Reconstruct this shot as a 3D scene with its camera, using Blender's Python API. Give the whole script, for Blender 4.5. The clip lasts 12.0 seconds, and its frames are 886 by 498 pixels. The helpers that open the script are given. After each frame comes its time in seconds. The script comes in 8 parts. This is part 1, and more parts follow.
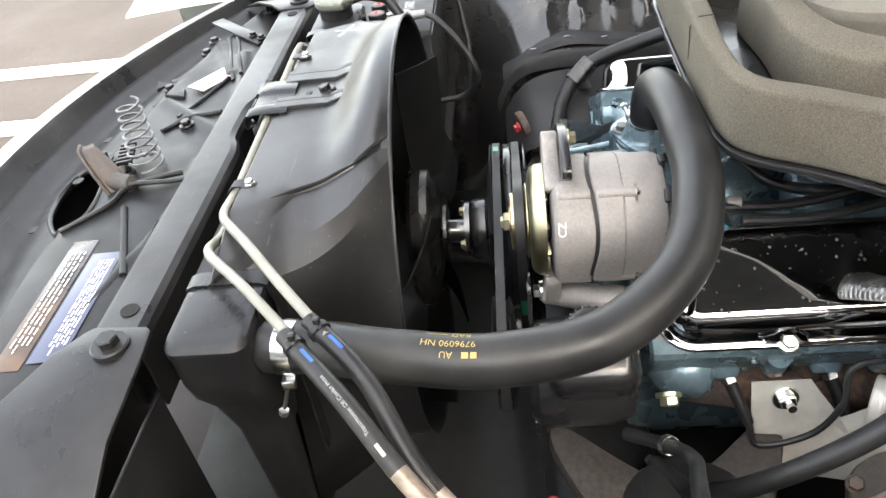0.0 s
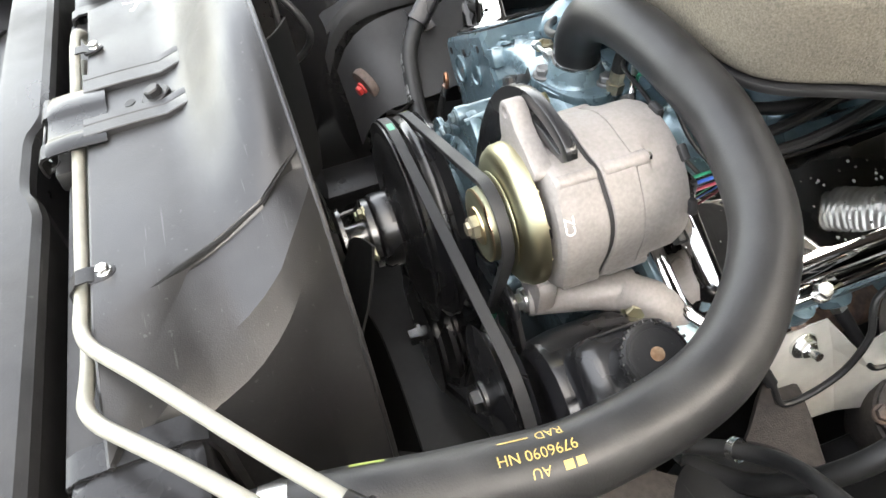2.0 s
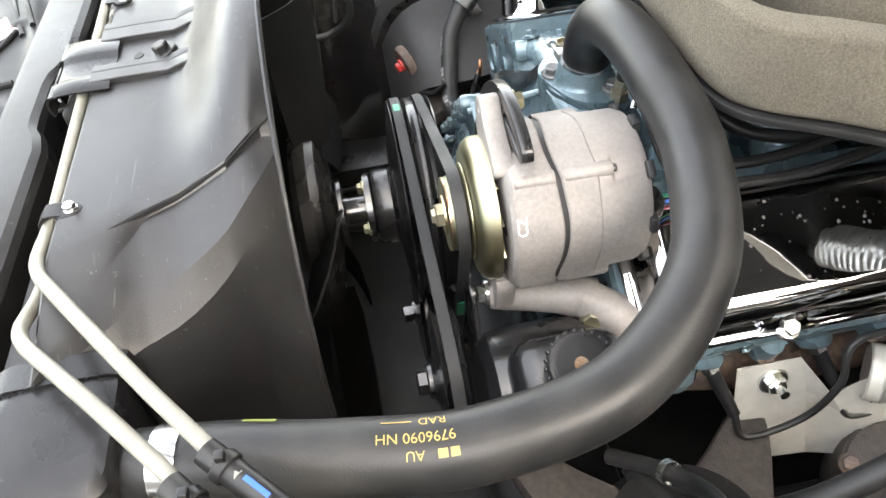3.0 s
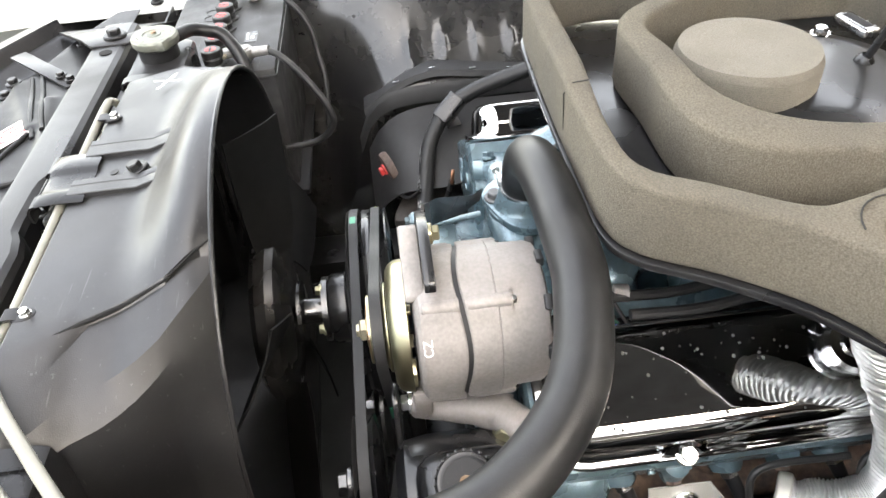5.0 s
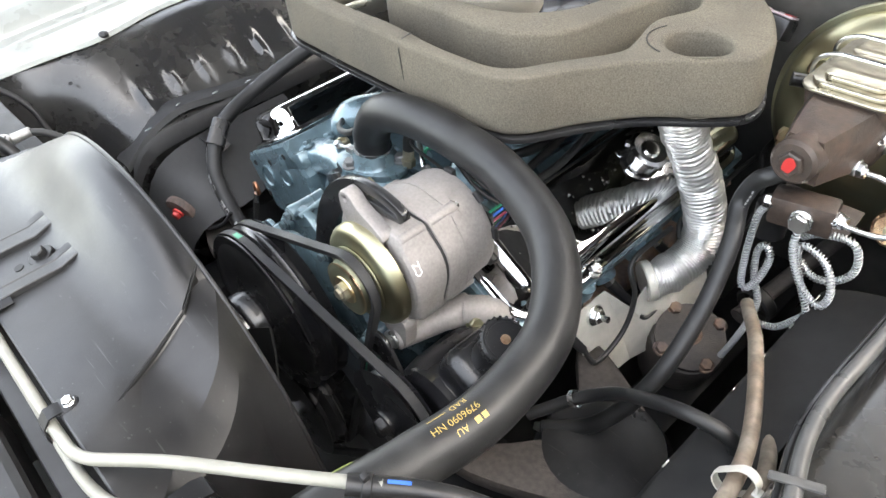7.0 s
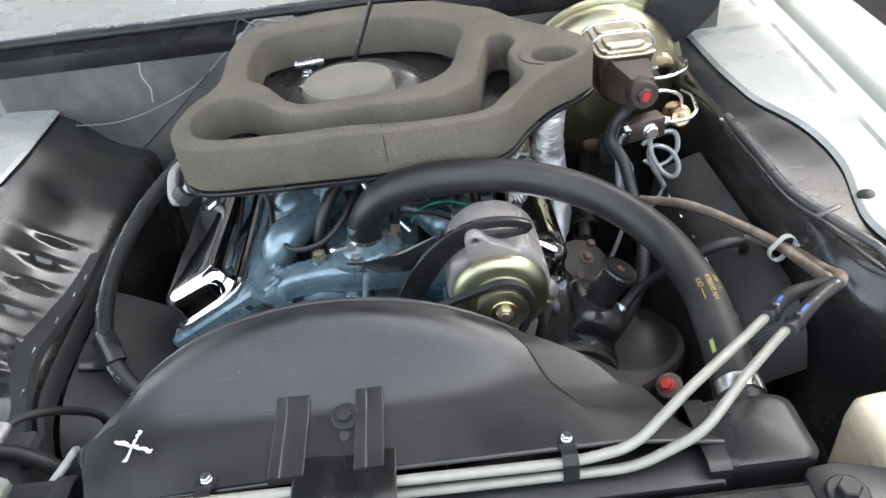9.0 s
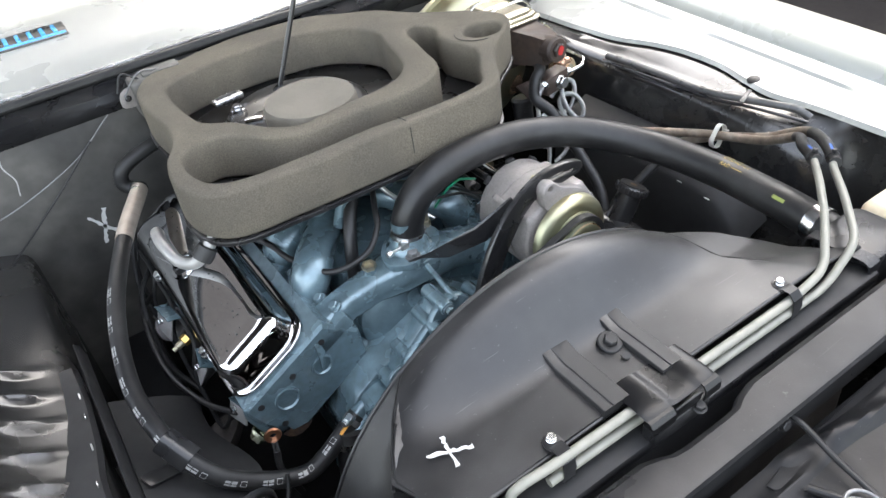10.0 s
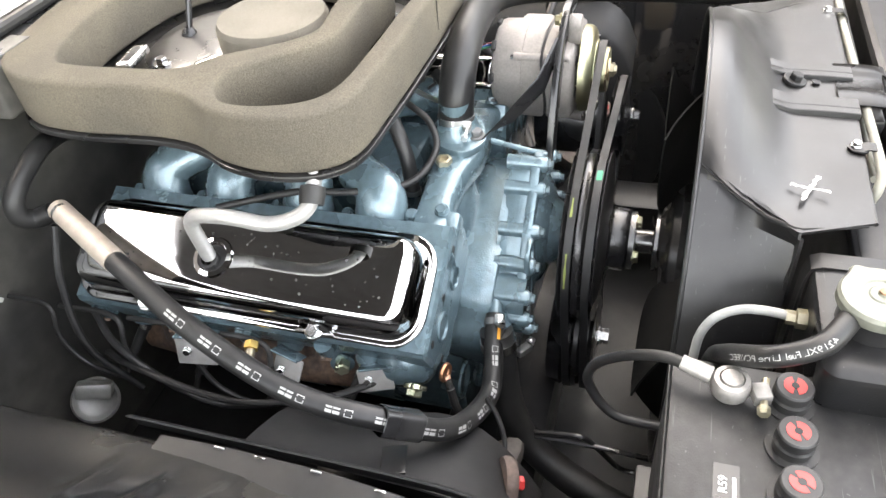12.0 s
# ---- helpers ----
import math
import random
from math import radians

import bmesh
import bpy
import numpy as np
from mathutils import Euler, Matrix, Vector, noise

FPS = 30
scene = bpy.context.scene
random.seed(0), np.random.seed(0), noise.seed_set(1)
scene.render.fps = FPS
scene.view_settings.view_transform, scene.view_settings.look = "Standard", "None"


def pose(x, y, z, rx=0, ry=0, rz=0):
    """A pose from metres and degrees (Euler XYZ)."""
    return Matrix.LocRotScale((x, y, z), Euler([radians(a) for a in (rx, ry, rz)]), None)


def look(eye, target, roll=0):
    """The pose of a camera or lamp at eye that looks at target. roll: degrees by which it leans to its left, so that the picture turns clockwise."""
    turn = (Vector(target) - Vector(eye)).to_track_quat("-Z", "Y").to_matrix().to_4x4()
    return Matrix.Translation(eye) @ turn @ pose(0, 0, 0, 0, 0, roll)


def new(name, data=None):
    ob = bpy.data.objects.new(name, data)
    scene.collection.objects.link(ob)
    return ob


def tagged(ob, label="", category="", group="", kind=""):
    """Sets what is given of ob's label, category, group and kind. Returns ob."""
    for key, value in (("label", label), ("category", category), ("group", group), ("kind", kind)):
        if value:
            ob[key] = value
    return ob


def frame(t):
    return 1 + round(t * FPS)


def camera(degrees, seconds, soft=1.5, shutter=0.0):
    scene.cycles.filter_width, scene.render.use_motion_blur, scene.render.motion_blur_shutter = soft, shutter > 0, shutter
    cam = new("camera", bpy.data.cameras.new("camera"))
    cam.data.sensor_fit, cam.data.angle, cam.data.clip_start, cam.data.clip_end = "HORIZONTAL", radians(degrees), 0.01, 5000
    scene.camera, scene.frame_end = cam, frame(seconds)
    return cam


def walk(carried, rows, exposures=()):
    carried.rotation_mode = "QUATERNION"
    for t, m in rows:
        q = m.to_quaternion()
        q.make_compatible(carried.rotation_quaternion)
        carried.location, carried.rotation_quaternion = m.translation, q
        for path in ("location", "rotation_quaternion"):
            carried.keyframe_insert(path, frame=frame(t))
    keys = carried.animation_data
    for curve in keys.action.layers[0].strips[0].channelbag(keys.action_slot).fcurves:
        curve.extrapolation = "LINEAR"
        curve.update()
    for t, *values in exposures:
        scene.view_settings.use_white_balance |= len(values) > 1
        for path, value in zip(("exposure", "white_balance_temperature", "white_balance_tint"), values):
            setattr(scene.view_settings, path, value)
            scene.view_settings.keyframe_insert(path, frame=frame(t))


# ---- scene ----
cam = camera(62.8, 12.0)
PATH = [
    (0, (1.001, 0.114, 1.366), (-0.557, -0.099, 0.13), -8.6),
    (0.2, (0.968, 0.032, 1.34), (-0.605, -0.036, 0.114), -6.7),
    (0.5, (0.872, 0.005, 1.335), (-0.607, 0.113, -0.007), -7.4),
    (1, (0.788, -0.047, 1.302), (-0.596, 0.324, -0.092), -5.6),
    (1.5, (0.731, -0.072, 1.295), (-0.619, 0.355, -0.117), -6.2),
    (2, (0.728, -0.06, 1.29), (-0.634, 0.301, -0.13), -7.4),
    (2.5, (0.755, -0.012, 1.289), (-0.623, 0.208, -0.144), -6.3),
    (3, (0.765, 0.042, 1.298), (-0.613, 0.195, -0.144), -5.5),
    (3.2, (0.768, 0.058, 1.303), (-0.611, 0.197, -0.139), -5.3),
    (4.8, (0.792, 0.152, 1.367), (-0.714, 0.235, 0.053), -4.5),
    (5, (0.799, 0.156, 1.373), (-0.724, 0.249, 0.081), -4.5),
    (5.5, (0.816, 0.143, 1.38), (-0.729, 0.273, 0.117), -5.0),
    (6, (0.786, 0.057, 1.379), (-0.713, 0.367, 0.092), -6.5),
    (6.2, (0.787, 0.010, 1.359), (-0.639, 0.599, 0.127), -6.6),
    (6.5, (0.781, -0.036, 1.374), (-0.507, 0.752, 0.063), -7.0),
    (6.7, (0.814, -0.116, 1.362), (-0.456, 0.791, 0.116), -6.7),
    (7, (0.831, -0.198, 1.409), (-0.355, 0.742, 0.101), -7.0),
    (7.2, (0.853, -0.271, 1.423), (-0.311, 0.750, 0.138), -7.5),
    (7.5, (0.837, -0.349, 1.462), (-0.249, 0.717, 0.164), -8.5),
    (7.7, (0.788, -0.415, 1.482), (-0.179, 0.77, 0.193), -8.3),
    (9.3, (0.021, -0.676, 1.528), (0.307, 0.889, 0.317), -7.7),
    (9.5, (-0.088, -0.677, 1.542), (0.408, 0.832, 0.327), -8.2),
    (10, (-0.374, -0.565, 1.53), (0.398, 0.818, 0.309), -8.6),
    (10.5, (-0.606, -0.419, 1.468), (0.337, 0.829, 0.221), -9.0),
    (11, (-0.783, -0.328, 1.433), (0.423, 0.608, 0.141), -7.9),
    (11.5, (-0.857, -0.15, 1.412), (0.479, 0.551, 0.099), -7.1),
    (12, (-0.86, 0.006, 1.417), (0.533, 0.542, 0.086), -6.9),
]
walk(cam, [(t, look(eye, target, roll)) for t, eye, target, roll in PATH], [(0.0, 3.66, 7500, 8), (1.0, 3.96, 7550, 8), (2.5, 4.06, 7650, 8), (5.0, 3.92, 7650, 9), (7.0, 3.80, 7250, 8), (9.3, 3.27, 6750, 8), (10.2, 3.42, 6950, 9), (11.0, 3.92, 7550, 9), (12.0, 4.26, 7850, 10)])

# ---- light ----
world = bpy.data.worlds.new("daylight")
scene.world = world
world.use_nodes = True
wn = world.node_tree
sky = wn.nodes.new("ShaderNodeTexSky")
sky.sky_type = "NISHITA"
sky.sun_disc = False
SUN_EL, SUN_AZ = 58.0, 45.0
sky.sun_elevation, sky.sun_rotation = radians(SUN_EL), radians(SUN_AZ)
sky.dust_density, sky.air_density, sky.ozone_density = 2.5, 1.0, 0.6
# thin high haze takes the colour out of the sky
haze = wn.nodes.new("ShaderNodeHueSaturation")
haze.inputs["Saturation"].default_value = 0.5
wn.links.new(sky.outputs[0], haze.inputs["Color"])
wn.links.new(haze.outputs[0], wn.nodes["Background"].inputs[0])
wn.nodes["Background"].inputs[1].default_value = 0.15
sun = new("sun", bpy.data.lights.new("sun", "SUN"))
sun.data.energy, sun.data.angle, sun.data.color = 1.6, radians(2.0), (1.0, 0.975, 0.94)
sd = Vector((math.sin(radians(SUN_AZ)) * math.cos(radians(SUN_EL)), math.cos(radians(SUN_AZ)) * math.cos(radians(SUN_EL)), math.sin(radians(SUN_EL))))
sun.matrix_world = look(sd * 20, (0, 0, 0))
scene.view_settings.exposure = 3.2

# ---- building tools ----
ORG = {}


def thing(name, at, label, category, group="", kind=""):
    ob = new(name)
    ob.empty_display_size = 0.05
    ob.location = at
    ORG[ob] = Vector(at)
    return tagged(ob, label, category, group, kind)


def finish(bm, mat, name, sharp=0.6):
    bmesh.ops.remove_doubles(bm, verts=bm.verts, dist=1e-6)
    bmesh.ops.recalc_face_normals(bm, faces=bm.faces)
    for e in bm.edges:
        if len(e.link_faces) == 2 and e.calc_face_angle(0) > sharp:
            e.smooth = False
    for f in bm.faces:
        f.smooth = True
    me = bpy.data.meshes.new(name)
    bm.to_mesh(me)
    bm.free()
    me.materials.append(mat)
    return me


def part(name, bm, mat, parent, label="", sharp=0.6):
    """A mesh in world coordinates, hung under a thing or a part."""
    o = ORG[parent]
    bmesh.ops.translate(bm, verts=bm.verts, vec=-o)
    ob = new(name, finish(bm, mat, name, sharp))
    ob.parent = parent
    ORG[ob] = o
    if label:
        tagged(ob, label)
    return ob


def solid(name, bm, mat, label, category, group="", kind="", sharp=0.6):
    """A thing of one mesh, its origin at its own base."""
    xs = [v.co for v in bm.verts]
    c = Vector(((min(v.x for v in xs) + max(v.x for v in xs)) / 2, (min(v.y for v in xs) + max(v.y for v in xs)) / 2, min(v.z for v in xs)))
    bmesh.ops.translate(bm, verts=bm.verts, vec=-c)
    ob = new(name, finish(bm, mat, name, sharp))
    ob.location = c
    ORG[ob] = c
    return tagged(ob, label, category, group, kind)


def basis(axis):
    z = Vector(axis).normalized()
    x = z.orthogonal().normalized()
    return Matrix((x, z.cross(x), z)).transposed().to_4x4()


def smooth_line(pts, n):
    P = [Vector(p) for p in pts]
    if len(P) == 2:
        return [P[0].lerp(P[1], i / n) for i in range(n + 1)]
    Q = [2 * P[0] - P[1]] + P + [2 * P[-1] - P[-2]]
    out = []
    for i in range(1, len(Q) - 2):
        a, b, c, d = Q[i - 1], Q[i], Q[i + 1], Q[i + 2]
        for k in range(n):
            u = k / n
            out.append(0.5 * (2 * b + (c - a) * u + (2 * a - 5 * b + 4 * c - d) * u * u + (3 * b - a - 3 * c + d) * u ** 3))
    out.append(P[-1])
    return out


def round_corners(pts, r, n=5):
    """A polyline whose inner corners are rounded to bends."""
    P = [Vector(p) for p in pts]
    out = [P[0]]
    for a, b, c in zip(P, P[1:], P[2:]):
        d1, d2 = (a - b), (c - b)
        k = min(r, d1.length * 0.45, d2.length * 0.45)
        p, q = b + d1.normalized() * k, b + d2.normalized() * k
        for i in range(n + 1):
            u = i / n
            out.append((1 - u) ** 2 * p + 2 * u * (1 - u) * b + u * u * q)
    out.append(P[-1])
    return out


def sweep(line, r, seg=12, bm=None, caps=True, squash=None):
    """A round tube along a line; r a number or a function of 0..1."""
    bm = bm or bmesh.new()
    L = [Vector(p) for p in line]
    t0 = (L[1] - L[0]).normalized()
    up = t0.orthogonal().normalized()
    rings, n = [], len(L)
    for i, p in enumerate(L):
        t = (L[min(i + 1, n - 1)] - L[max(i - 1, 0)]).normalized()
        up = (up - t * up.dot(t)).normalized()
        side = t.cross(up)
        rr = r(i / (n - 1)) if callable(r) else r
        rings.append([bm.verts.new(p + rr * (math.cos(2 * math.pi * k / seg) * up + math.sin(2 * math.pi * k / seg) * side)) for k in range(seg)])
    for a, b in zip(rings, rings[1:]):
        for k in range(seg):
            bm.faces.new((a[k], a[(k + 1) % seg], b[(k + 1) % seg], b[k]))
    if caps:
        bm.faces.new(rings[0])
        bm.faces.new(rings[-1])
    return bm


def lathe(profile, at, axis=(0, 0, 1), seg=32, bm=None):
    """Rings of (radius, height) turned round an axis."""
    bm = bm or bmesh.new()
    m = Matrix.Translation(at) @ basis(axis)
    rings = []
    for r, h in profile:
        if r < 1e-5:
            rings.append([bm.verts.new(m @ Vector((0, 0, h)))])
        else:
            rings.append([bm.verts.new(m @ Vector((r * math.cos(2 * math.pi * k / seg), r * math.sin(2 * math.pi * k / seg), h))) for k in range(seg)])
    for a, b in zip(rings, rings[1:]):
        for k in range(seg):
            j = (k + 1) % seg
            if len(a) == 1 and len(b) == 1:
                continue
            if len(a) == 1:
                bm.faces.new((a[0], b[j], b[k]))
            elif len(b) == 1:
                bm.faces.new((a[k], a[j], b[0]))
            else:
                bm.faces.new((a[k], a[j], b[j], b[k]))
    return bm


def box(c, size, rot=(0, 0, 0), bevel=0.0, bm=None, seg=2):
    """A box with its edges rounded, turned by degrees."""
    b2 = bmesh.new()
    bmesh.ops.create_cube(b2, size=1)
    bmesh.ops.scale(b2, vec=size, verts=b2.verts)
    if bevel:
        bmesh.ops.bevel(b2, geom=b2.edges[:], offset=bevel, segments=seg, profile=0.5, affect="EDGES")
    bmesh.ops.transform(b2, matrix=pose(*c, *rot), verts=b2.verts)
    return join(bm, b2)


def join(bm, b2):
    if bm is None:
        return b2
    me = bpy.data.meshes.new("tmp")
    b2.to_mesh(me)
    b2.free()
    bm.from_mesh(me)
    bpy.data.meshes.remove(me)
    return bm


def plate(outline, z0, z1, holes=(), m=None, bevel=0.0, bm=None, seg=2):
    """A plate of any outline with holes, from z0 to z1, its rims rounded."""
    b2 = bmesh.new()
    loops = []
    for loop in (outline, *holes):
        vs = [b2.verts.new((x, y, z0)) for x, y in loop]
        loops += [b2.edges.new((vs[i], vs[(i + 1) % len(vs)])) for i in range(len(vs))]
    res = bmesh.ops.triangle_fill(b2, use_beauty=True, use_dissolve=False, edges=loops)
    faces = [g for g in res["geom"] if isinstance(g, bmesh.types.BMFace)]
    ex = bmesh.ops.extrude_face_region(b2, geom=faces)
    top = [g for g in ex["geom"] if isinstance(g, bmesh.types.BMVert)]
    bmesh.ops.translate(b2, verts=top, vec=(0, 0, z1 - z0))
    bmesh.ops.recalc_face_normals(b2, faces=b2.faces)
    if bevel:
        rim = [e for e in b2.edges if len(e.link_faces) == 2 and e.calc_face_angle(0) > 1.2 and abs(e.verts[0].co.z - e.verts[1].co.z) < 1e-6]
        bmesh.ops.bevel(b2, geom=rim, offset=bevel, segments=seg, profile=0.5, affect="EDGES")
    if m is not None:
        bmesh.ops.transform(b2, matrix=m, verts=b2.verts)
    return join(bm, b2)


def closed(pts, n=6):
    """A smooth closed outline through points."""
    P = [Vector(p) for p in pts]
    k = len(P)
    out = []
    for i in range(k):
        a, b, c, d = P[i - 1], P[i], P[(i + 1) % k], P[(i + 2) % k]
        for s in range(n):
            u = s / n
            out.append(0.5 * (2 * b + (c - a) * u + (2 * a - 5 * b + 4 * c - d) * u * u + (3 * b - a - 3 * c + d) * u ** 3))
    return [tuple(p) for p in out]


def circle(x, y, r, n=24, ry=None):
    return [(x + r * math.cos(2 * math.pi * i / n), y + (ry or r) * math.sin(2 * math.pi * i / n)) for i in range(n)]


def loft(rings, bm=None, closed_ring=True, caps=False):
    bm = bm or bmesh.new()
    R = [[bm.verts.new(p) for p in ring] for ring in rings]
    for a, b in zip(R, R[1:]):
        n = len(a)
        for k in range(n if closed_ring else n - 1):
            bm.faces.new((a[k], a[(k + 1) % n], b[(k + 1) % n], b[k]))
    if caps:
        bm.faces.new(R[0])
        bm.faces.new(R[-1])
    return bm


def thicken(bm, t):
    """Gives a sheet its thickness."""
    bmesh.ops.recalc_face_normals(bm, faces=bm.faces)
    bmesh.ops.solidify(bm, geom=bm.faces[:], thickness=t)
    return bm


def bolt(parent, at, axis, r, mat, washer=1.35, name="bolt", label=""):
    """A hexagon head with a flange and a chamfer."""
    m = Matrix.Translation(at) @ basis(axis)
    bm = bmesh.new()
    rings = []
    for k, h in ((1.0, r * 0.25), (1.0, r * 0.95), (0.85, r * 1.1)):
        rings.append([m @ Vector((r * k * math.cos(i * math.pi / 3), r * k * math.sin(i * math.pi / 3), h)) for i in range(6)])
    loft(rings, bm, caps=True)
    lathe([(r * washer, -r * 0.3), (r * washer, r * 0.15), (r * washer * 0.9, r * 0.27), (0, r * 0.27)], at, axis, 20, bm)
    return part(name, bm, mat, parent, label, 0.4)


def letters(text, m, size, mat, parent, name="lettering", depth=0.0003):
    """Printed words as a thin mesh, at the pose m."""
    cu = bpy.data.curves.new(name, "FONT")
    cu.body, cu.size, cu.extrude, cu.align_x, cu.align_y = text, size, depth, "CENTER", "CENTER"
    tmp = new("tmp_text", cu)
    me = bpy.data.meshes.new_from_object(tmp.evaluated_get(bpy.context.evaluated_depsgraph_get()))
    bpy.data.objects.remove(tmp)
    bpy.data.curves.remove(cu)
    me.transform(m)
    me.transform(Matrix.Translation(-ORG[parent]))
    me.materials.clear()
    me.materials.append(mat)
    ob = new(name, me)
    ob.parent = parent
    ORG[ob] = ORG[parent]
    return ob


def rounded(w, l, r, n=6):
    pts = []
    for cx, cy, a0 in ((w - r, l - r, 0), (-w + r, l - r, 90), (-w + r, -l + r, 180), (w - r, -l + r, 270)):
        for k in range(n + 1):
            a = radians(a0 + 90 * k / n)
            pts.append((cx + r * math.cos(a), cy + r * math.sin(a)))
    return pts

# ---- materials ----


def material(name, base, rough=0.5, metal=0.0, vary=0.15, scale=60.0, bump=0.1, fine=400.0, second=None, amount=0.5, coat=0.0, patch=9.0, spec=0.5, rough_vary=0.12, scratch=0.0):
    """A surface with grain at two scales: base colour, stains of a second colour, uneven gloss and fine relief."""
    m = bpy.data.materials.new(name)
    m.use_nodes = True
    nt = m.node_tree
    p = nt.nodes["Principled BSDF"]
    tc = nt.nodes.new("ShaderNodeTexCoord")
    n1 = nt.nodes.new("ShaderNodeTexNoise")
    n1.inputs["Scale"].default_value, n1.inputs["Detail"].default_value = patch, 6
    n2 = nt.nodes.new("ShaderNodeTexNoise")
    n2.inputs["Scale"].default_value, n2.inputs["Detail"].default_value = fine, 3
    n3 = nt.nodes.new("ShaderNodeTexNoise")
    n3.inputs["Scale"].default_value, n3.inputs["Detail"].default_value = scale, 4
    for n in (n1, n2, n3):
        nt.links.new(tc.outputs["Object"], n.inputs["Vector"])
    r1 = nt.nodes.new("ShaderNodeValToRGB")
    b = Vector(base)
    s = Vector(second) if second else b * (1 - vary * 1.6)
    r1.color_ramp.elements[0].position, r1.color_ramp.elements[1].position = 0.38, 0.68
    r1.color_ramp.elements[0].color = (*(b * (1 - vary * 0.3)), 1)
    r1.color_ramp.elements[1].color = (*b.lerp(s, amount), 1)
    nt.links.new(n1.outputs["Fac"], r1.inputs["Fac"])
    mix = nt.nodes.new("ShaderNodeMix")
    mix.data_type, mix.blend_type = "RGBA", "MULTIPLY"
    mix.inputs["Factor"].default_value = 1.0
    r2 = nt.nodes.new("ShaderNodeMapRange")
    r2.inputs["From Min"].default_value, r2.inputs["From Max"].default_value = 0.3, 0.7
    r2.inputs["To Min"].default_value, r2.inputs["To Max"].default_value = 1 - vary, 1 + vary
    nt.links.new(n3.outputs["Fac"], r2.inputs["Value"])
    nt.links.new(r1.outputs["Color"], mix.inputs["A"])
    nt.links.new(r2.outputs["Result"], mix.inputs["B"])
    if scratch:
        # fine pale scuffs, drawn out in two directions
        last = mix.outputs["Result"]
        for turn, size, lo in ((0.5, (7, 330, 80), 0.71), (2.2, (12, 300, 70), 0.72), (0.0, (210, 230, 220), 0.705), (0.9, (75, 80, 70), 0.745)):
            mp = nt.nodes.new("ShaderNodeMapping")
            mp.inputs["Rotation"].default_value = (0.3, 0.2, turn)
            mp.inputs["Scale"].default_value = size
            ns = nt.nodes.new("ShaderNodeTexNoise")
            ns.inputs["Scale"].default_value, ns.inputs["Detail"].default_value = 1.0, 2
            rs_ = nt.nodes.new("ShaderNodeMapRange")
            rs_.inputs["From Min"].default_value, rs_.inputs["From Max"].default_value = lo, lo + 0.05
            rs_.inputs["To Min"].default_value, rs_.inputs["To Max"].default_value = 0.0, scratch
            mx_ = nt.nodes.new("ShaderNodeMix")
            mx_.data_type = "RGBA"
            mx_.inputs["B"].default_value = (*(b * 0.4 + Vector((0.16, 0.16, 0.155))), 1)
            nt.links.new(tc.outputs["Object"], mp.inputs["Vector"])
            nt.links.new(mp.outputs["Vector"], ns.inputs["Vector"])
            nt.links.new(ns.outputs["Fac"], rs_.inputs["Value"])
            nt.links.new(rs_.outputs["Result"], mx_.inputs["Factor"])
            nt.links.new(last, mx_.inputs["A"])
            last = mx_.outputs["Result"]
        nt.links.new(last, p.inputs["Base Color"])
    else:
        nt.links.new(mix.outputs["Result"], p.inputs["Base Color"])
    rr = nt.nodes.new("ShaderNodeMapRange")
    rr.inputs["From Min"].default_value, rr.inputs["From Max"].default_value = 0.3, 0.7
    rr.inputs["To Min"].default_value, rr.inputs["To Max"].default_value = max(0.02, rough - rough_vary), min(1, rough + rough_vary)
    nt.links.new(n1.outputs["Fac"], rr.inputs["Value"])
    nt.links.new(rr.outputs["Result"], p.inputs["Roughness"])
    p.inputs["Metallic"].default_value = metal
    p.inputs["Coat Weight"].default_value = coat
    p.inputs["Coat Roughness"].default_value = 0.08
    p.inputs["Specular IOR Level"].default_value = spec
    if bump:
        bp = nt.nodes.new("ShaderNodeBump")
        bp.inputs["Strength"].default_value, bp.inputs["Distance"].default_value = bump, 0.002
        nt.links.new(n2.outputs["Fac"], bp.inputs["Height"])
        nt.links.new(bp.outputs["Normal"], p.inputs["Normal"])
    return m


def plain(name, base, rough=0.5, metal=0.0, coat=0.0):
    return material(name, base, rough, metal, vary=0.06, bump=0.02, coat=coat, rough_vary=0.05)


BLACK_PAINT = material("black_satin_paint", (0.013, 0.013, 0.014), 0.36, 0.0, 0.25, 40, 0.06, 500, (0.020, 0.0196, 0.0192), 0.6, scratch=0.16, spec=0.3)
BLACK_GLOSS = material("black_gloss_paint", (0.011, 0.011, 0.012), 0.28, 0.0, 0.2, 30, 0.03, 300, (0.028, 0.027, 0.025), 0.4, coat=0.15)
SHROUD = material("shroud_plastic", (0.0105, 0.0105, 0.0112), 0.38, 0.0, 0.2, 45, 0.12, 900, (0.019, 0.0185, 0.018), 0.5, patch=11, rough_vary=0.1, scratch=0.2, spec=0.55)
RUBBER = material("hose_rubber", (0.012, 0.012, 0.0125), 0.44, 0.0, 0.25, 40, 0.12, 600, (0.026, 0.0255, 0.024), 0.6, spec=0.38, patch=14)
# Belt rubber; also the black of holes and of shade under panels.
BELT_AND_SHADE = material("belt_rubber_and_shade", (0.0125, 0.0125, 0.013), 0.6, 0.0, 0.2, 80, 0.15, 900)
CHROME = material("chrome", (0.56, 0.565, 0.57), 0.04, 1.0, 0.03, 20, 0.0, 300, (0.7, 0.7, 0.7), 0.4, rough_vary=0.03)
STEEL = material("bare_steel", (0.55, 0.55, 0.54), 0.32, 1.0, 0.1, 80, 0.05, 600)
ZINC = material("zinc_plate", (0.72, 0.73, 0.72), 0.28, 1.0, 0.08, 80, 0.04, 600)
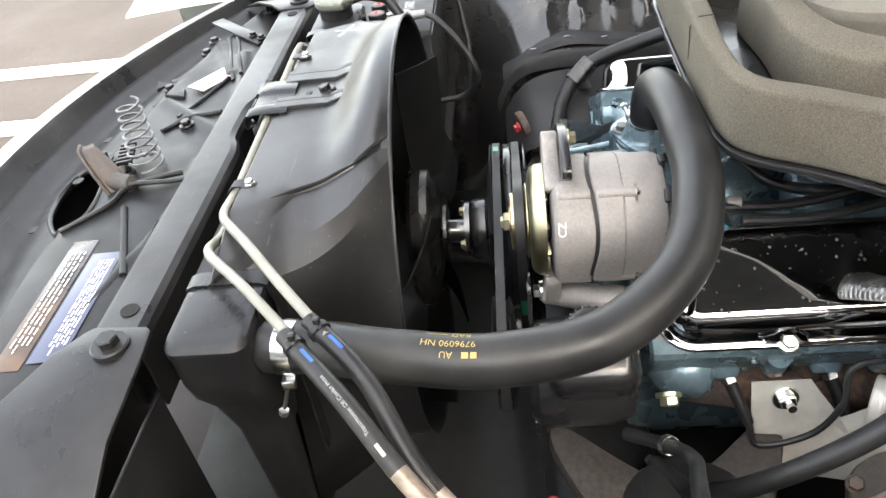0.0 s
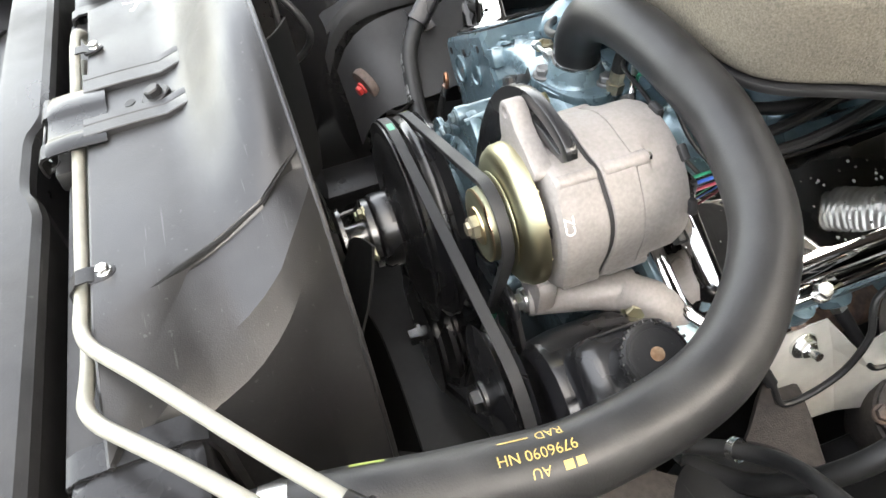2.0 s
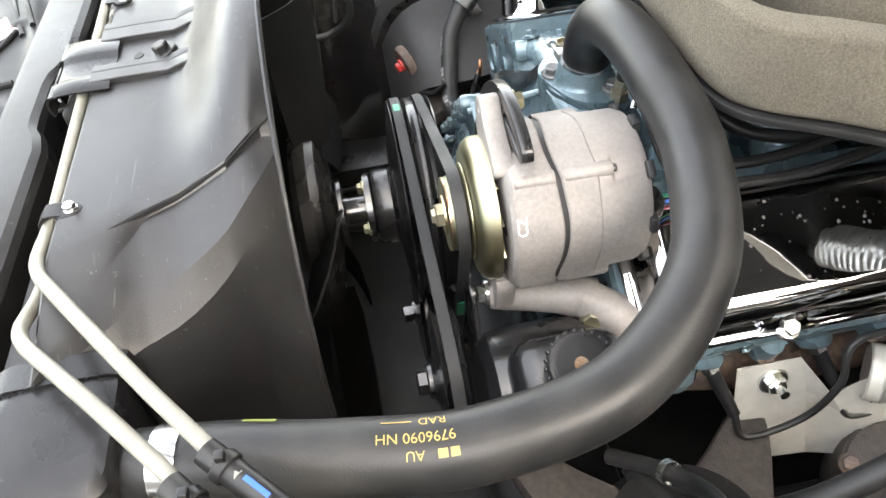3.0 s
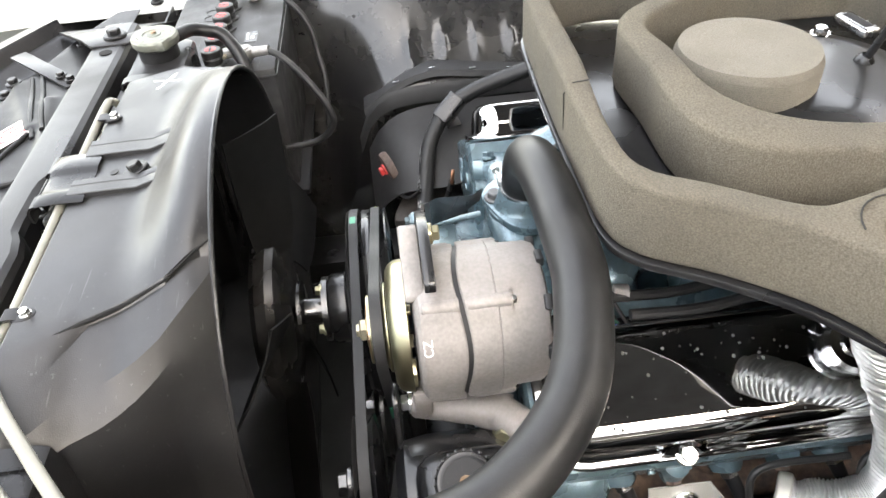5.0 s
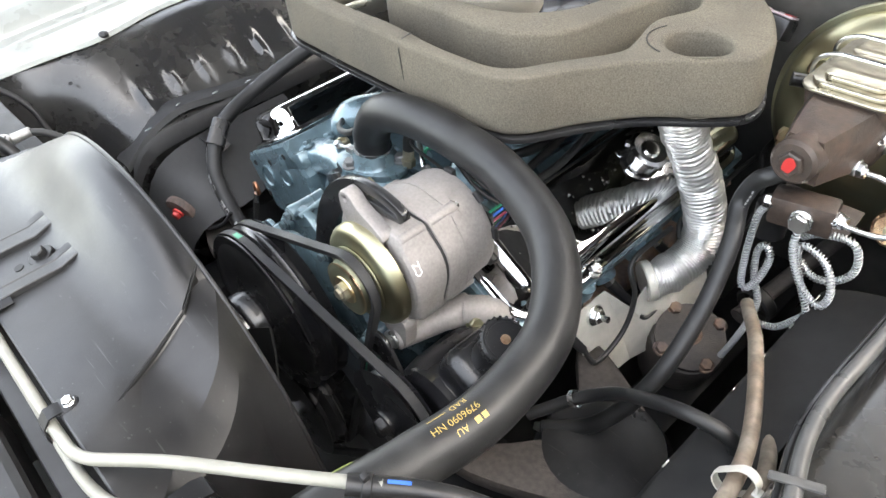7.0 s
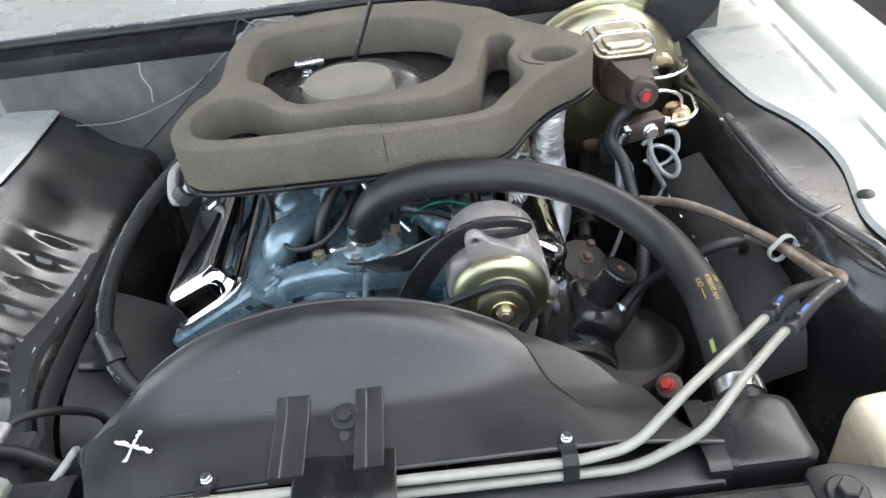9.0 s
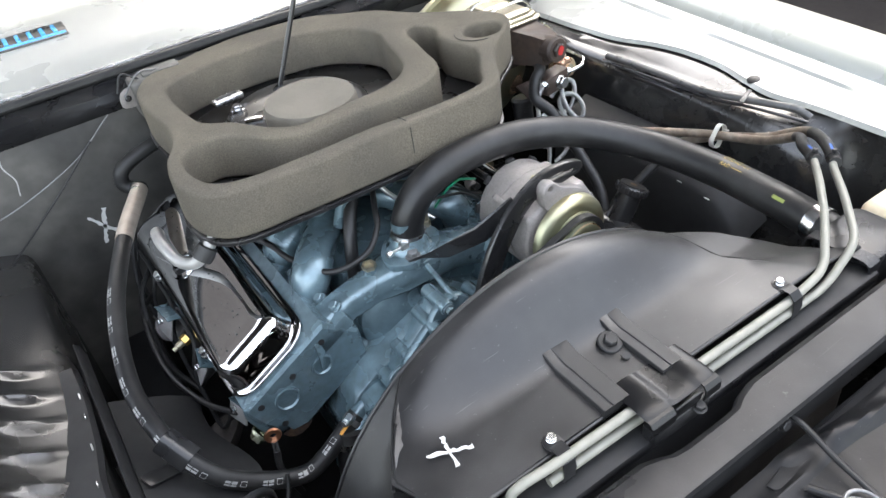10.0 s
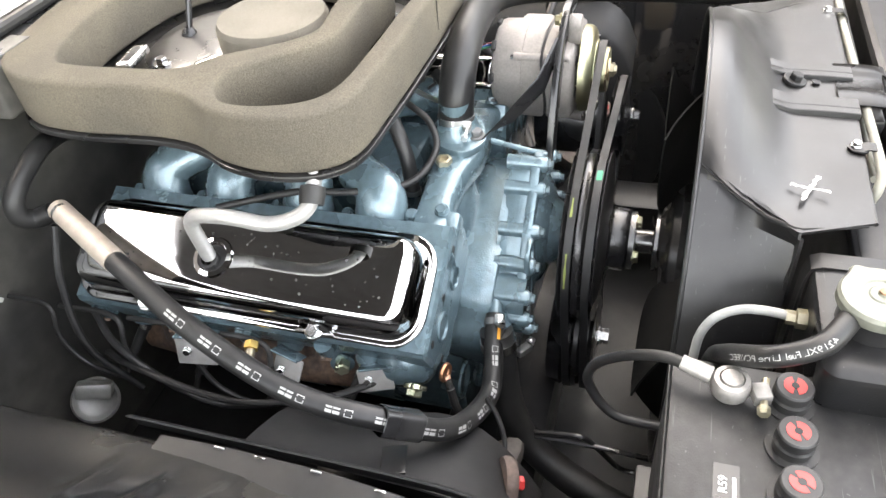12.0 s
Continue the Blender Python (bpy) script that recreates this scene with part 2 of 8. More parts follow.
GOLD = material("yellow_zinc", (0.43, 0.385, 0.25), 0.4, 1.0, 0.12, 12, 0.03, 600, (0.36, 0.38, 0.27), 0.9, patch=14)
CAST_ALU = material("cast_aluminium", (0.265, 0.243, 0.229), 0.62, 0.4, 0.1, 260, 0.22, 1300, (0.23, 0.21, 0.197), 0.4, patch=40)
BLUE = material("engine_blue_paint", (0.148, 0.216, 0.245), 0.27, 0.45, 0.18, 70, 0.3, 380, (0.095, 0.145, 0.168), 0.7, coat=0.45, patch=14)
FOAM = material("foam_rubber", (0.105, 0.093, 0.074), 0.95, 0.0, 0.28, 520, 0.95, 650, (0.138, 0.12, 0.091), 0.8, spec=0.25)
CREAM_TUBE = material("dull_plated_tube", (0.215, 0.21, 0.18), 0.5, 0.12, 0.1, 60, 0.05, 500, (0.18, 0.176, 0.15), 0.5)
BROWN_TUBE = material("brown_tube", (0.22, 0.17, 0.13), 0.5, 0.5, 0.25, 80, 0.1, 600, (0.4, 0.36, 0.3), 0.6, patch=25)
FOIL = material("foil_duct", (0.75, 0.74, 0.72), 0.4, 0.85, 0.08, 120, 0.25, 250, (0.6, 0.59, 0.57), 0.6, patch=40)
RUST = material("rusty_cast_iron", (0.10, 0.076, 0.068), 0.75, 0.1, 0.3, 120, 0.4, 500, (0.15, 0.10, 0.078), 0.7, patch=25)
BARE_CAST = material("raw_cast_iron", (0.055, 0.048, 0.043), 0.7, 0.2, 0.25, 120, 0.4, 500, (0.07, 0.06, 0.055), 0.7, patch=20)
WHITE_BODY = material("white_body_paint", (0.27, 0.278, 0.258), 0.28, 0.0, 0.03, 20, 0.0, 300, (0.262, 0.268, 0.249), 0.2, coat=0.4, rough_vary=0.02)
BATTERY = material("battery_plastic", (0.022, 0.022, 0.023), 0.5, 0.0, 0.25, 60, 0.1, 600, (0.042, 0.041, 0.038), 0.5, patch=30, scratch=0.3, spec=0.35)
RED = plain("red_plastic", (0.42, 0.028, 0.026), 0.45)
WHITE_PRINT = plain("white_print", (0.75, 0.75, 0.73), 0.6)
YELLOW_PRINT = plain("yellow_print", (0.36, 0.26, 0.08), 0.6)
LEAD = material("lead_clamp", (0.30, 0.285, 0.27), 0.5, 0.6, 0.15, 120, 0.2, 600)
NYLON = material("cream_nylon_tank", (0.72, 0.62, 0.45), 0.35, 0.0, 0.08, 30, 0.05, 400, (0.6, 0.48, 0.3), 0.5)
GREEN_WIRE = plain("green_wire", (0.01, 0.25, 0.13), 0.4)
BLUE_MARK = plain("blue_marking", (0.02, 0.10, 0.42), 0.6)
MESH_GAUZE = material("woven_wire_gauze", (0.21, 0.19, 0.155), 0.78, 0.1, 0.3, 900, 0.6, 1200, spec=0.2)
ASPHALT = material("brown_paving", (0.025, 0.0198, 0.0175), 0.9, 0.0, 0.14, 30, 0.3, 300, (0.020, 0.0163, 0.0145), 0.6, patch=1.5)
LINE_WHITE = plain("white_line_paint", (0.4, 0.4, 0.385), 0.7)
CHROME_DULL = material("dulled_bright_trim", (0.6, 0.6, 0.6), 0.25, 1.0, 0.1, 40, 0.05, 400)
FIREWALL = material("dusty_black_paint", (0.028, 0.028, 0.028), 0.36, 0.0, 0.3, 20, 0.05, 300, (0.095, 0.09, 0.078), 0.8, patch=4)
BLUE_VENT = plain("bright_blue_paint", (0.03, 0.3, 0.62), 0.35)
LABEL_WHITE = plain("white_sticker", (0.5, 0.42, 0.43), 0.4)
LABEL_BLUE = plain("blue_sticker", (0.045, 0.055, 0.10), 0.35)
LABEL_BLACK = material("worn_black_sticker", (0.022, 0.021, 0.021), 0.3, 0.0, 0.3, 30, 0.03, 300, (0.12, 0.06, 0.025), 0.5, patch=14)
GREY_WRAP = plain("grey_spring_wrap", (0.42, 0.43, 0.43), 0.38, 0.6)
CLEAR_TUBE = material("milky_grey_tube", (0.33, 0.335, 0.32), 0.3, 0.0, 0.1, 40, 0.05, 300)
ALU_SHIELD = material("stamped_steel_shield", (0.62, 0.60, 0.54), 0.5, 0.3, 0.1, 40, 0.08, 400, (0.5, 0.47, 0.41), 0.5)
BRASS = plain("brass", (0.62, 0.42, 0.14), 0.3, 1.0)
SILVER_TAPE = material("bright_band", (0.75, 0.76, 0.76), 0.22, 1.0, 0.06, 60, 0.03, 500)
CAP_METAL = material("aged_cap_plating", (0.155, 0.165, 0.138), 0.55, 0.3, 0.14, 80, 0.1, 500, (0.23, 0.225, 0.19), 0.6, patch=40)
CAP_PRINT = plain("worn_stamping", (0.28, 0.285, 0.26), 0.5)
YELLOW_MARK = plain("yellow_paint_mark", (0.24, 0.28, 0.07), 0.6)
ORANGE_MARK = plain("orange_paint_mark", (0.75, 0.33, 0.04), 0.6)
CREAM_GREY = material("dull_grey_pipe", (0.30, 0.295, 0.285), 0.42, 0.35, 0.1, 60, 0.06, 500, (0.34, 0.33, 0.31), 0.5)
NUT_GREEN = material("green_zinc", (0.55, 0.58, 0.42), 0.3, 0.9, 0.1, 80, 0.05, 500)
RUSTY_BOLT = material("brown_iron", (0.11, 0.085, 0.075), 0.65, 0.3, 0.25, 120, 0.3, 500, (0.26, 0.16, 0.1), 0.7, patch=30)
CARB = material("carburettor_zinc", (0.36, 0.33, 0.27), 0.5, 0.6, 0.2, 80, 0.2, 500)
BRASS_DULL = material("dull_brass", (0.42, 0.38, 0.28), 0.4, 0.85, 0.2, 80, 0.1, 500)
BLUE_BOLT = material("blue_painted_bolt", (0.17, 0.24, 0.265), 0.35, 0.4, 0.2, 100, 0.1, 500, (0.05, 0.05, 0.05), 0.6, patch=60)
COPPER = material("copper_eye", (0.35, 0.16, 0.09), 0.35, 0.9, 0.2, 80, 0.1, 500)
DARK_STEEL = material("dark_polished_steel", (0.12, 0.12, 0.12), 0.28, 0.9, 0.15, 60, 0.05, 500)
FAN_BLACK = material("fan_black_paint", (0.005, 0.005, 0.005), 0.7, 0.0, 0.25, 40, 0.1, 400, (0.009, 0.009, 0.0085), 0.5, spec=0.08)
# Shade inside holes and grooves, put into a near-black colour.
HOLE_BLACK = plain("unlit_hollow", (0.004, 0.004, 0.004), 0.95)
RED_WIRE = plain("maroon_wire", (0.2, 0.02, 0.04), 0.4)
CAP_RUST = material("orange_worn_plate", (0.22, 0.11, 0.05), 0.5, 0.4, 0.3, 120, 0.2, 500, (0.3, 0.24, 0.17), 0.8, patch=60)
FOAM_DARK = plain("foam_cut", (0.03, 0.028, 0.025), 0.9)
GOLD_RED = material("reddish_zinc", (0.7, 0.42, 0.3), 0.3, 1.0, 0.15, 20, 0.03, 600, (0.6, 0.65, 0.35), 0.8, patch=12)
LABEL_BLACK2 = plain("black_sticker", (0.015, 0.015, 0.015), 0.3)
CHALK = plain("chalk", (0.5, 0.5, 0.48), 0.9)
SHADE_ROOF = material("roof_sheet", (0.085, 0.09, 0.10), 0.8, 0.0, 0.15, 10, 0.05, 100, (0.06, 0.065, 0.072), 0.6, patch=1.0)
SLEEVE_TAN = material("tan_sleeve", (0.36, 0.31, 0.26), 0.45, 0.2, 0.12, 60, 0.08, 500, (0.28, 0.24, 0.2), 0.5)
GREY_PRINT = plain("faded_print", (0.3, 0.3, 0.29), 0.6)
LID_ZINC = material("dull_lid_plating", (0.44, 0.41, 0.33), 0.34, 0.95, 0.12, 60, 0.04, 500, (0.34, 0.3, 0.22), 0.6, patch=20)
FAN_DISH = material("worn_dish_steel", (0.055, 0.053, 0.052), 0.27, 0.75, 0.15, 60, 0.05, 500, (0.035, 0.034, 0.033), 0.6)
MOTOR_GREY = material("dusty_motor_paint", (0.07, 0.068, 0.062), 0.55, 0.0, 0.25, 60, 0.12, 400, (0.12, 0.112, 0.098), 0.6, patch=20)
SADDLE_BLACK = material("bracket_black_enamel", (0.007, 0.007, 0.0075), 0.3, 0.0, 0.2, 40, 0.03, 300, (0.012, 0.0118, 0.0115), 0.5, spec=0.28)
HEADER_BLACK = material("panel_black_paint", (0.010, 0.0102, 0.0112), 0.42, 0.0, 0.25, 40, 0.06, 500, (0.018, 0.0178, 0.0178), 0.6, scratch=0.2, spec=0.2)
SPOT = plain("mineral_spot", (0.05, 0.05, 0.049), 0.7)
MC_IRON = material("brown_oiled_iron", (0.036, 0.026, 0.021), 0.5, 0.1, 0.3, 120, 0.35, 500, (0.062, 0.038, 0.026), 0.7, patch=25)
INNER_BLACK = material("inner_fender_black", (0.014, 0.014, 0.0145), 0.2, 0.0, 0.2, 60, 0.06, 30, (0.036, 0.034, 0.03), 0.6, patch=6, scratch=0.1, spec=0.62)
ZINC_DULL = material("dull_clip_steel", (0.17, 0.17, 0.17), 0.45, 0.6, 0.12, 60, 0.05, 500)
GREY_SLEEVE = material("grey_loom_sleeve", (0.05, 0.05, 0.049), 0.33, 0.0, 0.15, 60, 0.05, 400, (0.085, 0.08, 0.074), 0.5, patch=25)
ADDED_WALL = material("brown_render", (0.10, 0.085, 0.076), 0.9, 0.0, 0.15, 20, 0.2, 200, (0.075, 0.064, 0.058), 0.6, patch=1.5)
HOSE_PRINT = plain("worn_white_print", (0.32, 0.32, 0.31), 0.6)

# ---- ground ----
gm = bmesh.new()
bmesh.ops.create_grid(gm, x_segments=40, y_segments=40, size=400)
solid("ground", gm, ASPHALT, "brown paved yard under and round the car", "ground", kind="structure")
for cx in (-2.40, -1.78):
    solid("bay_line", box((cx, -2.4, 0.006), (0.13, 3.4, 0.012), bevel=0.004), LINE_WHITE, "white painted parking bay line on brown paving", "road marking", "parking bay lines", "structure")

# unseen sheet roof added to shade the bay and darken chrome reflections, sides open
roof = solid("shade_roof", plate([(-3.5, 0.1), (1.92, 0.1), (1.92, 2.3), (-3.5, 2.3)], 3.0, 3.06), SHADE_ROOF, "unseen grey sheet roof added to shade the bay", "roof", kind="structure")

# unseen wall added on the driver's side to cut the light from there
solid("unseen_wall_east", box((3.5, 1.0, 1.3), (0.2, 9.0, 2.6), bevel=0.01), ADDED_WALL, "unseen brown-grey wall added to cut the side light", "wall", kind="structure")

# unseen wall added behind the car so that the chrome reflects dark
solid("unseen_wall_north", box((0.0, 6.6, 3.05), (16.0, 0.2, 6.1), bevel=0.01), ADDED_WALL, "unseen brown-grey wall added to darken the chrome reflections", "wall", kind="structure")

# ---- car body ----
car = thing("car_body", (0.034, 0.3, 0.2), "white car front with its bonnet off and black engine bay", "car")


def grid_sheet(rows, t, bm=None):
    """A sheet through rows of points, given its thickness."""
    return thicken(loft(rows, bm, closed_ring=False), t)


def mirror(rows, mid=0.068):
    return [[(mid - x, y, z) for x, y, z in reversed(r)] for r in rows]


def lip_z(y):
    return 0.822 + 0.02 * math.sin(max(0.0, min(1.0, (y + 0.4) / 1.6)) * math.pi / 2)


LIP_Y = (-0.9, -0.08, 0.12, 0.18, 0.26, 0.33, 0.42, 0.5, 0.6, 0.75, 2.0)
LIP_X = (0.822, 0.827, 0.828, 0.812, 0.832, 0.856, 0.862, 0.852, 0.812, 0.80, 0.80)


def lip_x(y):
    """Inner edge of the driver fender flange, which waves along the wheel housing."""
    return sum(float(np.interp(y + d, LIP_Y, LIP_X)) for d in (-0.03, -0.015, 0.0, 0.015, 0.03)) / 5


def fender_rows():
    rows = []
    for i in range(97):
        y = -0.78 + i * 0.0275
        z, a = lip_z(y), lip_x(y)
        k = (y + 0.45) ** 2 * 0.5 if y < -0.45 else 0.0
        bead = 0.006 * (1 if (y + 0.46) % 0.47 > 0.05 else 0)
        b = 0.905 + 0.09 * max(0.0, y)
        prof = [(a - 0.004, z - 0.007), (a, z - 0.004), (a + 0.004, z), (a + 0.025, z + 0.003), (b - 0.012, z + 0.010), (b - 0.006, z + 0.010 + bead), (b + 0.006, z + 0.011 + bead), (b + 0.012, z + 0.013), (b + 0.035, z + 0.018), (b + 0.042, z + 0.034), (b + 0.055, z + 0.047), (b + 0.11, z + 0.058), (b + 0.16, z + 0.05), (b + 0.195, z + 0.02),
                (b + 0.207, z - 0.04), (b + 0.212, 0.62), (b + 0.207, 0.45), (b + 0.17, 0.28)]
        rows.append([(x - k, y, zz) for x, zz in prof])
    return rows


for rows in (fender_rows(), mirror(fender_rows(), 0.116)):
    part("fender", grid_sheet(rows, 0.0016), WHITE_BODY, car, "white painted front fender with a rolled crown")


def inner_rows(mate):
    """Wheel housing: wall under the lip, rounded shoulder, pressed flutes, shelf over the wheel."""
    rows = []
    for i in range(150):
        y = -0.40 + i * 0.00915
        z0 = lip_z(y) - 0.010
        a = lip_x(y) + 0.006
        fade = 1 / (1 + math.exp(-(y - 0.06) / 0.03))
        r = []
        if mate > 0:
            # a nearly level top under the flange, then a steep wall
            prof = [(a, 0.0), (a - 0.015, -0.002), (0.795, -0.003), (0.77, -0.004), (0.754, -0.007), (0.744, -0.014), (0.737, -0.026), (0.731, -0.05), (0.724, -0.09), (0.716, -0.14)]
        else:
            # a domed housing whose foot runs out to a narrow ledge
            prof = [(a - 0.048, 0.0), (0.765, -0.003), (0.742, -0.010), (0.722, -0.022), (0.704, -0.038), (0.688, -0.055), (0.672, -0.072), (0.656, -0.086), (0.640, -0.097), (0.622, -0.106), (0.604, -0.113), (0.586, -0.119), (0.575, -0.126), (0.569, -0.138)]
        top = prof[0][0]
        for x, dz in prof:
            rib = 0.0
            if 0.16 < y < 0.56 and mate < 0:
                rib = 0.013 * max(0.0, math.cos((y - 0.207) * 2 * math.pi / 0.068)) ** 3 * math.exp(-((x - 0.648) / 0.027) ** 2)
            xx = x + (1 - fade) * 0.5 * (top - x)
            zz = z0 + dz - (1 - fade) * (top - x) * 2.0
            r.append((xx, y, zz + rib))
        xl, zl = r[-1][0], r[-1][2]
        r += [(xl - 0.003, y, zl - 0.02), (xl - 0.004, y, (zl + 0.21) / 2), (xl - 0.004, y, 0.2095)]
        rows.append(r)
    return rows


for mate, rows in ((1, inner_rows(1)), (-1, mirror(inner_rows(-1), 0.068))):
    inner = part("inner_fender", grid_sheet(rows, 0.0015), INNER_BLACK, car, "satin black pressed inner fender")
    # rubber splash flap stapled along the shoulder
    mx = (lambda x: x) if mate == 1 else (lambda x: 0.068 - x)
    fl = []
    for k in range(24):
        y = 0.085 + k * 0.022
        d = 0.10 * math.exp(-(y - 0.085) / 0.03)
        fl.append([(0.714, y, 0.735 - d), (0.665, y, 0.718 - d), (0.634, y, 0.702 - d), (0.626, y, 0.690 - d), (0.618, y, 0.64 - d), (0.606, y, 0.56 - d), (0.59, y, 0.42)] if mate > 0 else [(mx(0.552), y, 0.708 - d), (mx(0.545), y, 0.70 - d), (mx(0.541), y, 0.675 - d)])
    strip = part("flap_strip", grid_sheet(fl, 0.002), BELT_AND_SHADE, car, "black rubber strip stapled along the inner fender")
    fl2 = []
    for k in range(17):
        y = 0.10 + k * 0.022
        d = 0.09 * math.exp(-(y - 0.10) / 0.04)
        fl2.append([(mx(0.54), y, 0.672 - d), (mx(0.50), y, 0.652 - d), (mx(0.455), y, 0.625 - d), (mx(0.40 + 0.02 * math.sin(y * 20)), y, 0.585 - d)])
    if mate < 0:
        part("splash_flap", grid_sheet(fl2, 0.003), BELT_AND_SHADE, car, "black rubber splash flap")
    for k in range(7 if mate > 0 else 0):
        part("staple", box((0.6285, 0.165 + k * 0.068, 0.6955 - 0.008 * (k == 0)), (0.002, 0.012, 0.0022), (0, 0, 0), 0.0007), ZINC, strip, "bright wire staple")
    if mate < 0:
        # the passenger strip lies flat on the shoulder, its staples along the edge
        edge = smooth_line([(-0.512, 0.10, 0.655), (-0.516, 0.169, 0.701), (-0.517, 0.242, 0.722), (-0.509, 0.321, 0.718), (-0.505, 0.394, 0.713), (-0.503, 0.448, 0.711), (-0.505, 0.53, 0.71)], 6)
        band = grid_sheet([[p + Vector((-0.045, 0, -0.002)), p + Vector((-0.012, 0, 0.001)), p + Vector((0.006, 0, -0.001)), p + Vector((0.012, 0, -0.012))] for p in edge], 0.002)
        band_ob = part("edge_band", band, BELT_AND_SHADE, car, "black rubber band stapled on the fender shoulder")
        for x, y, z in ((-0.514, 0.169, 0.704), (-0.515, 0.242, 0.7255), (-0.507, 0.321, 0.7205), (-0.503, 0.394, 0.7155), (-0.501, 0.448, 0.7135)):
            part("staple", box((x, y, z), (0.0024, 0.013, 0.0022), (4, 0, 0), 0.0007), ZINC, band_ob, "bright wire staple")
    # body bolt with red paint and rubber cushion
    cush = part("cushion", lathe([(0.012, -0.008), (0.031, -0.0075), (0.033, -0.003), (0.033, 0.003), (0.031, 0.0075), (0.010, 0.009)] if mate < 0 else [(0.012, -0.008), (0.020, -0.0075), (0.022, -0.003), (0.022, 0.003), (0.020, 0.0075), (0.010, 0.009)], (mx(0.463) if mate < 0 else 0.522, 0.137, 0.584 if mate < 0 else 0.572), (0.3 * -mate, -0.9, -0.25) if mate < 0 else (-0.5, -0.35, 0.75), 28), RUST, car, "rust-brown body mount cushion")
    bolt(car, Vector((mx(0.463), 0.137, 0.584)) + Vector((0.3, -0.9, -0.25)).normalized() * 0.011 if mate < 0 else Vector((0.522, 0.137, 0.572)) + Vector((-0.5, -0.35, 0.75)).normalized() * 0.011, (0.3, -0.9, -0.25) if mate < 0 else (-0.5, -0.35, 0.75), 0.0095, RED, 1.3, label="bolt head dabbed with red paint")
    # fender lip bolts
    for y in (-0.30, -0.22):
        bolt(car, (0.85 if mate > 0 else 0.116 - 0.85, y, lip_z(y) + 0.005), (0, 0, 1), 0.009, BLACK_PAINT, 1.5)

# small holes and stud marks on the inner fender wall
for y, z in ((0.10, 0.80), (0.14, 0.775), (0.31, 0.787), (0.40, 0.78)):
    part("drilled_hole", lathe([(0.004, 0), (0.004, 0.0012), (0, 0.0012)], (-0.6472, y, z - 0.01), (0.5, 0, 0.86), 12), BELT_AND_SHADE, car)

# firewall, cowl and its seal
fw = plate([(-0.80, 0.25), (0.87, 0.25), (0.87, 0.965), (-0.80, 0.965)], 0, 0.02, m=pose(0, 0.972, 0, 90, 0, 0), bevel=0.003)
firewall = part("firewall", fw, FIREWALL, car, "black painted firewall with dusty runs")
ledge = loft([[(x, 0.949, 0.93), (x, 0.938, 0.955), (x, 0.938, 0.972), (x, 0.955, 0.985), (x, 0.975, 0.988)] for x in (-0.80, -0.4, 0, 0.4, 0.87)], closed_ring=False)
part("cowl_flange", thicken(ledge, 0.002), BLACK_GLOSS, car, "black flange along the top of the firewall")
for yy, zz, rr, mt in ((0.973, 0.997, 0.010, RUBBER), (0.998, 1.0, 0.006, CHROME_DULL)):
    part("cowl_seal", sweep([(-0.80, yy, zz), (0.03, yy, zz), (0.87, yy, zz)], rr, 10), mt, car, "rubber bonnet seal on the cowl edge" if mt is RUBBER else "bright strip along the cowl edge")
cowl = loft([[(x, 0.985, 0.985), (x, 0.995, 1.0), (x, 1.12, 1.01), (x, 1.24, 1.016), (x, 1.55, 1.03), (x, 1.75, 1.04)] for x in (-0.88, -0.45, 0.03, 0.5, 0.95)], closed_ring=False)
cowl_panel = part("cowl_panel", thicken(cowl, 0.002), WHITE_BODY, car, "white cowl panel below the windscreen")
for k in range(15):
    x = -0.25 - k * 0.026
    part("vent_slot", box((x, 1.292 + 0.0011 * k, 1.0215), (0.0095, 0.055, 0.006), bevel=0.002), BLUE_VENT, cowl_panel, "bright blue vent bar")
part("vent_edge", box((-0.44, 1.26, 1.0195), (0.42, 0.014, 0.007), (0, 0, -2.0), 0.002), BLUE_VENT, cowl_panel, "bright blue vent frame edge")
part("vent_well", box((-0.44, 1.315, 1.0165), (0.43, 0.13, 0.008), (0, 0, -2.0), 0.002), BLACK_GLOSS, cowl_panel, "dark vent opening")
part("windscreen", box((0.03, 1.98, 1.28), (1.6, 0.6, 0.02), (48, 0, 0), 0.006), BLACK_GLOSS, car, "dark raked windscreen")

# motor housing on the firewall top, with its pale end tab
brk = thing("wiper_motor", (-0.14, 0.92, 0.93), "dusty dark motor housing with a pale end tab on the firewall", "motor")
part("housing", box((-0.135, 0.918, 0.955), (0.115, 0.055, 0.075), (0, 0, 0), 0.008, seg=3), MOTOR_GREY, brk)
part("top_step", box((-0.125, 0.922, 0.9945), (0.075, 0.036, 0.006), (0, 0, 0), 0.002), MOTOR_GREY, brk)
part("end_tab", plate(closed([(-0.216, 0.945), (-0.220, 0.962), (-0.212, 0.978), (-0.194, 0.984), (-0.186, 0.975), (-0.186, 0.945)], 3), 0, 0.004, m=pose(0, 0.910, 0, 90, 0, 0), bevel=0.001), CAST_ALU, brk, "pale folded end tab")
bolt(brk, (-0.204, 0.9055, 0.963), (0, -1, 0), 0.005, DARK_STEEL, 1.3)

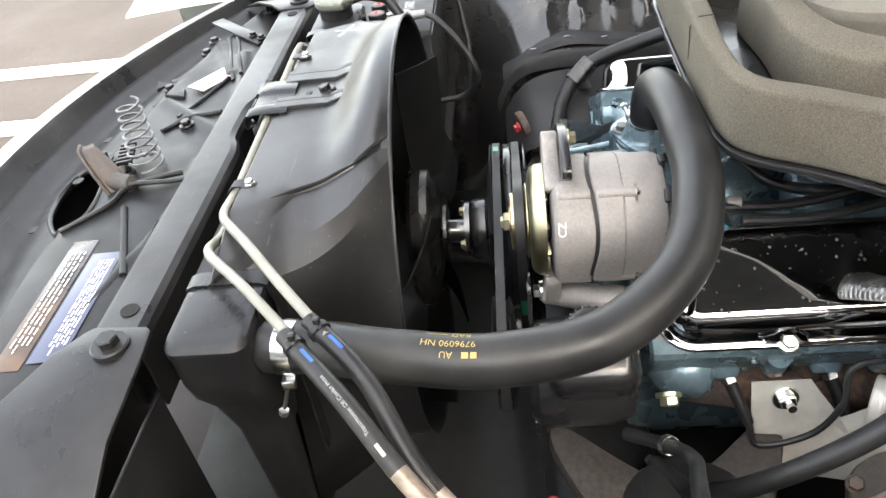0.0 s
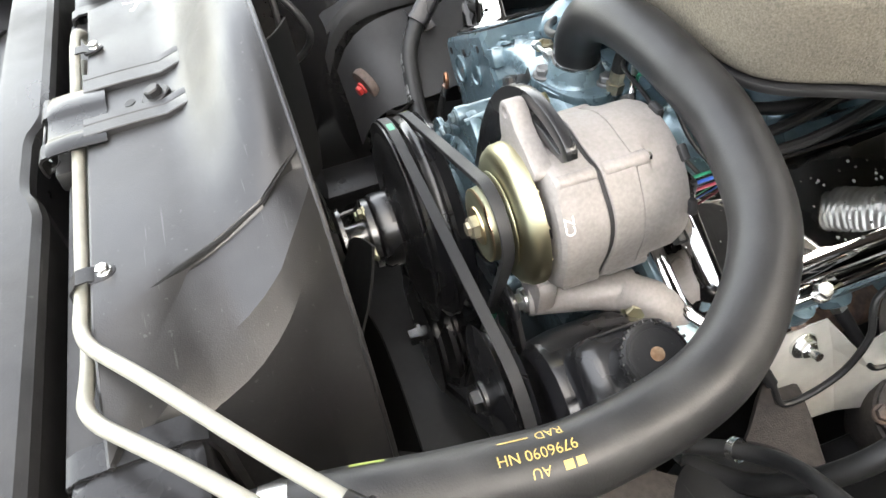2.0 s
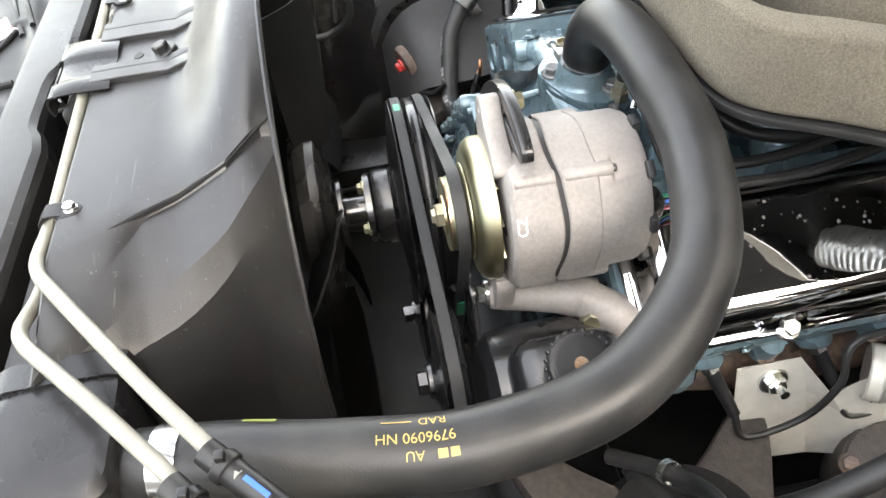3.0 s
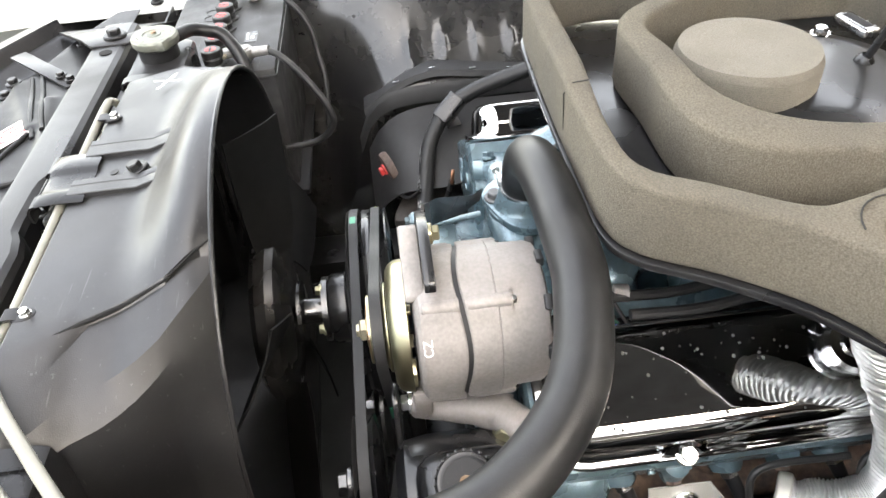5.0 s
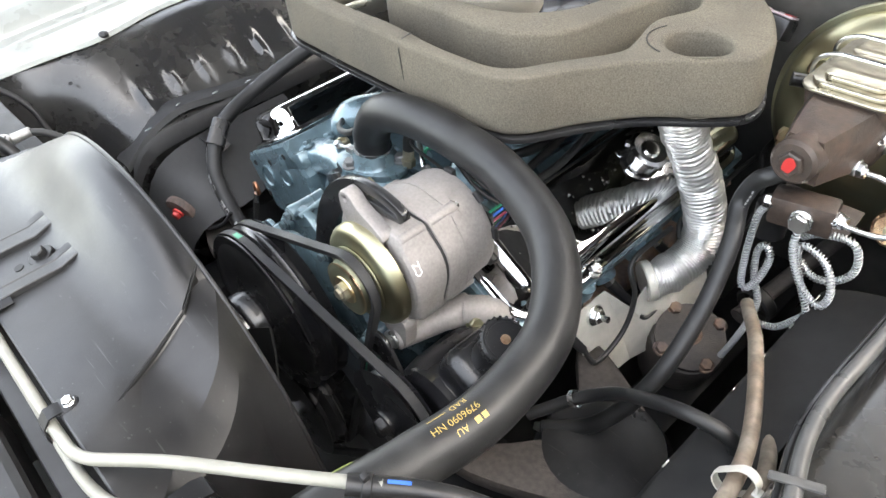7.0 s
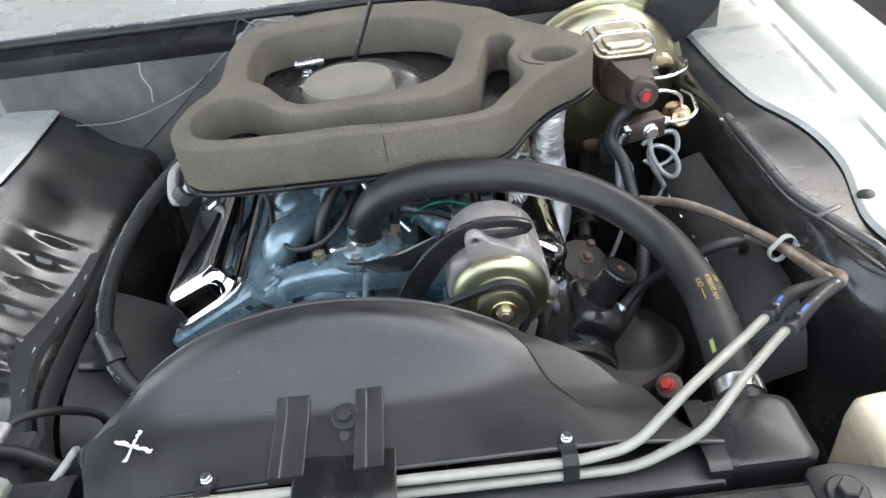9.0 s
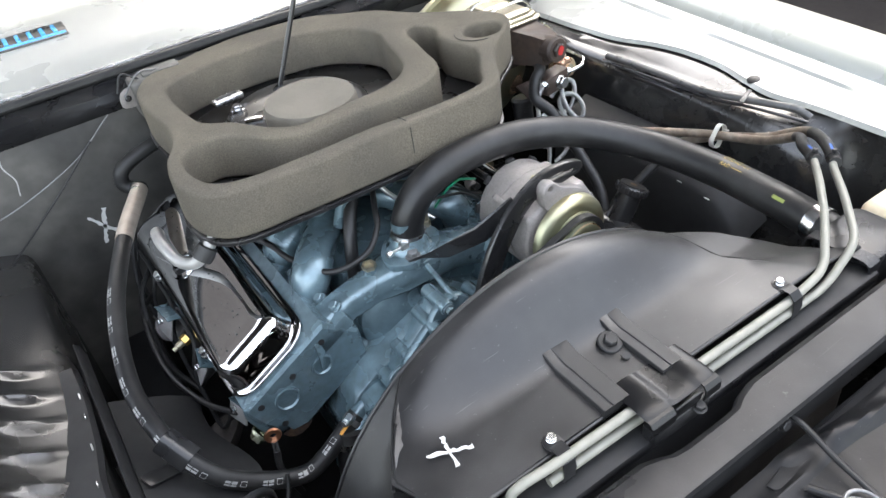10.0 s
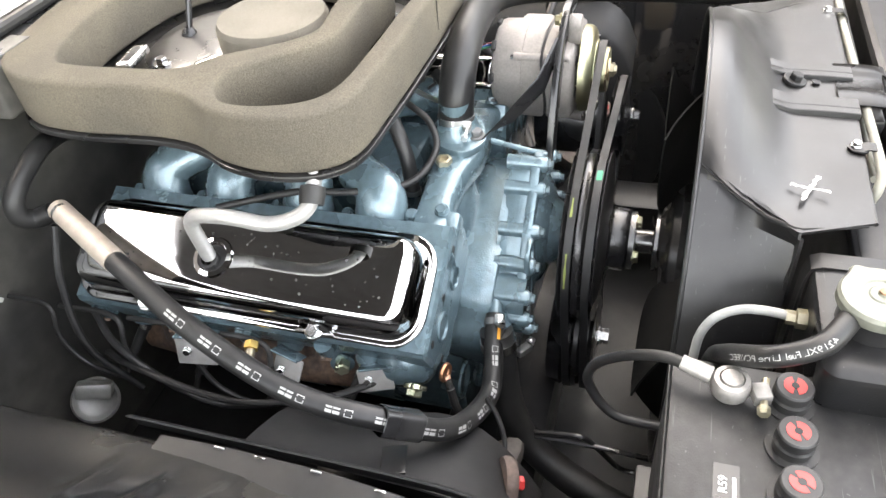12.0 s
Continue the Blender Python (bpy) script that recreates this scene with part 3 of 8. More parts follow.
# front frame, crossmember and rails that close the bay below
frame_thing = thing("chassis_frame", (0.034, 0.2, 0.22), "dirty black chassis rails and crossmember under the engine", "chassis")
for sx in (-1, 1):
    part("rail", box((0.034 + sx * 0.43, 0.3, 0.33), (0.10, 1.5, 0.14), bevel=0.015), BLACK_PAINT, frame_thing)
    part("spring_tower", lathe([(0.10, 0.32), (0.10, 0.50), (0.085, 0.53), (0.05, 0.54), (0, 0.54)], (0.034 + sx * 0.47, 0.3, 0), (0, 0, 1), 28), BLACK_PAINT, frame_thing)
    arm = plate(closed([(0.36, 0.16), (0.40, 0.14), (0.56, 0.22), (0.60, 0.29), (0.56, 0.36), (0.40, 0.44), (0.36, 0.42), (0.45, 0.29)], 4), 0.50, 0.53, bevel=0.008)
    if sx < 0:
        bmesh.ops.transform(arm, matrix=Matrix.Translation((0.068, 0, 0)) @ Matrix.Diagonal((-1, 1, 1, 1)), verts=arm.verts)
    part("control_arm", arm, BARE_CAST, frame_thing, "brown-grey upper control arm")
for sx in (-1, 1):
    part("front_wheel", lathe([(0.19, -0.09), (0.29, -0.098), (0.315, -0.085), (0.325, -0.05), (0.327, 0.0), (0.325, 0.05), (0.315, 0.085), (0.29, 0.098), (0.19, 0.09), (0.18, 0.0)], (0.034 + sx * 0.80, 0.31, 0.326), (1, 0, 0), 40), BELT_AND_SHADE, frame_thing, "black rubber front tyre")
    part("stub_axle", sweep([(0.034 + sx * 0.47, 0.31, 0.33), (0.034 + sx * 0.80, 0.31, 0.326)], 0.03, 16), BARE_CAST, frame_thing)
    part("wheel_disc", lathe([(0.0, -0.01), (0.19, -0.01), (0.19, 0.01), (0.0, 0.01)], (0.034 + sx * 0.80, 0.31, 0.326), (1, 0, 0), 40), BLACK_PAINT, frame_thing)
part("crossmember", box((0.034, 0.22, 0.28), (0.9, 0.18, 0.12), bevel=0.02), BLACK_PAINT, frame_thing)
part("lower_tie", box((0.034, -0.24, 0.40), (1.25, 0.08, 0.06), bevel=0.012), BLACK_PAINT, frame_thing)
# Unseen bulkhead added to stop light coming in under the firewall.
part("toe_board", box((0.034, 0.985, 0.275), (1.5, 0.05, 0.19), bevel=0.006), FIREWALL, frame_thing, "dusty black lower bulkhead added to keep light out")
# Dark sheet added to keep bright ground out of sight below the engine.
part("under_sheet", box((0.034, 0.3, 0.205), (1.5, 1.7, 0.012), bevel=0.004), BELT_AND_SHADE, frame_thing, "black sheet added to close the bay from below")

# ---- front end ----
support = thing("radiator_support", (0.034, -0.29, 0.83), "black painted steel radiator support bar across the car", "support bar")
bx = [-0.475, -0.4, -0.25, -0.08, -0.02, 0.0, 0.012, 0.03, 0.05, 0.07, 0.09, 0.11, 0.125, 0.15, 0.3, 0.46, 0.52]
dent = {x: 0.014 * max(0.0, min(1.0, (0.075 - abs(x - 0.062)) / 0.03)) for x in bx}
bar = loft([[(x, -0.264 - dent[x], 0.80), (x, -0.264 - dent[x], 0.878), (x, -0.267 - dent[x], 0.886), (x, -0.274 - dent[x], 0.890), (x, -0.314, 0.889), (x, -0.3205, 0.8875), (x, -0.3225, 0.882), (x, -0.312, 0.874), (x, -0.309, 0.866), (x, -0.309, 0.815)] for x in bx], closed_ring=False)
part("bar", thicken(bar, 0.003), BLACK_PAINT, support, sharp=0.22)
for sx in (1, -1):
    mx = (lambda x: x) if sx == 1 else (lambda x: 0.068 - x)
    ex = (lambda x: x) if sx == 1 else (lambda x: 0.116 - x)
    foot = plate([(ex(x), y) for x, y in ((0.494, -0.318), (0.497, -0.262), (0.503, -0.256), (0.53, -0.253), (0.62, -0.262), (0.78, -0.255), (0.79, -0.49), (0.60, -0.398), (0.53, -0.348), (0.50, -0.326))], 0.8865, 0.8925, bevel=0.002)
    for v in foot.verts:
        v.co.z -= max(0.0, abs(v.co.x - 0.058) - 0.50) * 0.36
    part("end_plate", foot, BLACK_PAINT, support, "black end plate bolted down to the fender")
    bolt(support, (0.523 if sx > 0 else -0.412, -0.289, 0.8945), (0, 0, 1), 0.011, BLACK_PAINT, 1.75)
    # Disc laid on the bar, its near-black colour stands for the hole's shade.
    part("hole", lathe([(0.010, 0.0), (0.010, 0.0012), (0, 0.0012)], (0.469 if sx > 0 else -0.355, -0.292, 0.8897), (0, 0, 1), 20), HOLE_BLACK, support, "black disc for the shade inside a drilled hole")
    brace = box((mx(0.40), -0.34, 0.78), (0.12, 0.012, 0.10), bevel=0.003)
    part("gusset", brace, BLACK_PAINT, support)
    part("splash_panel", box((ex(0.672), -0.262, 0.53), (0.285, 0.004, 0.60), (0, 0, 0), 0.001), BLACK_PAINT, support, "black splash panel beside the radiator")

part("latch_rod", sweep(round_corners([(0.164, -0.311, 0.862), (0.164, -0.330, 0.860), (0.158, -0.37, 0.852), (0.150, -0.43, 0.848), (0.146, -0.452, 0.842)], 0.01), 0.0036, 10), BLACK_PAINT, support, "thin black latch rod")
bolt(support, (0.150, -0.313, 0.858), (0, -1, 0.2), 0.007, BLACK_PAINT, 1.4)

header = thing("header_panel", (0.034, -0.5, 0.72), "black pressed filler panels behind the grille with ribs and bolts", "filler panel")


def header_z(x, y):
    """Height of the pressed panel: a shelf that falls towards the nose, with ribs, a step and a raised latch seat."""
    u = x - 0.034
    z = 0.829 - 0.06 * max(0.0, (-y - 0.34)) ** 1.2
    # long ribs that fan out
    for x0, y0, x1, y1, h, w in ((-0.06, -0.335, -0.33, -0.40, 0.010, 0.008), (0.13, -0.335, 0.40, -0.40, 0.010, 0.008), (-0.12, -0.345, -0.37, -0.345, 0.008, 0.007), (0.19, -0.345, 0.44, -0.345, 0.008, 0.007), (-0.24, -0.40, -0.50, -0.52, 0.009, 0.009), (0.31, -0.40, 0.57, -0.52, 0.009, 0.009), (0.0, -0.345, -0.16, -0.50, 0.008, 0.008), (0.07, -0.36, 0.34, -0.36, 0.007, 0.006)):
        dx, dy = x1 - x0, y1 - y0
        t = max(0.0, min(1.0, ((x - x0) * dx + (y - y0) * dy) / (dx * dx + dy * dy)))
        d2 = (x - x0 - t * dx) ** 2 + (y - y0 - t * dy) ** 2
        z += h * math.exp(-d2 / (w * w * 2.2))
    # step to the lower front gutter
    edge = -0.545 + 0.28 * u * u
    z -= 0.022 / (1 + math.exp((y - edge) / 0.006))
    # rolled channel along the nose
    e = y + 0.70 - 0.40 * u * u
    if 0.0 < e < 0.12:
        z -= 0.016 * math.sin(math.pi * e / 0.12) ** 2
    # raised seat of the catch
    z += 0.004 / (1 + math.exp((math.hypot((u - 0.08) * 0.8, y + 0.43) - 0.075) / 0.008))
    return z


hv = bmesh.new()
NX, NY = 250, 70
grid = []
for i in range(NX + 1):
    x = -0.70 + i * (1.468 / NX)
    u = x - 0.034
    yf = -0.70 + 0.40 * u * u
    grid.append([hv.verts.new((x, -0.327 + (yf + 0.327) * j / NY, header_z(x, -0.327 + (yf + 0.327) * j / NY))) for j in range(NY + 1)])


def hole_q(p):
    """1 on the rim of the opening, less inside it."""
    a, b = p.x - 0.112, p.y + 0.553
    s_, t_ = a * 0.93 + b * 0.37, -a * 0.37 + b * 0.93
    return math.sqrt((s_ / 0.105) ** 2 + (t_ / 0.045) ** 2)


for col in grid:
    for v in col:
        q = hole_q(v.co)
        if 0.78 < q < 1.28:
            v.co.x, v.co.y = 0.112 + (v.co.x - 0.112) / q, -0.553 + (v.co.y + 0.553) / q
for i in range(NX):
    for j in range(NY):
        # opening under the catch
        mid = sum((hole_q(grid[a][b].co) for a, b in ((i, j), (i + 1, j), (i + 1, j + 1), (i, j + 1))), 0.0) / 4
        if mid < 0.97:
            continue
        hv.faces.new((grid[i][j], grid[i + 1][j], grid[i + 1][j + 1], grid[i][j + 1]))
bmesh.ops.delete(hv, geom=[v for v in hv.verts if not v.link_faces], context="VERTS")
part("panel", thicken(hv, 0.002), HEADER_BLACK, header)
rim = []
for k in range(41):
    a = 2 * math.pi * k / 40
    s_, t_ = 0.105 * math.cos(a), 0.045 * math.sin(a)
    hx, hy = 0.112 + s_ * 0.93 - t_ * 0.37, -0.553 + s_ * 0.37 + t_ * 0.93
    rim.append((hx, hy, header_z(hx, hy)))
part("hole_edge", sweep(rim, 0.004, 8), BLACK_PAINT, header, "rolled edge of the catch opening")
# Black sheet added under the panel, its colour stands for the shade there.
part("shade_sheet", box((0.03, -0.52, 0.70), (1.2, 0.36, 0.01), bevel=0.002), BELT_AND_SHADE, header, "black sheet for the shaded space below the panel")
nx = [-0.86 + 0.06 * k for k in range(31)]
for nm, offs, mt, lb in (("gutter", ((0.02, 0.772), (0.0, 0.790), (-0.012, 0.815), (-0.022, 0.822), (-0.034, 0.815)), BLACK_PAINT, "black rolled inner rim of the nose"), ("nose_panel", ((-0.034, 0.813), (-0.045, 0.818), (-0.075, 0.812), (-0.10, 0.78), (-0.11, 0.70), (-0.10, 0.4)), WHITE_BODY, "white nose edge of the car")):
    sheet = loft([[(x, -0.70 + 0.40 * (x - 0.034) ** 2 + dy, zz) for dy, zz in offs] for x in nx], closed_ring=False)
    part(nm, thicken(sheet, 0.003), mt, header, lb)
for x, y in ((-0.053, -0.425), (-0.433, -0.517), (-0.414, -0.484), (-0.254, -0.533), (-0.018, -0.569), (0.088, -0.473), (-0.55, -0.40), (0.56, -0.42)):
    bolt(header, (x, y, header_z(x, y) + 0.003), (0, -0.05, 1), 0.0085, BLACK_PAINT, 1.55)
for x, y in ((-0.202, -0.543), (-0.31, -0.545), (0.044, -0.588), (0.155, -0.613), (-0.1, -0.60)):
    part("slot", lathe([(0.009, 0), (0.009, 0.0015), (0, 0.0015)], (x, y, header_z(x, y)), (0, -0.1, 1), 14), BELT_AND_SHADE, header, "dark drilled slot")
# tie plate on the panel, brackets on the step
part("tie_plate", box((-0.45, -0.44, header_z(-0.45, -0.44) + 0.006), (0.205, 0.030, 0.005), (0, 0, 44), 0.002), BLACK_PAINT, header)
for x, y in ((-0.405, -0.398), (-0.385, -0.376)):
    bolt(header, (x, y, header_z(x, y) + 0.010), (0, 0, 1), 0.0065, BLACK_PAINT, 1.4)


def on_panel(pts, up):
    return [Vector((x, y, header_z(x, y) + up)) for x, y in pts]


# crisp pressed ribs, notched tabs and the slotted strip by the catch
for pts, r in ((((-0.044, -0.467), (-0.06, -0.452), (-0.075, -0.432), (-0.084, -0.40), (-0.089, -0.374)), 0.0055), (((-0.428, -0.458), (-0.36, -0.436), (-0.29, -0.414), (-0.209, -0.388)), 0.004), (((-0.436, -0.442), (-0.36, -0.418), (-0.29, -0.396), (-0.217, -0.372)), 0.004), (((-0.086, -0.451), (-0.13, -0.435), (-0.18, -0.416), (-0.224, -0.399)), 0.0042)):
    part("pressed_rib", sweep(smooth_line(on_panel(pts, 0.001), 4), r, 10), HEADER_BLACK, header, "narrow pressed rib")
for x, y, a in ((-0.317, -0.577, 20), (-0.181, -0.484, 75)):
    tab = plate([(-0.022, -0.010), (0.020, -0.012), (0.004, 0.016)], 0, 0.007, m=pose(x, y, header_z(x, y), 0, 0, a), bevel=0.001)
    part("folded_tab", tab, BELT_AND_SHADE, header, "dark folded tab")
for k in range(7):
    y = -0.531 + 0.0125 * k
    part("strip_slot", box((0.026, y, header_z(0.026, y) + 0.0012), (0.022, 0.006, 0.0025), (0, 0, 6), 0.0008), BELT_AND_SHADE, header, "dark slot")
lap = closed([(0.241, -0.506), (0.186, -0.457), (0.150, -0.444), (0.116, -0.372), (0.118, -0.338), (0.50, -0.338), (0.53, -0.44), (0.40, -0.50)], 4)
part("lap_panel", plate(lap, 0.8318, 0.8348, bevel=0.001), HEADER_BLACK, header, "upper filler panel lapped over the lower one")
part("lap_lip", sweep(smooth_line([(0.241, -0.506, 0.8352), (0.186, -0.457, 0.838), (0.150, -0.444, 0.841), (0.128, -0.40, 0.842), (0.115, -0.372, 0.840)], 5), 0.0045, 10), BLACK_PAINT, header, "rolled lip of the lapped panel")

catch = thing("bonnet_catch", (0.10, -0.48, 0.80), "dark greasy bonnet catch hook with a bare steel spring", "bonnet catch")
coil = [(0.074 - 0.004 * u + (0.025 - 0.009 * u) * math.cos(u * 7.5 * 2 * math.pi), -0.444 + 0.006 * u + (0.025 - 0.009 * u) * math.sin(u * 7.5 * 2 * math.pi), 0.833 + 0.104 * u) for u in [k / 180 for k in range(181)]]
part("spring", sweep(coil, 0.0018, 8), ZINC_DULL, catch, "bare steel coil spring")
spine = smooth_line([(0.140, -0.458, 0.812), (0.128, -0.474, 0.838), (0.112, -0.494, 0.862), (0.095, -0.512, 0.876), (0.078, -0.522, 0.876)], 5)
n_ = len(spine)
leaf = []
for k, p in enumerate(spine):
    u = k / (n_ - 1)
    w = 0.009 + 0.008 * math.sin(math.pi * min(1.0, 0.25 + u * 0.85))
    leaf.append([p + Vector((-0.35 * w * s_, w * s_, 0.25 * w * s_ * s_)) for s_ in (-1, -0.6, 0, 0.6, 1)])
part("hook", grid_sheet(leaf, 0.004), MC_IRON, catch, "brown curved catch hook")
part("hook_flange", sweep([r_[0] for r_ in leaf], 0.0032, 8), MC_IRON, catch)
part("pivot", lathe([(0.010, -0.022), (0.013, -0.018), (0.013, 0.018), (0.006, 0.022)], (0.135, -0.455, 0.842), (0.4, 1, 0), 20), BARE_CAST, catch)
part("lever", box((0.112, -0.468, 0.842), (0.06, 0.012, 0.006), (0, -10, 20), 0.002), BARE_CAST, catch)
for k in range(6):
    part("ratchet_tooth", box((0.030 + 0.011 * k, -0.487 + 0.003 * k, 0.846), (0.006, 0.024, 0.006), (0, 0, 15), 0.001), BLACK_PAINT, catch)
part("bead", sweep([(0.193, -0.433, 0.835), (0.27, -0.402, 0.835), (0.343, -0.373, 0.835)], 0.0052, 12), HEADER_BLACK, header, "pressed stiffening bead")

# labels lying on the panel
warn = thing("caution_label", (-0.215, -0.42, header_z(-0.215, -0.42)), "white sticker with red warning print on black panel", "sticker")
zl = header_z(-0.215, -0.42) + 0.006
part("sheet", box((-0.220, -0.428, zl), (0.085, 0.046, 0.0006), (0, 0, -34), 0.0002), LABEL_WHITE, warn)
letters("CAUTION", pose(-0.214, -0.419, zl + 0.0006, 0, 0, -34 + 180), 0.0135, RED, warn)
for k in range(2):
    part("print_bar", box((-0.222 - 0.006 * k, -0.432 - 0.009 * k, zl + 0.0006), (0.055, 0.003, 0.0004), (0, 0, -34), 0.0001), RED, warn, "red printed line")
jack = thing("jack_label", (0.39, -0.42, header_z(0.39, -0.42)), "blue and black instruction sticker with white print", "sticker")
zl = 0.8362
part("blue_sheet", box((0.39, -0.410, zl), (0.19, 0.040, 0.0006), (0, 0, 2), 0.0002), LABEL_BLUE, jack)
part("black_sheet", box((0.38, -0.452, zl - 0.001), (0.23, 0.034, 0.0006), (0, 0, 2), 0.0002), LABEL_BLACK, jack)
random.seed(5)
for row in range(9):
    y0 = -0.396 - row * 0.0043 if row < 5 else -0.4415 - (row - 5) * 0.0062
    x = 0.31 if row < 5 else 0.29
    while x < 0.46:
        w = random.uniform(0.006, 0.02)
        part("print_bar", box((x + w / 2, y0 + (x - 0.39) * 0.035, zl + 0.0006), (w, 0.0016, 0.0004)), WHITE_PRINT, jack)
        x += w + 0.004

# ---- printing wrapped on hoses ----


def wrap_on_tube(bm, line, s, facing, r):
    """Bends a flat print (x along the tube, y round it) on to a tube at the length s."""
    L = [Vector(p) for p in line]
    acc = [0.0]
    for a, b in zip(L, L[1:]):
        acc.append(acc[-1] + (b - a).length)

    def at(d):
        d = max(0.0, min(acc[-1] - 1e-6, d))
        k = max(i for i in range(len(L) - 1) if acc[i] <= d)
        w = (d - acc[k]) / (acc[k + 1] - acc[k])
        return L[k].lerp(L[k + 1], w), (L[k + 1] - L[k]).normalized()

    F = Vector(facing)
    for v in bm.verts:
        p, t = at(s + v.co.x)
        n = (F - t * F.dot(t)).normalized()
        q = t.cross(n)
        a = v.co.y / r
        v.co = p + (r + v.co.z) * (math.cos(a) * n + math.sin(a) * q)
    return bm


def print_mesh(text, size, m=None):
    """Flat letters as a mesh, centred."""
    cu = bpy.data.curves.new("print", "FONT")
    cu.body, cu.size, cu.align_x, cu.align_y, cu.resolution_u = text, size, "CENTER", "CENTER", 3
    tmp = new("tmp_text", cu)
    me = bpy.data.meshes.new_from_object(tmp.evaluated_get(bpy.context.evaluated_depsgraph_get()))
    bpy.data.objects.remove(tmp)
    bpy.data.curves.remove(cu)
    bm = bmesh.new()
    bm.from_mesh(me)
    bpy.data.meshes.remove(me)
    if m is not None:
        bmesh.ops.transform(bm, matrix=m, verts=bm.verts)
    return bm


def flat_bar(x, y, w, h, n=4):
    bm = bmesh.new()
    rows = [[bm.verts.new((x - w / 2 + w * i / n, y - h / 2, 0)), bm.verts.new((x - w / 2 + w * i / n, y + h / 2, 0))] for i in range(n + 1)]
    for a, b in zip(rows, rows[1:]):
        bm.faces.new((a[0], b[0], b[1], a[1]))
    return bm


def lift(bm, d=0.0004):
    for v in bm.verts:
        v.co.z += d
    return bm


# ---- radiator and shroud ----
radiator = thing("radiator", (0.06, -0.2, 0.4), "black crossflow radiator with rounded end tanks", "radiator")
part("core", box((0.09, -0.228, 0.63), (0.68, 0.045, 0.49), bevel=0.004), BELT_AND_SHADE, radiator, "finned black core")
for x0, x1 in ((-0.392, -0.252), (0.425, 0.525)):
    o = 1 if x0 > 0 else 0
    rings = []
    for z, inset, shrink in ((0.42, 0.03, 0.05), (0.70, 0.012, 0.045), (0.76, 0.004, 0.030), (0.80, 0.0, 0.008), (0.83, 0.0, 0.0), (0.866, 0.0, 0.0), (0.872, -0.003, -0.003), (0.880, -0.003, -0.003), (0.885, 0.003, 0.003), (0.887, 0.012, 0.012)):
        a0, a1 = (x0 + inset, x1 - shrink) if o else (x0 + shrink, x1 - inset)
        c, w = (a0 + a1) / 2, (a1 - a0) / 2
        rings.append([(c + px, -0.199 + py, z) for px, py in rounded(w, 0.0435 - max(0.0, inset) * 0.7, 0.016)])
    tank = loft(rings, caps=True)
    part("tank", tank, BLACK_PAINT, radiator, "rounded black end tank")
    xe = x1 if x0 < 0 else x0
    band = loft([[(xe + s, y, z) for s in (-0.011, 0.011)] for y, z in ((-0.248, 0.6), (-0.248, 0.866), (-0.244, 0.885), (-0.234, 0.8895), (-0.164, 0.8895), (-0.154, 0.885), (-0.150, 0.866), (-0.150, 0.6))], closed_ring=False)
    part("tank_strap", thicken(band, 0.003), BLACK_PAINT, radiator, "raised black strap round the tank")
part("filler_neck", lathe([(0.031, 0.87), (0.031, 0.905), (0.034, 0.907), (0.034, 0.910), (0, 0.910)], (-0.328, -0.2, 0), (0, 0, 1), 28), BLACK_PAINT, radiator)
part("tank_union", lathe([(0.0, 0.0), (0.0105, 0.0), (0.0105, 0.012), (0.0075, 0.013), (0.0075, 0.022)], (-0.299, -0.158, 0.849), (0.03, 1, 0), 6), BRASS_DULL, radiator, "brass union nut on the tank")
part("overflow_spout", sweep([(-0.335, -0.19, 0.900), (-0.352, -0.172, 0.908)], 0.006, 10), BRASS, radiator, "brass overflow spout")
part("outlet", lathe([(0.022, 0), (0.022, 0.04), (0.024, 0.044), (0.024, 0.052)], (0.493, -0.165, 0.85), (0.1, 1, 0.03), 24), BLACK_PAINT, radiator)
part("top_channel", box((0.09, -0.226, 0.866), (0.68, 0.05, 0.014), bevel=0.003), BLACK_PAINT, radiator)

prof = []
for r, h in ((0.0345, 0.0), (0.0365, 0.003), (0.0365, 0.011), (0.034, 0.0145), (0.018, 0.0155), (0.0165, 0.0140), (0.012, 0.0138), (0.0105, 0.0152), (0.005, 0.0153), (0.0042, 0.0172), (0.0, 0.0176)):
    ring = []
    for k in range(64):
        a = 2 * math.pi * k / 64
        g = 1 + (0.17 * max(0, math.cos(2 * a - 1.0)) ** 14 if r > 0.03 else 0)
        ring.append((-0.328 + r * g * math.cos(a), -0.2 + r * g * math.sin(a), 0.909 + h))
    prof.append(ring)
cap = part("pressure_cap", loft(prof, caps=True), CAP_METAL, radiator, "dull silver pressure cap with worn stamped words")
part("rivet", lathe([(0.0045, 0.0), (0.004, 0.0015), (0, 0.002)], (-0.328, -0.2, 0.9262), (0, 0, 1), 14), CAP_RUST, cap, "rusty centre rivet")
for word, a0, step in (("REMOVE", 222, 10), ("SLOWLY", 292, 10), ("TURN", 30, 10), ("TIGHT", 80, 9)):
    for k, ch in enumerate(word):
        a = radians(a0 + k * step)
        letters(ch, pose(-0.328 + 0.0275 * math.cos(a), -0.2 + 0.0275 * math.sin(a), 0.9239, 0, 0, a0 + k * step + 90), 0.0062, CAP_PRINT, cap)

shroud = thing("fan_shroud", (0.034, -0.12, 0.4), "scuffed grey-black moulded fan shroud round the engine fan", "fan shroud")
CX, CZ, CR, YR = 0.034, 0.652, 0.336, -0.037
RECT = [(-0.205, 0.906), (-0.05, 0.914), (0.14, 0.914), (0.332, 0.913), (0.437, 0.893), (0.44, 0.64), (0.40, 0.42), (0.2, 0.40), (-0.13, 0.40), (-0.30, 0.44), (-0.262, 0.64), (-0.238, 0.90)]
ANG = [124, 104, 82, 57, 53, 0, -38, -62, -118, -142, -180, -232]


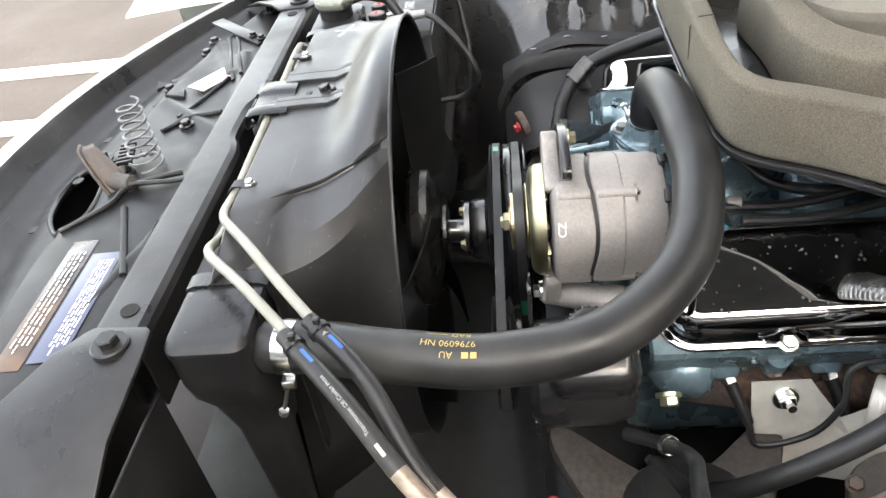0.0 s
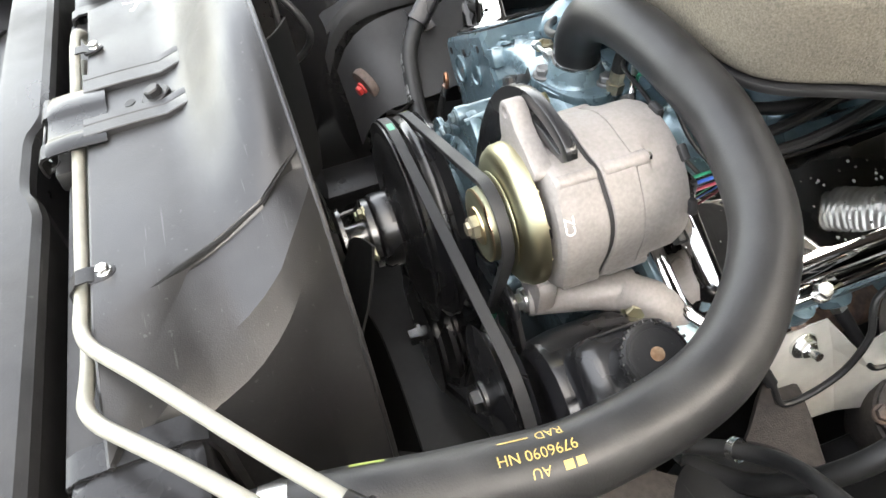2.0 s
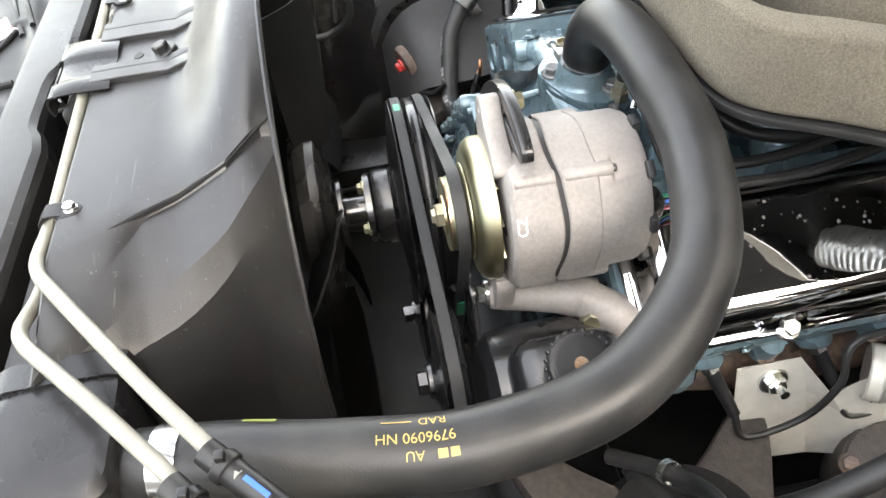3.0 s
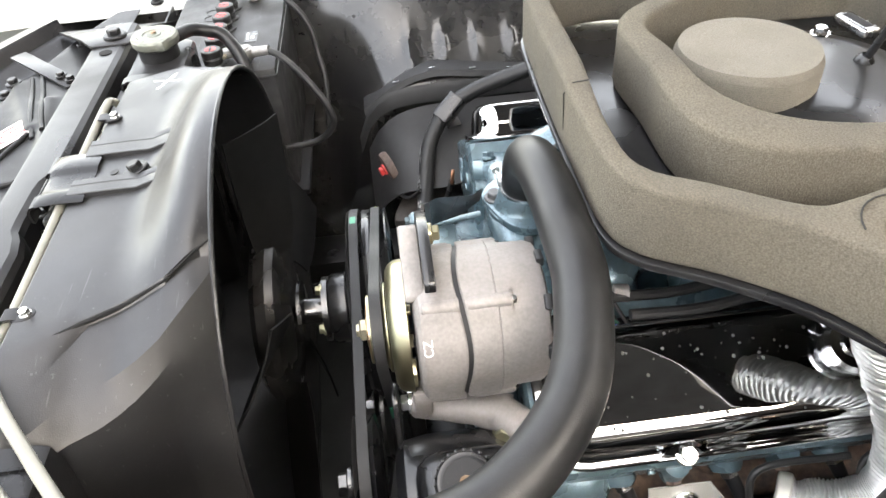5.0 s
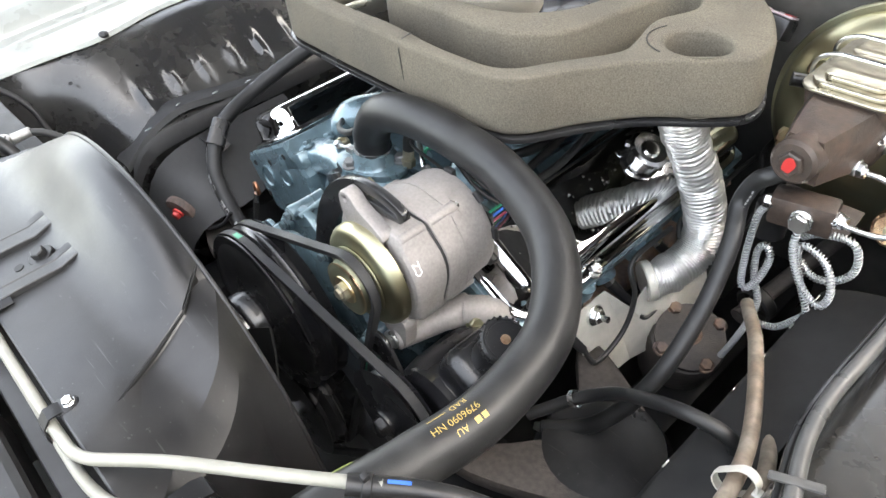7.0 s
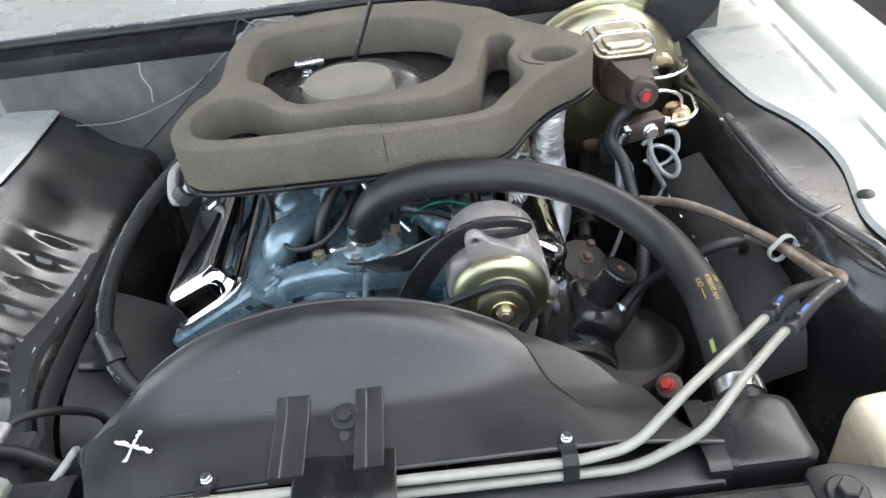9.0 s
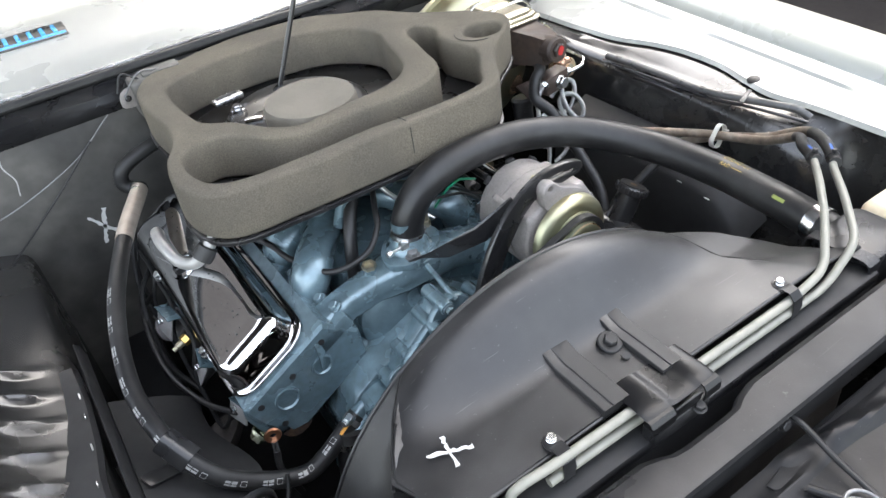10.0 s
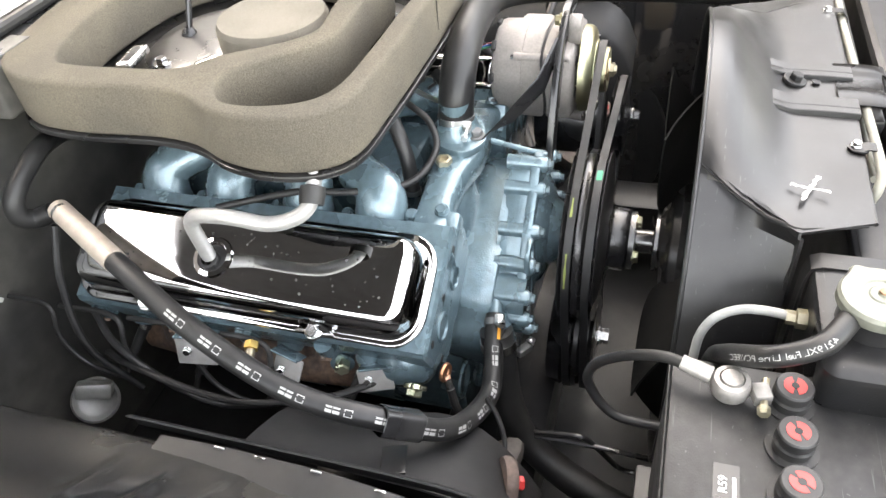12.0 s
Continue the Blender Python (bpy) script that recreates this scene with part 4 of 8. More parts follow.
def rise(u):
    w = max(0.0, min(1.0, (u - 0.42) / 0.50))
    return 0.08 * u + 0.92 * w * w * (3 - 2 * w)


def ring_at(a):
    return CX + CR * math.cos(radians(a)), CZ + CR * math.sin(radians(a))


def crease(side, u):
    """Edge between the roof and a cheek: nearly level from the radiator, then up to the mouth."""
    if side > 0:
        t = (0.0, 0.30, 0.53, 0.76, 0.9, 1.0)
        return float(np.interp(u, t, (0.332, 0.300, 0.274, 0.259, 0.238, ring_at(57)[0]))), float(np.interp(u, t, (0.913, 0.911, 0.908, 0.921, 0.932, ring_at(57)[1])))
    t = (0.0, 0.42, 0.6, 0.78, 0.9, 1.0)
    return float(np.interp(u, t, (-0.205, -0.229, -0.213, -0.192, -0.172, ring_at(124)[0]))), float(np.interp(u, t, (0.906, 0.909, 0.910, 0.918, 0.926, ring_at(124)[1])))


def fold(u):
    """Lower edge of the flat corner that reaches out to the driver tank and runs in under the crease."""
    x, z = crease(1, u)
    k = max(0.0, 1 - u / 0.38)
    return x + 0.005 + 0.1 * k, z - 0.006 - 0.014 * k


def shroud_ring(u):
    """Section at u: 0 against the radiator, 1 at the round mouth, which ends in a plain cylindrical band."""
    pts = []
    n = len(RECT)
    c = min(1.0, u / 0.76)
    cc = c ** 1.15
    for i in range(n):
        a0, a1 = ANG[i], ANG[(i + 1) % n]
        d = ((a1 - a0 + 540) % 360) - 180
        for k in range(8):
            w = k / 8
            x0 = RECT[i][0] * (1 - w) + RECT[(i + 1) % n][0] * w
            z0 = RECT[i][1] * (1 - w) + RECT[(i + 1) % n][1] * w
            x1, z1 = ring_at(a0 + d * w)
            y0 = -0.214
            if i in (0, 1, 2):
                (xa, za), (xb, zb) = crease(-1, u), crease(1, u)
                s = (i + w) / 3
                xm, zm = x0 * (1 - u) + x1 * u, z0 * (1 - rise(u)) + z1 * rise(u)
                ka, kb = max(0.0, 1 - s * 3.2), max(0.0, 1 - (1 - s) * 3.2)
                ra, rb = xa - (RECT[0][0] * (1 - u) + ring_at(124)[0] * u), xb - (RECT[3][0] * (1 - u) + ring_at(57)[0] * u)
                qa, qb = za - (RECT[0][1] * (1 - rise(u)) + ring_at(124)[1] * rise(u)), zb - (RECT[3][1] * (1 - rise(u)) + ring_at(57)[1] * rise(u))
                x, z = xm + ra * ka + rb * kb, zm + qa * ka + qb * kb
            elif i == 3:
                (xa, za), (xb, zb) = crease(1, u), fold(u)
                if u > 0.76:
                    q = (u - 0.76) / 0.24
                    xb, zb = xb * (1 - q) + ring_at(53)[0] * q, zb * (1 - q) + ring_at(53)[1] * q
                x, z = xa * (1 - w) + xb * w, za * (1 - w) + zb * w
            elif i == 4:
                xf, zf = fold(u)
                if u > 0.76:
                    q = (u - 0.76) / 0.24
                    xf, zf = xf * (1 - q) + ring_at(53)[0] * q, zf * (1 - q) + ring_at(53)[1] * q
                late, wq = u ** 4, w ** 1.6
                x0, z0 = RECT[4][0] * (1 - wq) + RECT[5][0] * wq, RECT[4][1] * (1 - wq) + RECT[5][1] * wq
                x1, z1 = ring_at(a0 + d * wq)
                bx0, bz0 = RECT[4][0] * (1 - late) + ring_at(53)[0] * late, RECT[4][1] * (1 - late) + ring_at(53)[1] * late
                g, cm = (1 - w) ** 6, late * (1 - wq) + cc * wq
                x, z = x0 * (1 - cm) + x1 * cm + (xf - bx0) * g, z0 * (1 - cm) + z1 * cm + (zf - bz0) * g
            elif i == 11:
                # notch beside the filler neck: the cheek stops short of the radiator
                xa, za = crease(-1, max(u, 0.42))
                q = min(1.0, max(0.0, (u - 0.42) / 0.34))
                x, z = (xa - 0.006 * (1 - q)) * w + (RECT[11][0] * (1 - q) + ring_at(128)[0] * q) * (1 - w), za * w + (RECT[11][1] * (1 - q) + ring_at(128)[1] * q) * (1 - w)
                y0 = -0.142
            else:
                x, z = x0 * (1 - cc) + x1 * cc, z0 * (1 - cc) + z1 * cc
                if i in (9, 10):
                    y0 = -0.142
            pts.append((x, max(y0, -0.214 + (YR + 0.214) * u), z))
    return pts


sh = loft([shroud_ring(u) for u in (0, 0.06, 0.14, 0.22, 0.30, 0.38, 0.42, 0.5, 0.58, 0.66, 0.72, 0.757, 0.763, 0.82, 0.88, 0.94, 1.0)])
shell = part("shell", thicken(sh, 0.0035), SHROUD, shroud, sharp=0.42)
for side in (1, -1):
    # Near-black bead on the crease: the groove's shade put into colour.
    groove = [Vector((crease(side, u)[0] + 0.002 * side, -0.214 + (YR + 0.214) * u, crease(side, u)[1] - 0.0025)) for u in [0.04 + k * 0.04 for k in range(25)]]
    part("groove_shade", sweep(groove, lambda u: 0.0012 + 0.0016 * math.sin(math.pi * min(1, u * 1.2)) ** 2, 8), HOLE_BLACK, shroud, "black bead for the shaded groove where the mouldings meet")
lip = [(CX + CR * math.cos(radians(a)), YR, CZ + CR * math.sin(radians(a))) for a in range(0, 361, 5)]
part("mouth_rim", sweep(lip, 0.0028, 8), SHROUD, shroud)


def roof_z(x, y):
    u = (y + 0.214) / (YR + 0.214)
    vz = rise(u)
    z1 = CZ + math.sqrt(max(0.0, CR ** 2 - (x * 0.75 - CX * 0.75) ** 2))
    return 0.914 * (1 - vz) + z1 * vz


# moulded bracket seat: two raised tongues either side of a bolt, scuffed on top
for x0, x1 in ((-0.019, 0.017), (0.067, 0.097)):
    tongue = []
    for y, h in ((-0.2165, 0.0065), (-0.19, 0.0065), (-0.165, 0.006), (-0.14, 0.005), (-0.122, 0.003), (-0.118, 0.0)):
        z = roof_z(0.05, y)
        tongue.append([(x0 - 0.001, y, z - 0.003), (x0, y, z + h - 0.0008), (x0 + 0.001, y, z + h), (x0 + 0.011, y, z + h), (x0 + 0.0125, y, z + h - 0.001 * (h > 0)), (x0 + 0.014, y, z + h), (x1 - 0.001, y, z + h), (x1, y, z + h - 0.0008), (x1 + 0.001, y, z - 0.003)])
    blk = loft(tongue, closed_ring=False)
    blk.faces.new([v for v in blk.verts][:9])
    part("raised_tongue", blk, SHROUD, shroud, "scuffed raised tongue over the bracket", sharp=0.4)
bolt(shroud, (0.056, -0.148, roof_z(0.05, -0.148) + 0.003), (0, -0.25, 1), 0.0085, BLACK_PAINT, 1.75)
part("drain_hole", lathe([(0.0055, 0), (0.0055, 0.0012), (0, 0.0012)], (0.056, -0.173, roof_z(0.05, -0.173) + 0.0022), (0, -0.2, 1), 16), BELT_AND_SHADE, shroud, "small dark hole")
part("front_rim", sweep([(-0.205, -0.214, 0.904), (0.05, -0.2145, 0.911), (0.336, -0.214, 0.910), (0.437, -0.214, 0.890)], 0.0026, 8), SHROUD, shroud)
# chalked cross
for a, l in ((24, 0.050), (100, 0.040)):
    st = flat_bar(0, 0, l, 0.0042, 12)
    random.seed(a)
    for v in st.verts:
        v.co.y += random.uniform(-0.0014, 0.0014)
        v.co.x += random.uniform(-0.001, 0.001)
    bmesh.ops.transform(st, matrix=pose(-0.171, -0.152, 0, 0, 0, -a), verts=st.verts)
    for v in st.verts:
        v.co.z = roof_z(v.co.x, v.co.y) + 0.0026
    part("chalk_stroke", st, CHALK, shroud, "white chalk stroke")

# saddle bracket that holds the radiator top to the support bar
saddle = thing("radiator_bracket", (0.065, -0.225, 0.88), "black folded steel bracket clamping the radiator top", "bracket")
SAD = ((0.006, 0.9180), (0.010, 0.9200), (0.036, 0.9200), (0.041, 0.9195), (0.046, 0.9172), (0.051, 0.9166), (0.076, 0.9166), (0.081, 0.9172), (0.085, 0.9195), (0.090, 0.9200), (0.105, 0.9200), (0.109, 0.9180))
part("plate", grid_sheet([[(x, y, z - dz) for x, z in SAD] for y, dz in ((-0.196, 0.0005), (-0.216, 0.0), (-0.232, 0.0), (-0.246, 0.001), (-0.252, 0.003))], 0.0022), SADDLE_BLACK, saddle, "glossy black pressed plate with a sunk middle", sharp=0.5)
for x0, x1 in ((0.006, 0.040), (0.086, 0.109)):
    roll = loft([[(x, y, z) for x in (x0, x0 + 0.002, x1 - 0.002, x1)] for y, z in ((-0.251, 0.9170), (-0.256, 0.9160), (-0.2600, 0.911), (-0.2605, 0.903), (-0.2595, 0.898), (-0.258, 0.895))], closed_ring=False)
    part("rolled_end", thicken(roll, 0.0025), SADDLE_BLACK, saddle, "worn rolled end of the bracket", sharp=0.5)
part("front_lip", box((0.064, -0.2545, 0.902), (0.042, 0.003, 0.020), (10, 0, 0), 0.001), SADDLE_BLACK, saddle)
part("pad", box((0.058, -0.246, 0.880), (0.085, 0.02, 0.022), bevel=0.004), RUBBER, saddle, "black rubber pad")
bolt(saddle, (0.080, -0.258, 0.8885), (0, -0.2, 1), 0.006, BLACK_PAINT, 1.4)

# ---- cooler lines, their clips and hoses ----
LINES = {"A": [(-0.145, -0.216, 0.872), (-0.149, -0.222, 0.904), (-0.135, -0.226, 0.914), (-0.10, -0.228, 0.913), (0.279, -0.226, 0.902), (0.342, -0.224, 0.912), (0.416, -0.171, 0.929), (0.485, -0.118, 0.926), (0.552, -0.062, 0.919)],
         "B": [(-0.106, -0.2285, 0.8905), (-0.08, -0.2285, 0.891), (0.2, -0.2285, 0.887), (0.345, -0.229, 0.886), (0.412, -0.220, 0.916), (0.481, -0.157, 0.924), (0.541, -0.103, 0.918), (0.568, -0.084, 0.918)]}
HOSES = {"A": [(0.532, -0.082, 0.922), (0.588, -0.026, 0.901), (0.672, 0.035, 0.857), (0.712, 0.126, 0.797), (0.697, 0.254, 0.768), (0.63, 0.40, 0.742), (0.57, 0.50, 0.70)],
         "B": [(0.548, -0.102, 0.92), (0.614, -0.041, 0.906), (0.688, 0.033, 0.862), (0.722, 0.121, 0.802), (0.724, 0.237, 0.755), (0.68, 0.36, 0.70)]}
for key in "AB":
    ln = thing("cooler_line", LINES[key][4], "pale plated steel transmission cooler line with a rubber hose end", "pipe", "transmission cooler lines")
    part("tube", sweep(round_corners(LINES[key], 0.024, 7), 0.0055, 12), CREAM_TUBE, ln)
    hl = smooth_line(HOSES[key], 9)
    cut = int(len(hl) * 0.34)
    part("rubber_hose", sweep(hl[: cut + 1], 0.0088, 14), RUBBER, ln, "black rubber cooler hose")
    # Beyond the cut the hose goes on in brown.
    part("brown_run", sweep(hl[cut - 1:], 0.0086, 14), BROWN_TUBE, ln, "brown hose run")
    p0, p1 = hl[1], hl[2]
    part("hose_clip", lathe([(0.0098, -0.004), (0.0108, -0.003), (0.0108, 0.003), (0.0098, 0.004)], p0.lerp(p1, 0.8), p1 - p0, 18), BLACK_PAINT, ln, "dark spring clip")
    part("clip_tang", box(p0.lerp(p1, 0.8) + Vector((0, 0, 0.012)), (0.006, 0.006, 0.007), bevel=0.001), BLACK_PAINT, ln)
    mark = wrap_on_tube(lift(flat_bar(0, 0, 0.018, 0.0032)), hl, 0.04, (0, 0, 1), 0.0088)
    part("paint_mark", mark, BLUE_MARK, ln, "blue paint mark")
    if key == "B":
        for text, at in (("Transmission Oil Cooler Hose", 0.098),):
            part("lettering", wrap_on_tube(lift(print_mesh(text, 0.0052, Matrix.Diagonal((-1, 1, 1, 1)))), hl, at, (0.25, -0.25, 1), 0.0088), HOSE_PRINT, ln)
        part("brand_bar", wrap_on_tube(lift(flat_bar(0, 0, 0.012, 0.0034, 3)), hl, 0.146, (0.25, -0.25, 1), 0.0088), HOSE_PRINT, ln)
for x, y, z in ((0.279, -0.205, 0.912), (-0.083, -0.205, 0.915)):
    cl = thing("line_clip", (x, -0.22, 0.89), "black steel clip screwed to the shroud rim", "clip")
    part("ear", plate(closed([(x - 0.009, y - 0.012), (x - 0.0085, y + 0.003), (x, y + 0.0085), (x + 0.0085, y + 0.003), (x + 0.009, y - 0.012)], 4), z - 0.001, z + 0.0015, bevel=0.0005), BLACK_PAINT, cl)
    strap = loft([[(x - 0.008, yy, zz), (x + 0.008, yy, zz)] for yy, zz in ((y - 0.006, z + 0.001), (y - 0.012, z + 0.0035), (y - 0.021, z + 0.003), (y - 0.0285, z - 0.005), (y - 0.0305, z - 0.018), (y - 0.028, z - 0.034))], closed_ring=False)
    part("strap", thicken(strap, 0.0015), BLACK_PAINT, cl)
    bolt(cl, (x + 0.001, y, z + 0.002), (0, -0.1, 1), 0.0052, ZINC, 1.15, "screw", "bright zinc screw")
tie = thing("pipe_clip", (0.69, 0.20, 0.78), "bright steel P-clip holding the cooler lines", "clip")
band = basis((-0.02, 0.75, -0.12)).to_3x3()
ring = [Vector((0.708, 0.215, 0.773)) + band @ Vector((x, y, 0)) for x, y in rounded(0.0235, 0.0135, 0.0125)]
part("loop", loft([[p + d * 0.0052 * band.col[2] + (p - Vector((0.708, 0.215, 0.773))) * k for p in ring] for d, k in ((-1, -0.05), (-1, 0.02), (0, 0.05), (1, 0.02), (1, -0.05))], caps=False), ALU_SHIELD, tie)
part("tang", box((0.738, 0.214, 0.776), (0.026, 0.011, 0.003), (0, 12, 0), 0.001), ALU_SHIELD, tie)
bolt(tie, (0.742, 0.213, 0.779), (0, -0.3, 1), 0.005, STEEL, 1.2)

# ---- upper hose ----
hose = thing("upper_radiator_hose", (0.51, -0.12, 0.80), "thick black rubber upper radiator hose with yellow printing", "hose")
HOSE = [(0.490, -0.150, 0.848), (0.499, -0.09, 0.851), (0.512, -0.01, 0.846), (0.519, 0.085, 0.842), (0.497, 0.195, 0.848), (0.424, 0.279, 0.872), (0.325, 0.311, 0.899), (0.23, 0.3135, 0.914), (0.15, 0.311, 0.915), (0.092, 0.309, 0.897), (0.060, 0.309, 0.858), (0.051, 0.31, 0.812)]
hl = smooth_line(HOSE, 12)
part("tube", sweep(hl, 0.0272, 32), RUBBER, hose)
OUTW = (0.14, 0.0, 1.0)
for text, size, dy, dx in (("9796090 NH", 0.0103, -0.0015, -0.0055), ("RAD", 0.0100, -0.0145, 0.0065), ("AU", 0.0093, 0.0105, -0.0065)):
    bm = lift(print_mesh(text, size, Matrix.Translation((dx, dy, 0)) @ Matrix.Diagonal((-1, 1, 1, 1))))
    part("yellow_print", wrap_on_tube(bm, hl, 0.196, OUTW, 0.0272), YELLOW_PRINT, hose, "yellow printed characters")
part("print_dash", wrap_on_tube(lift(flat_bar(-0.0185, -0.0145, 0.021, 0.0012, 4)), hl, 0.196, OUTW, 0.0272), YELLOW_PRINT, hose)
for dx, w in ((0.0145, 0.0065), (0.0225, 0.006)):
    part("brand_bar", wrap_on_tube(lift(flat_bar(dx - 0.003, 0.0105, w, 0.006, 4)), hl, 0.196, OUTW, 0.0272), YELLOW_PRINT, hose, "yellow printed block")
part("paint_dash", wrap_on_tube(lift(flat_bar(0, 0, 0.022, 0.0055, 6)), hl, 0.083, (-0.7, 0, 0.7), 0.0272), YELLOW_MARK, hose, "yellow paint stripe")
part("paint_dash", wrap_on_tube(lift(flat_bar(0, 0, 0.02, 0.005, 6)), hl, 0.905, (-0.8, -0.6, 0), 0.0272), YELLOW_MARK, hose, "yellow paint stripe")
for at, ax, wd in (((0.4945, -0.125, 0.8503), (0.13, 1, 0.01), 0.0095), ((0.0525, 0.31, 0.824), (0.15, 0, 1), 0.006)):
    cl = part("clamp", lathe([(0.0272, -wd), (0.0287, -wd), (0.0291, 0), (0.0287, wd), (0.0272, wd)], at, ax, 40), SILVER_TAPE, hose, "bright steel band clamp")
part("clamp_block", box((0.517, -0.1285, 0.822), (0.011, 0.014, 0.011), (0, 0, 8), 0.001), ZINC, hose, "bright clamp block")
part("clamp_screw", sweep([(0.519, -0.131, 0.818), (0.5225, -0.141, 0.789)], 0.0022, 8), ZINC, hose)
bolt(hose, (0.523, -0.1425, 0.785), (0.1, -0.3, -1), 0.0052, ZINC, 1.0)
part("clamp_screw", sweep([(0.026, 0.285, 0.824), (0.004, 0.283, 0.824)], 0.0025, 8), ZINC, hose)
bolt(hose, (0.003, 0.283, 0.824), (-1, -0.1, 0), 0.0055, ZINC, 1.0)
part("clamp_block", box((0.03, 0.286, 0.824), (0.016, 0.010, 0.011), bevel=0.001), ZINC, hose, "bright clamp block")

# ---- heater hoses ----
heater = thing("heater_hose", (-0.4, 0.45, 0.55), "black rubber heater hose with white printed marks", "hose")
GMH = [(-0.146, 0.210, 0.614), (-0.166, 0.207, 0.604), (-0.192, 0.203, 0.590), (-0.222, 0.197, 0.577), (-0.26, 0.194, 0.571), (-0.32, 0.203, 0.598), (-0.377, 0.221, 0.645), (-0.414, 0.275, 0.70), (-0.426, 0.385, 0.737), (-0.396, 0.521, 0.783), (-0.333, 0.665, 0.815), (-0.262, 0.806, 0.824)]
gl = smooth_line(GMH, 10)
part("tube", sweep(gl, 0.0145, 20), RUBBER, heater)
s = 0.066
for k in range(11):
    face = (-0.62, -0.35, 0.7)
    for dx, w in ((0.0125, 0.0076), (0.0032, 0.0084)):
        part("print_bar", wrap_on_tube(lift(flat_bar(dx, 0, w, 0.0080, 3)), gl, s, face, 0.0145), HOSE_PRINT, heater)
    sq = bmesh.new()
    for x0, y0, w, h in ((-0.0105, 0.0040, 0.0095, 0.0011), (-0.0105, -0.0040, 0.0095, 0.0011), (-0.0062, 0, 0.0011, 0.0080), (-0.0148, 0, 0.0011, 0.0080)):
        sq = join(sq, flat_bar(x0, y0, w, h, 2))
    part("print_square", wrap_on_tube(lift(sq), gl, s, face, 0.0145), HOSE_PRINT, heater)
    s += 0.0575
part("end_band", lathe([(0.0145, -0.003), (0.0158, -0.003), (0.0158, 0.003), (0.0145, 0.003)], (-0.268, 0.795, 0.8235), (0.065, 0.14, 0.01), 24), SILVER_TAPE, heater, "bright ring at the hose end")
part("orange_mark", wrap_on_tube(lift(flat_bar(0, 0, 0.024, 0.005)), gl, 0.028, (-0.8, -0.5, 0.2), 0.0145), ORANGE_MARK, heater, "orange paint stripe")
part("clamp", lathe([(0.0145, -0.005), (0.0162, -0.005), (0.0162, 0.005), (0.0145, 0.005)], (-0.158, 0.208, 0.608), (1, 0.14, 0.48), 24), ZINC_DULL, heater, "dull zinc hose clamp")
part("clamp_block", box((-0.163, 0.200, 0.624), (0.014, 0.012, 0.010), (0, -25, 10), 0.001), ZINC, heater, "bright clamp block")
bolt(heater, (-0.172, 0.196, 0.626), (-0.8, -0.4, 0.3), 0.0058, ZINC, 1.2)
tan = [p for p in gl if p.y > 0.655]
part("sleeve", sweep(tan, 0.0158, 20), SLEEVE_TAN, heater, "pale tan sleeve over the hose end")
holder = thing("hose_holder", (-0.418, 0.272, 0.68), "bare black strap clip round the heater hose", "clip")
hc, hd_ = Vector((-0.408, 0.262, 0.690)), Vector((-0.36, 0.62, 0.5)).normalized()
hm = Matrix.Translation(hc) @ basis(hd_).to_3x3().to_4x4()
clip_ring = rounded(0.0175, 0.0175, 0.009)
part("band", loft([[hm @ Vector((x * k, y * k, z)) for x, y in clip_ring] for z, k in ((-0.027, 0.96), (-0.026, 1.0), (0.026, 1.0), (0.027, 0.96))], caps=False), BLACK_GLOSS, holder)
part("leg", box((-0.44, 0.262, 0.66), (0.06, 0.03, 0.003), (0, 25, 20), 0.001), BLACK_GLOSS, holder)
solid("rear_heater_hose", sweep(smooth_line([(-0.256, 0.828, 0.812), (-0.268, 0.852, 0.806), (-0.282, 0.862, 0.822), (-0.268, 0.862, 0.852), (-0.20, 0.87, 0.872), (-0.14, 0.888, 0.862), (-0.08, 0.915, 0.83), (-0.02, 0.948, 0.79)], 9), 0.0145, 18), RUBBER, "curved black heater hose to the firewall", "hose")
pcv = thing("breather_pipe", (-0.27, 0.5, 0.8), "dull grey bent breather pipe from valve cover to air cleaner", "pipe")
part("tube", sweep(round_corners([(-0.272, 0.570, 0.785), (-0.285, 0.568, 0.868), (-0.292, 0.50, 0.882), (-0.283, 0.445, 0.866), (-0.262, 0.402, 0.878), (-0.225, 0.405, 0.91)], 0.03, 6), 0.0098, 16), CREAM_GREY, pcv)
part("grommet", lathe([(0.024, 0), (0.024, 0.004), (0.019, 0.007), (0.0145, 0.008), (0.0135, 0.016), (0.0098, 0.017)], (-0.266, 0.572, 0.768), (-0.487, 0, 0.874), 28), RUBBER, pcv, "black rubber grommet")
part("foam_grommet", lathe([(0.0155, -0.012), (0.0165, 0), (0.0155, 0.010), (0.010, 0.012)], (-0.246, 0.403, 0.892), (0.6, 0.05, 0.6), 20), RUBBER, pcv, "black rubber elbow")
lower = thing("lower_radiator_hose", (-0.18, 0.05, 0.4), "black lower radiator hose beside the water pump", "hose")
part("tube", sweep(smooth_line([(-0.165, 0.205, 0.60), (-0.178, 0.196, 0.54), (-0.19, 0.185, 0.46), (-0.205, 0.155, 0.395), (-0.235, 0.08, 0.355), (-0.27, -0.02, 0.345), (-0.30, -0.14, 0.36)], 8), 0.025, 20), RUBBER, lower)
part("clamp", lathe([(0.0255, -0.007), (0.0275, -0.007), (0.0275, 0.007), (0.0255, 0.007)], (-0.17, 0.201, 0.578), (0.2, 0.15, 1), 24), ZINC, lower, "zinc hose clamp")
part("clamp_tang", box((-0.138, 0.170, 0.534), (0.03, 0.014, 0.012), (0, 10, -30), 0.002), ZINC_DULL, lower, "bent clamp tang")
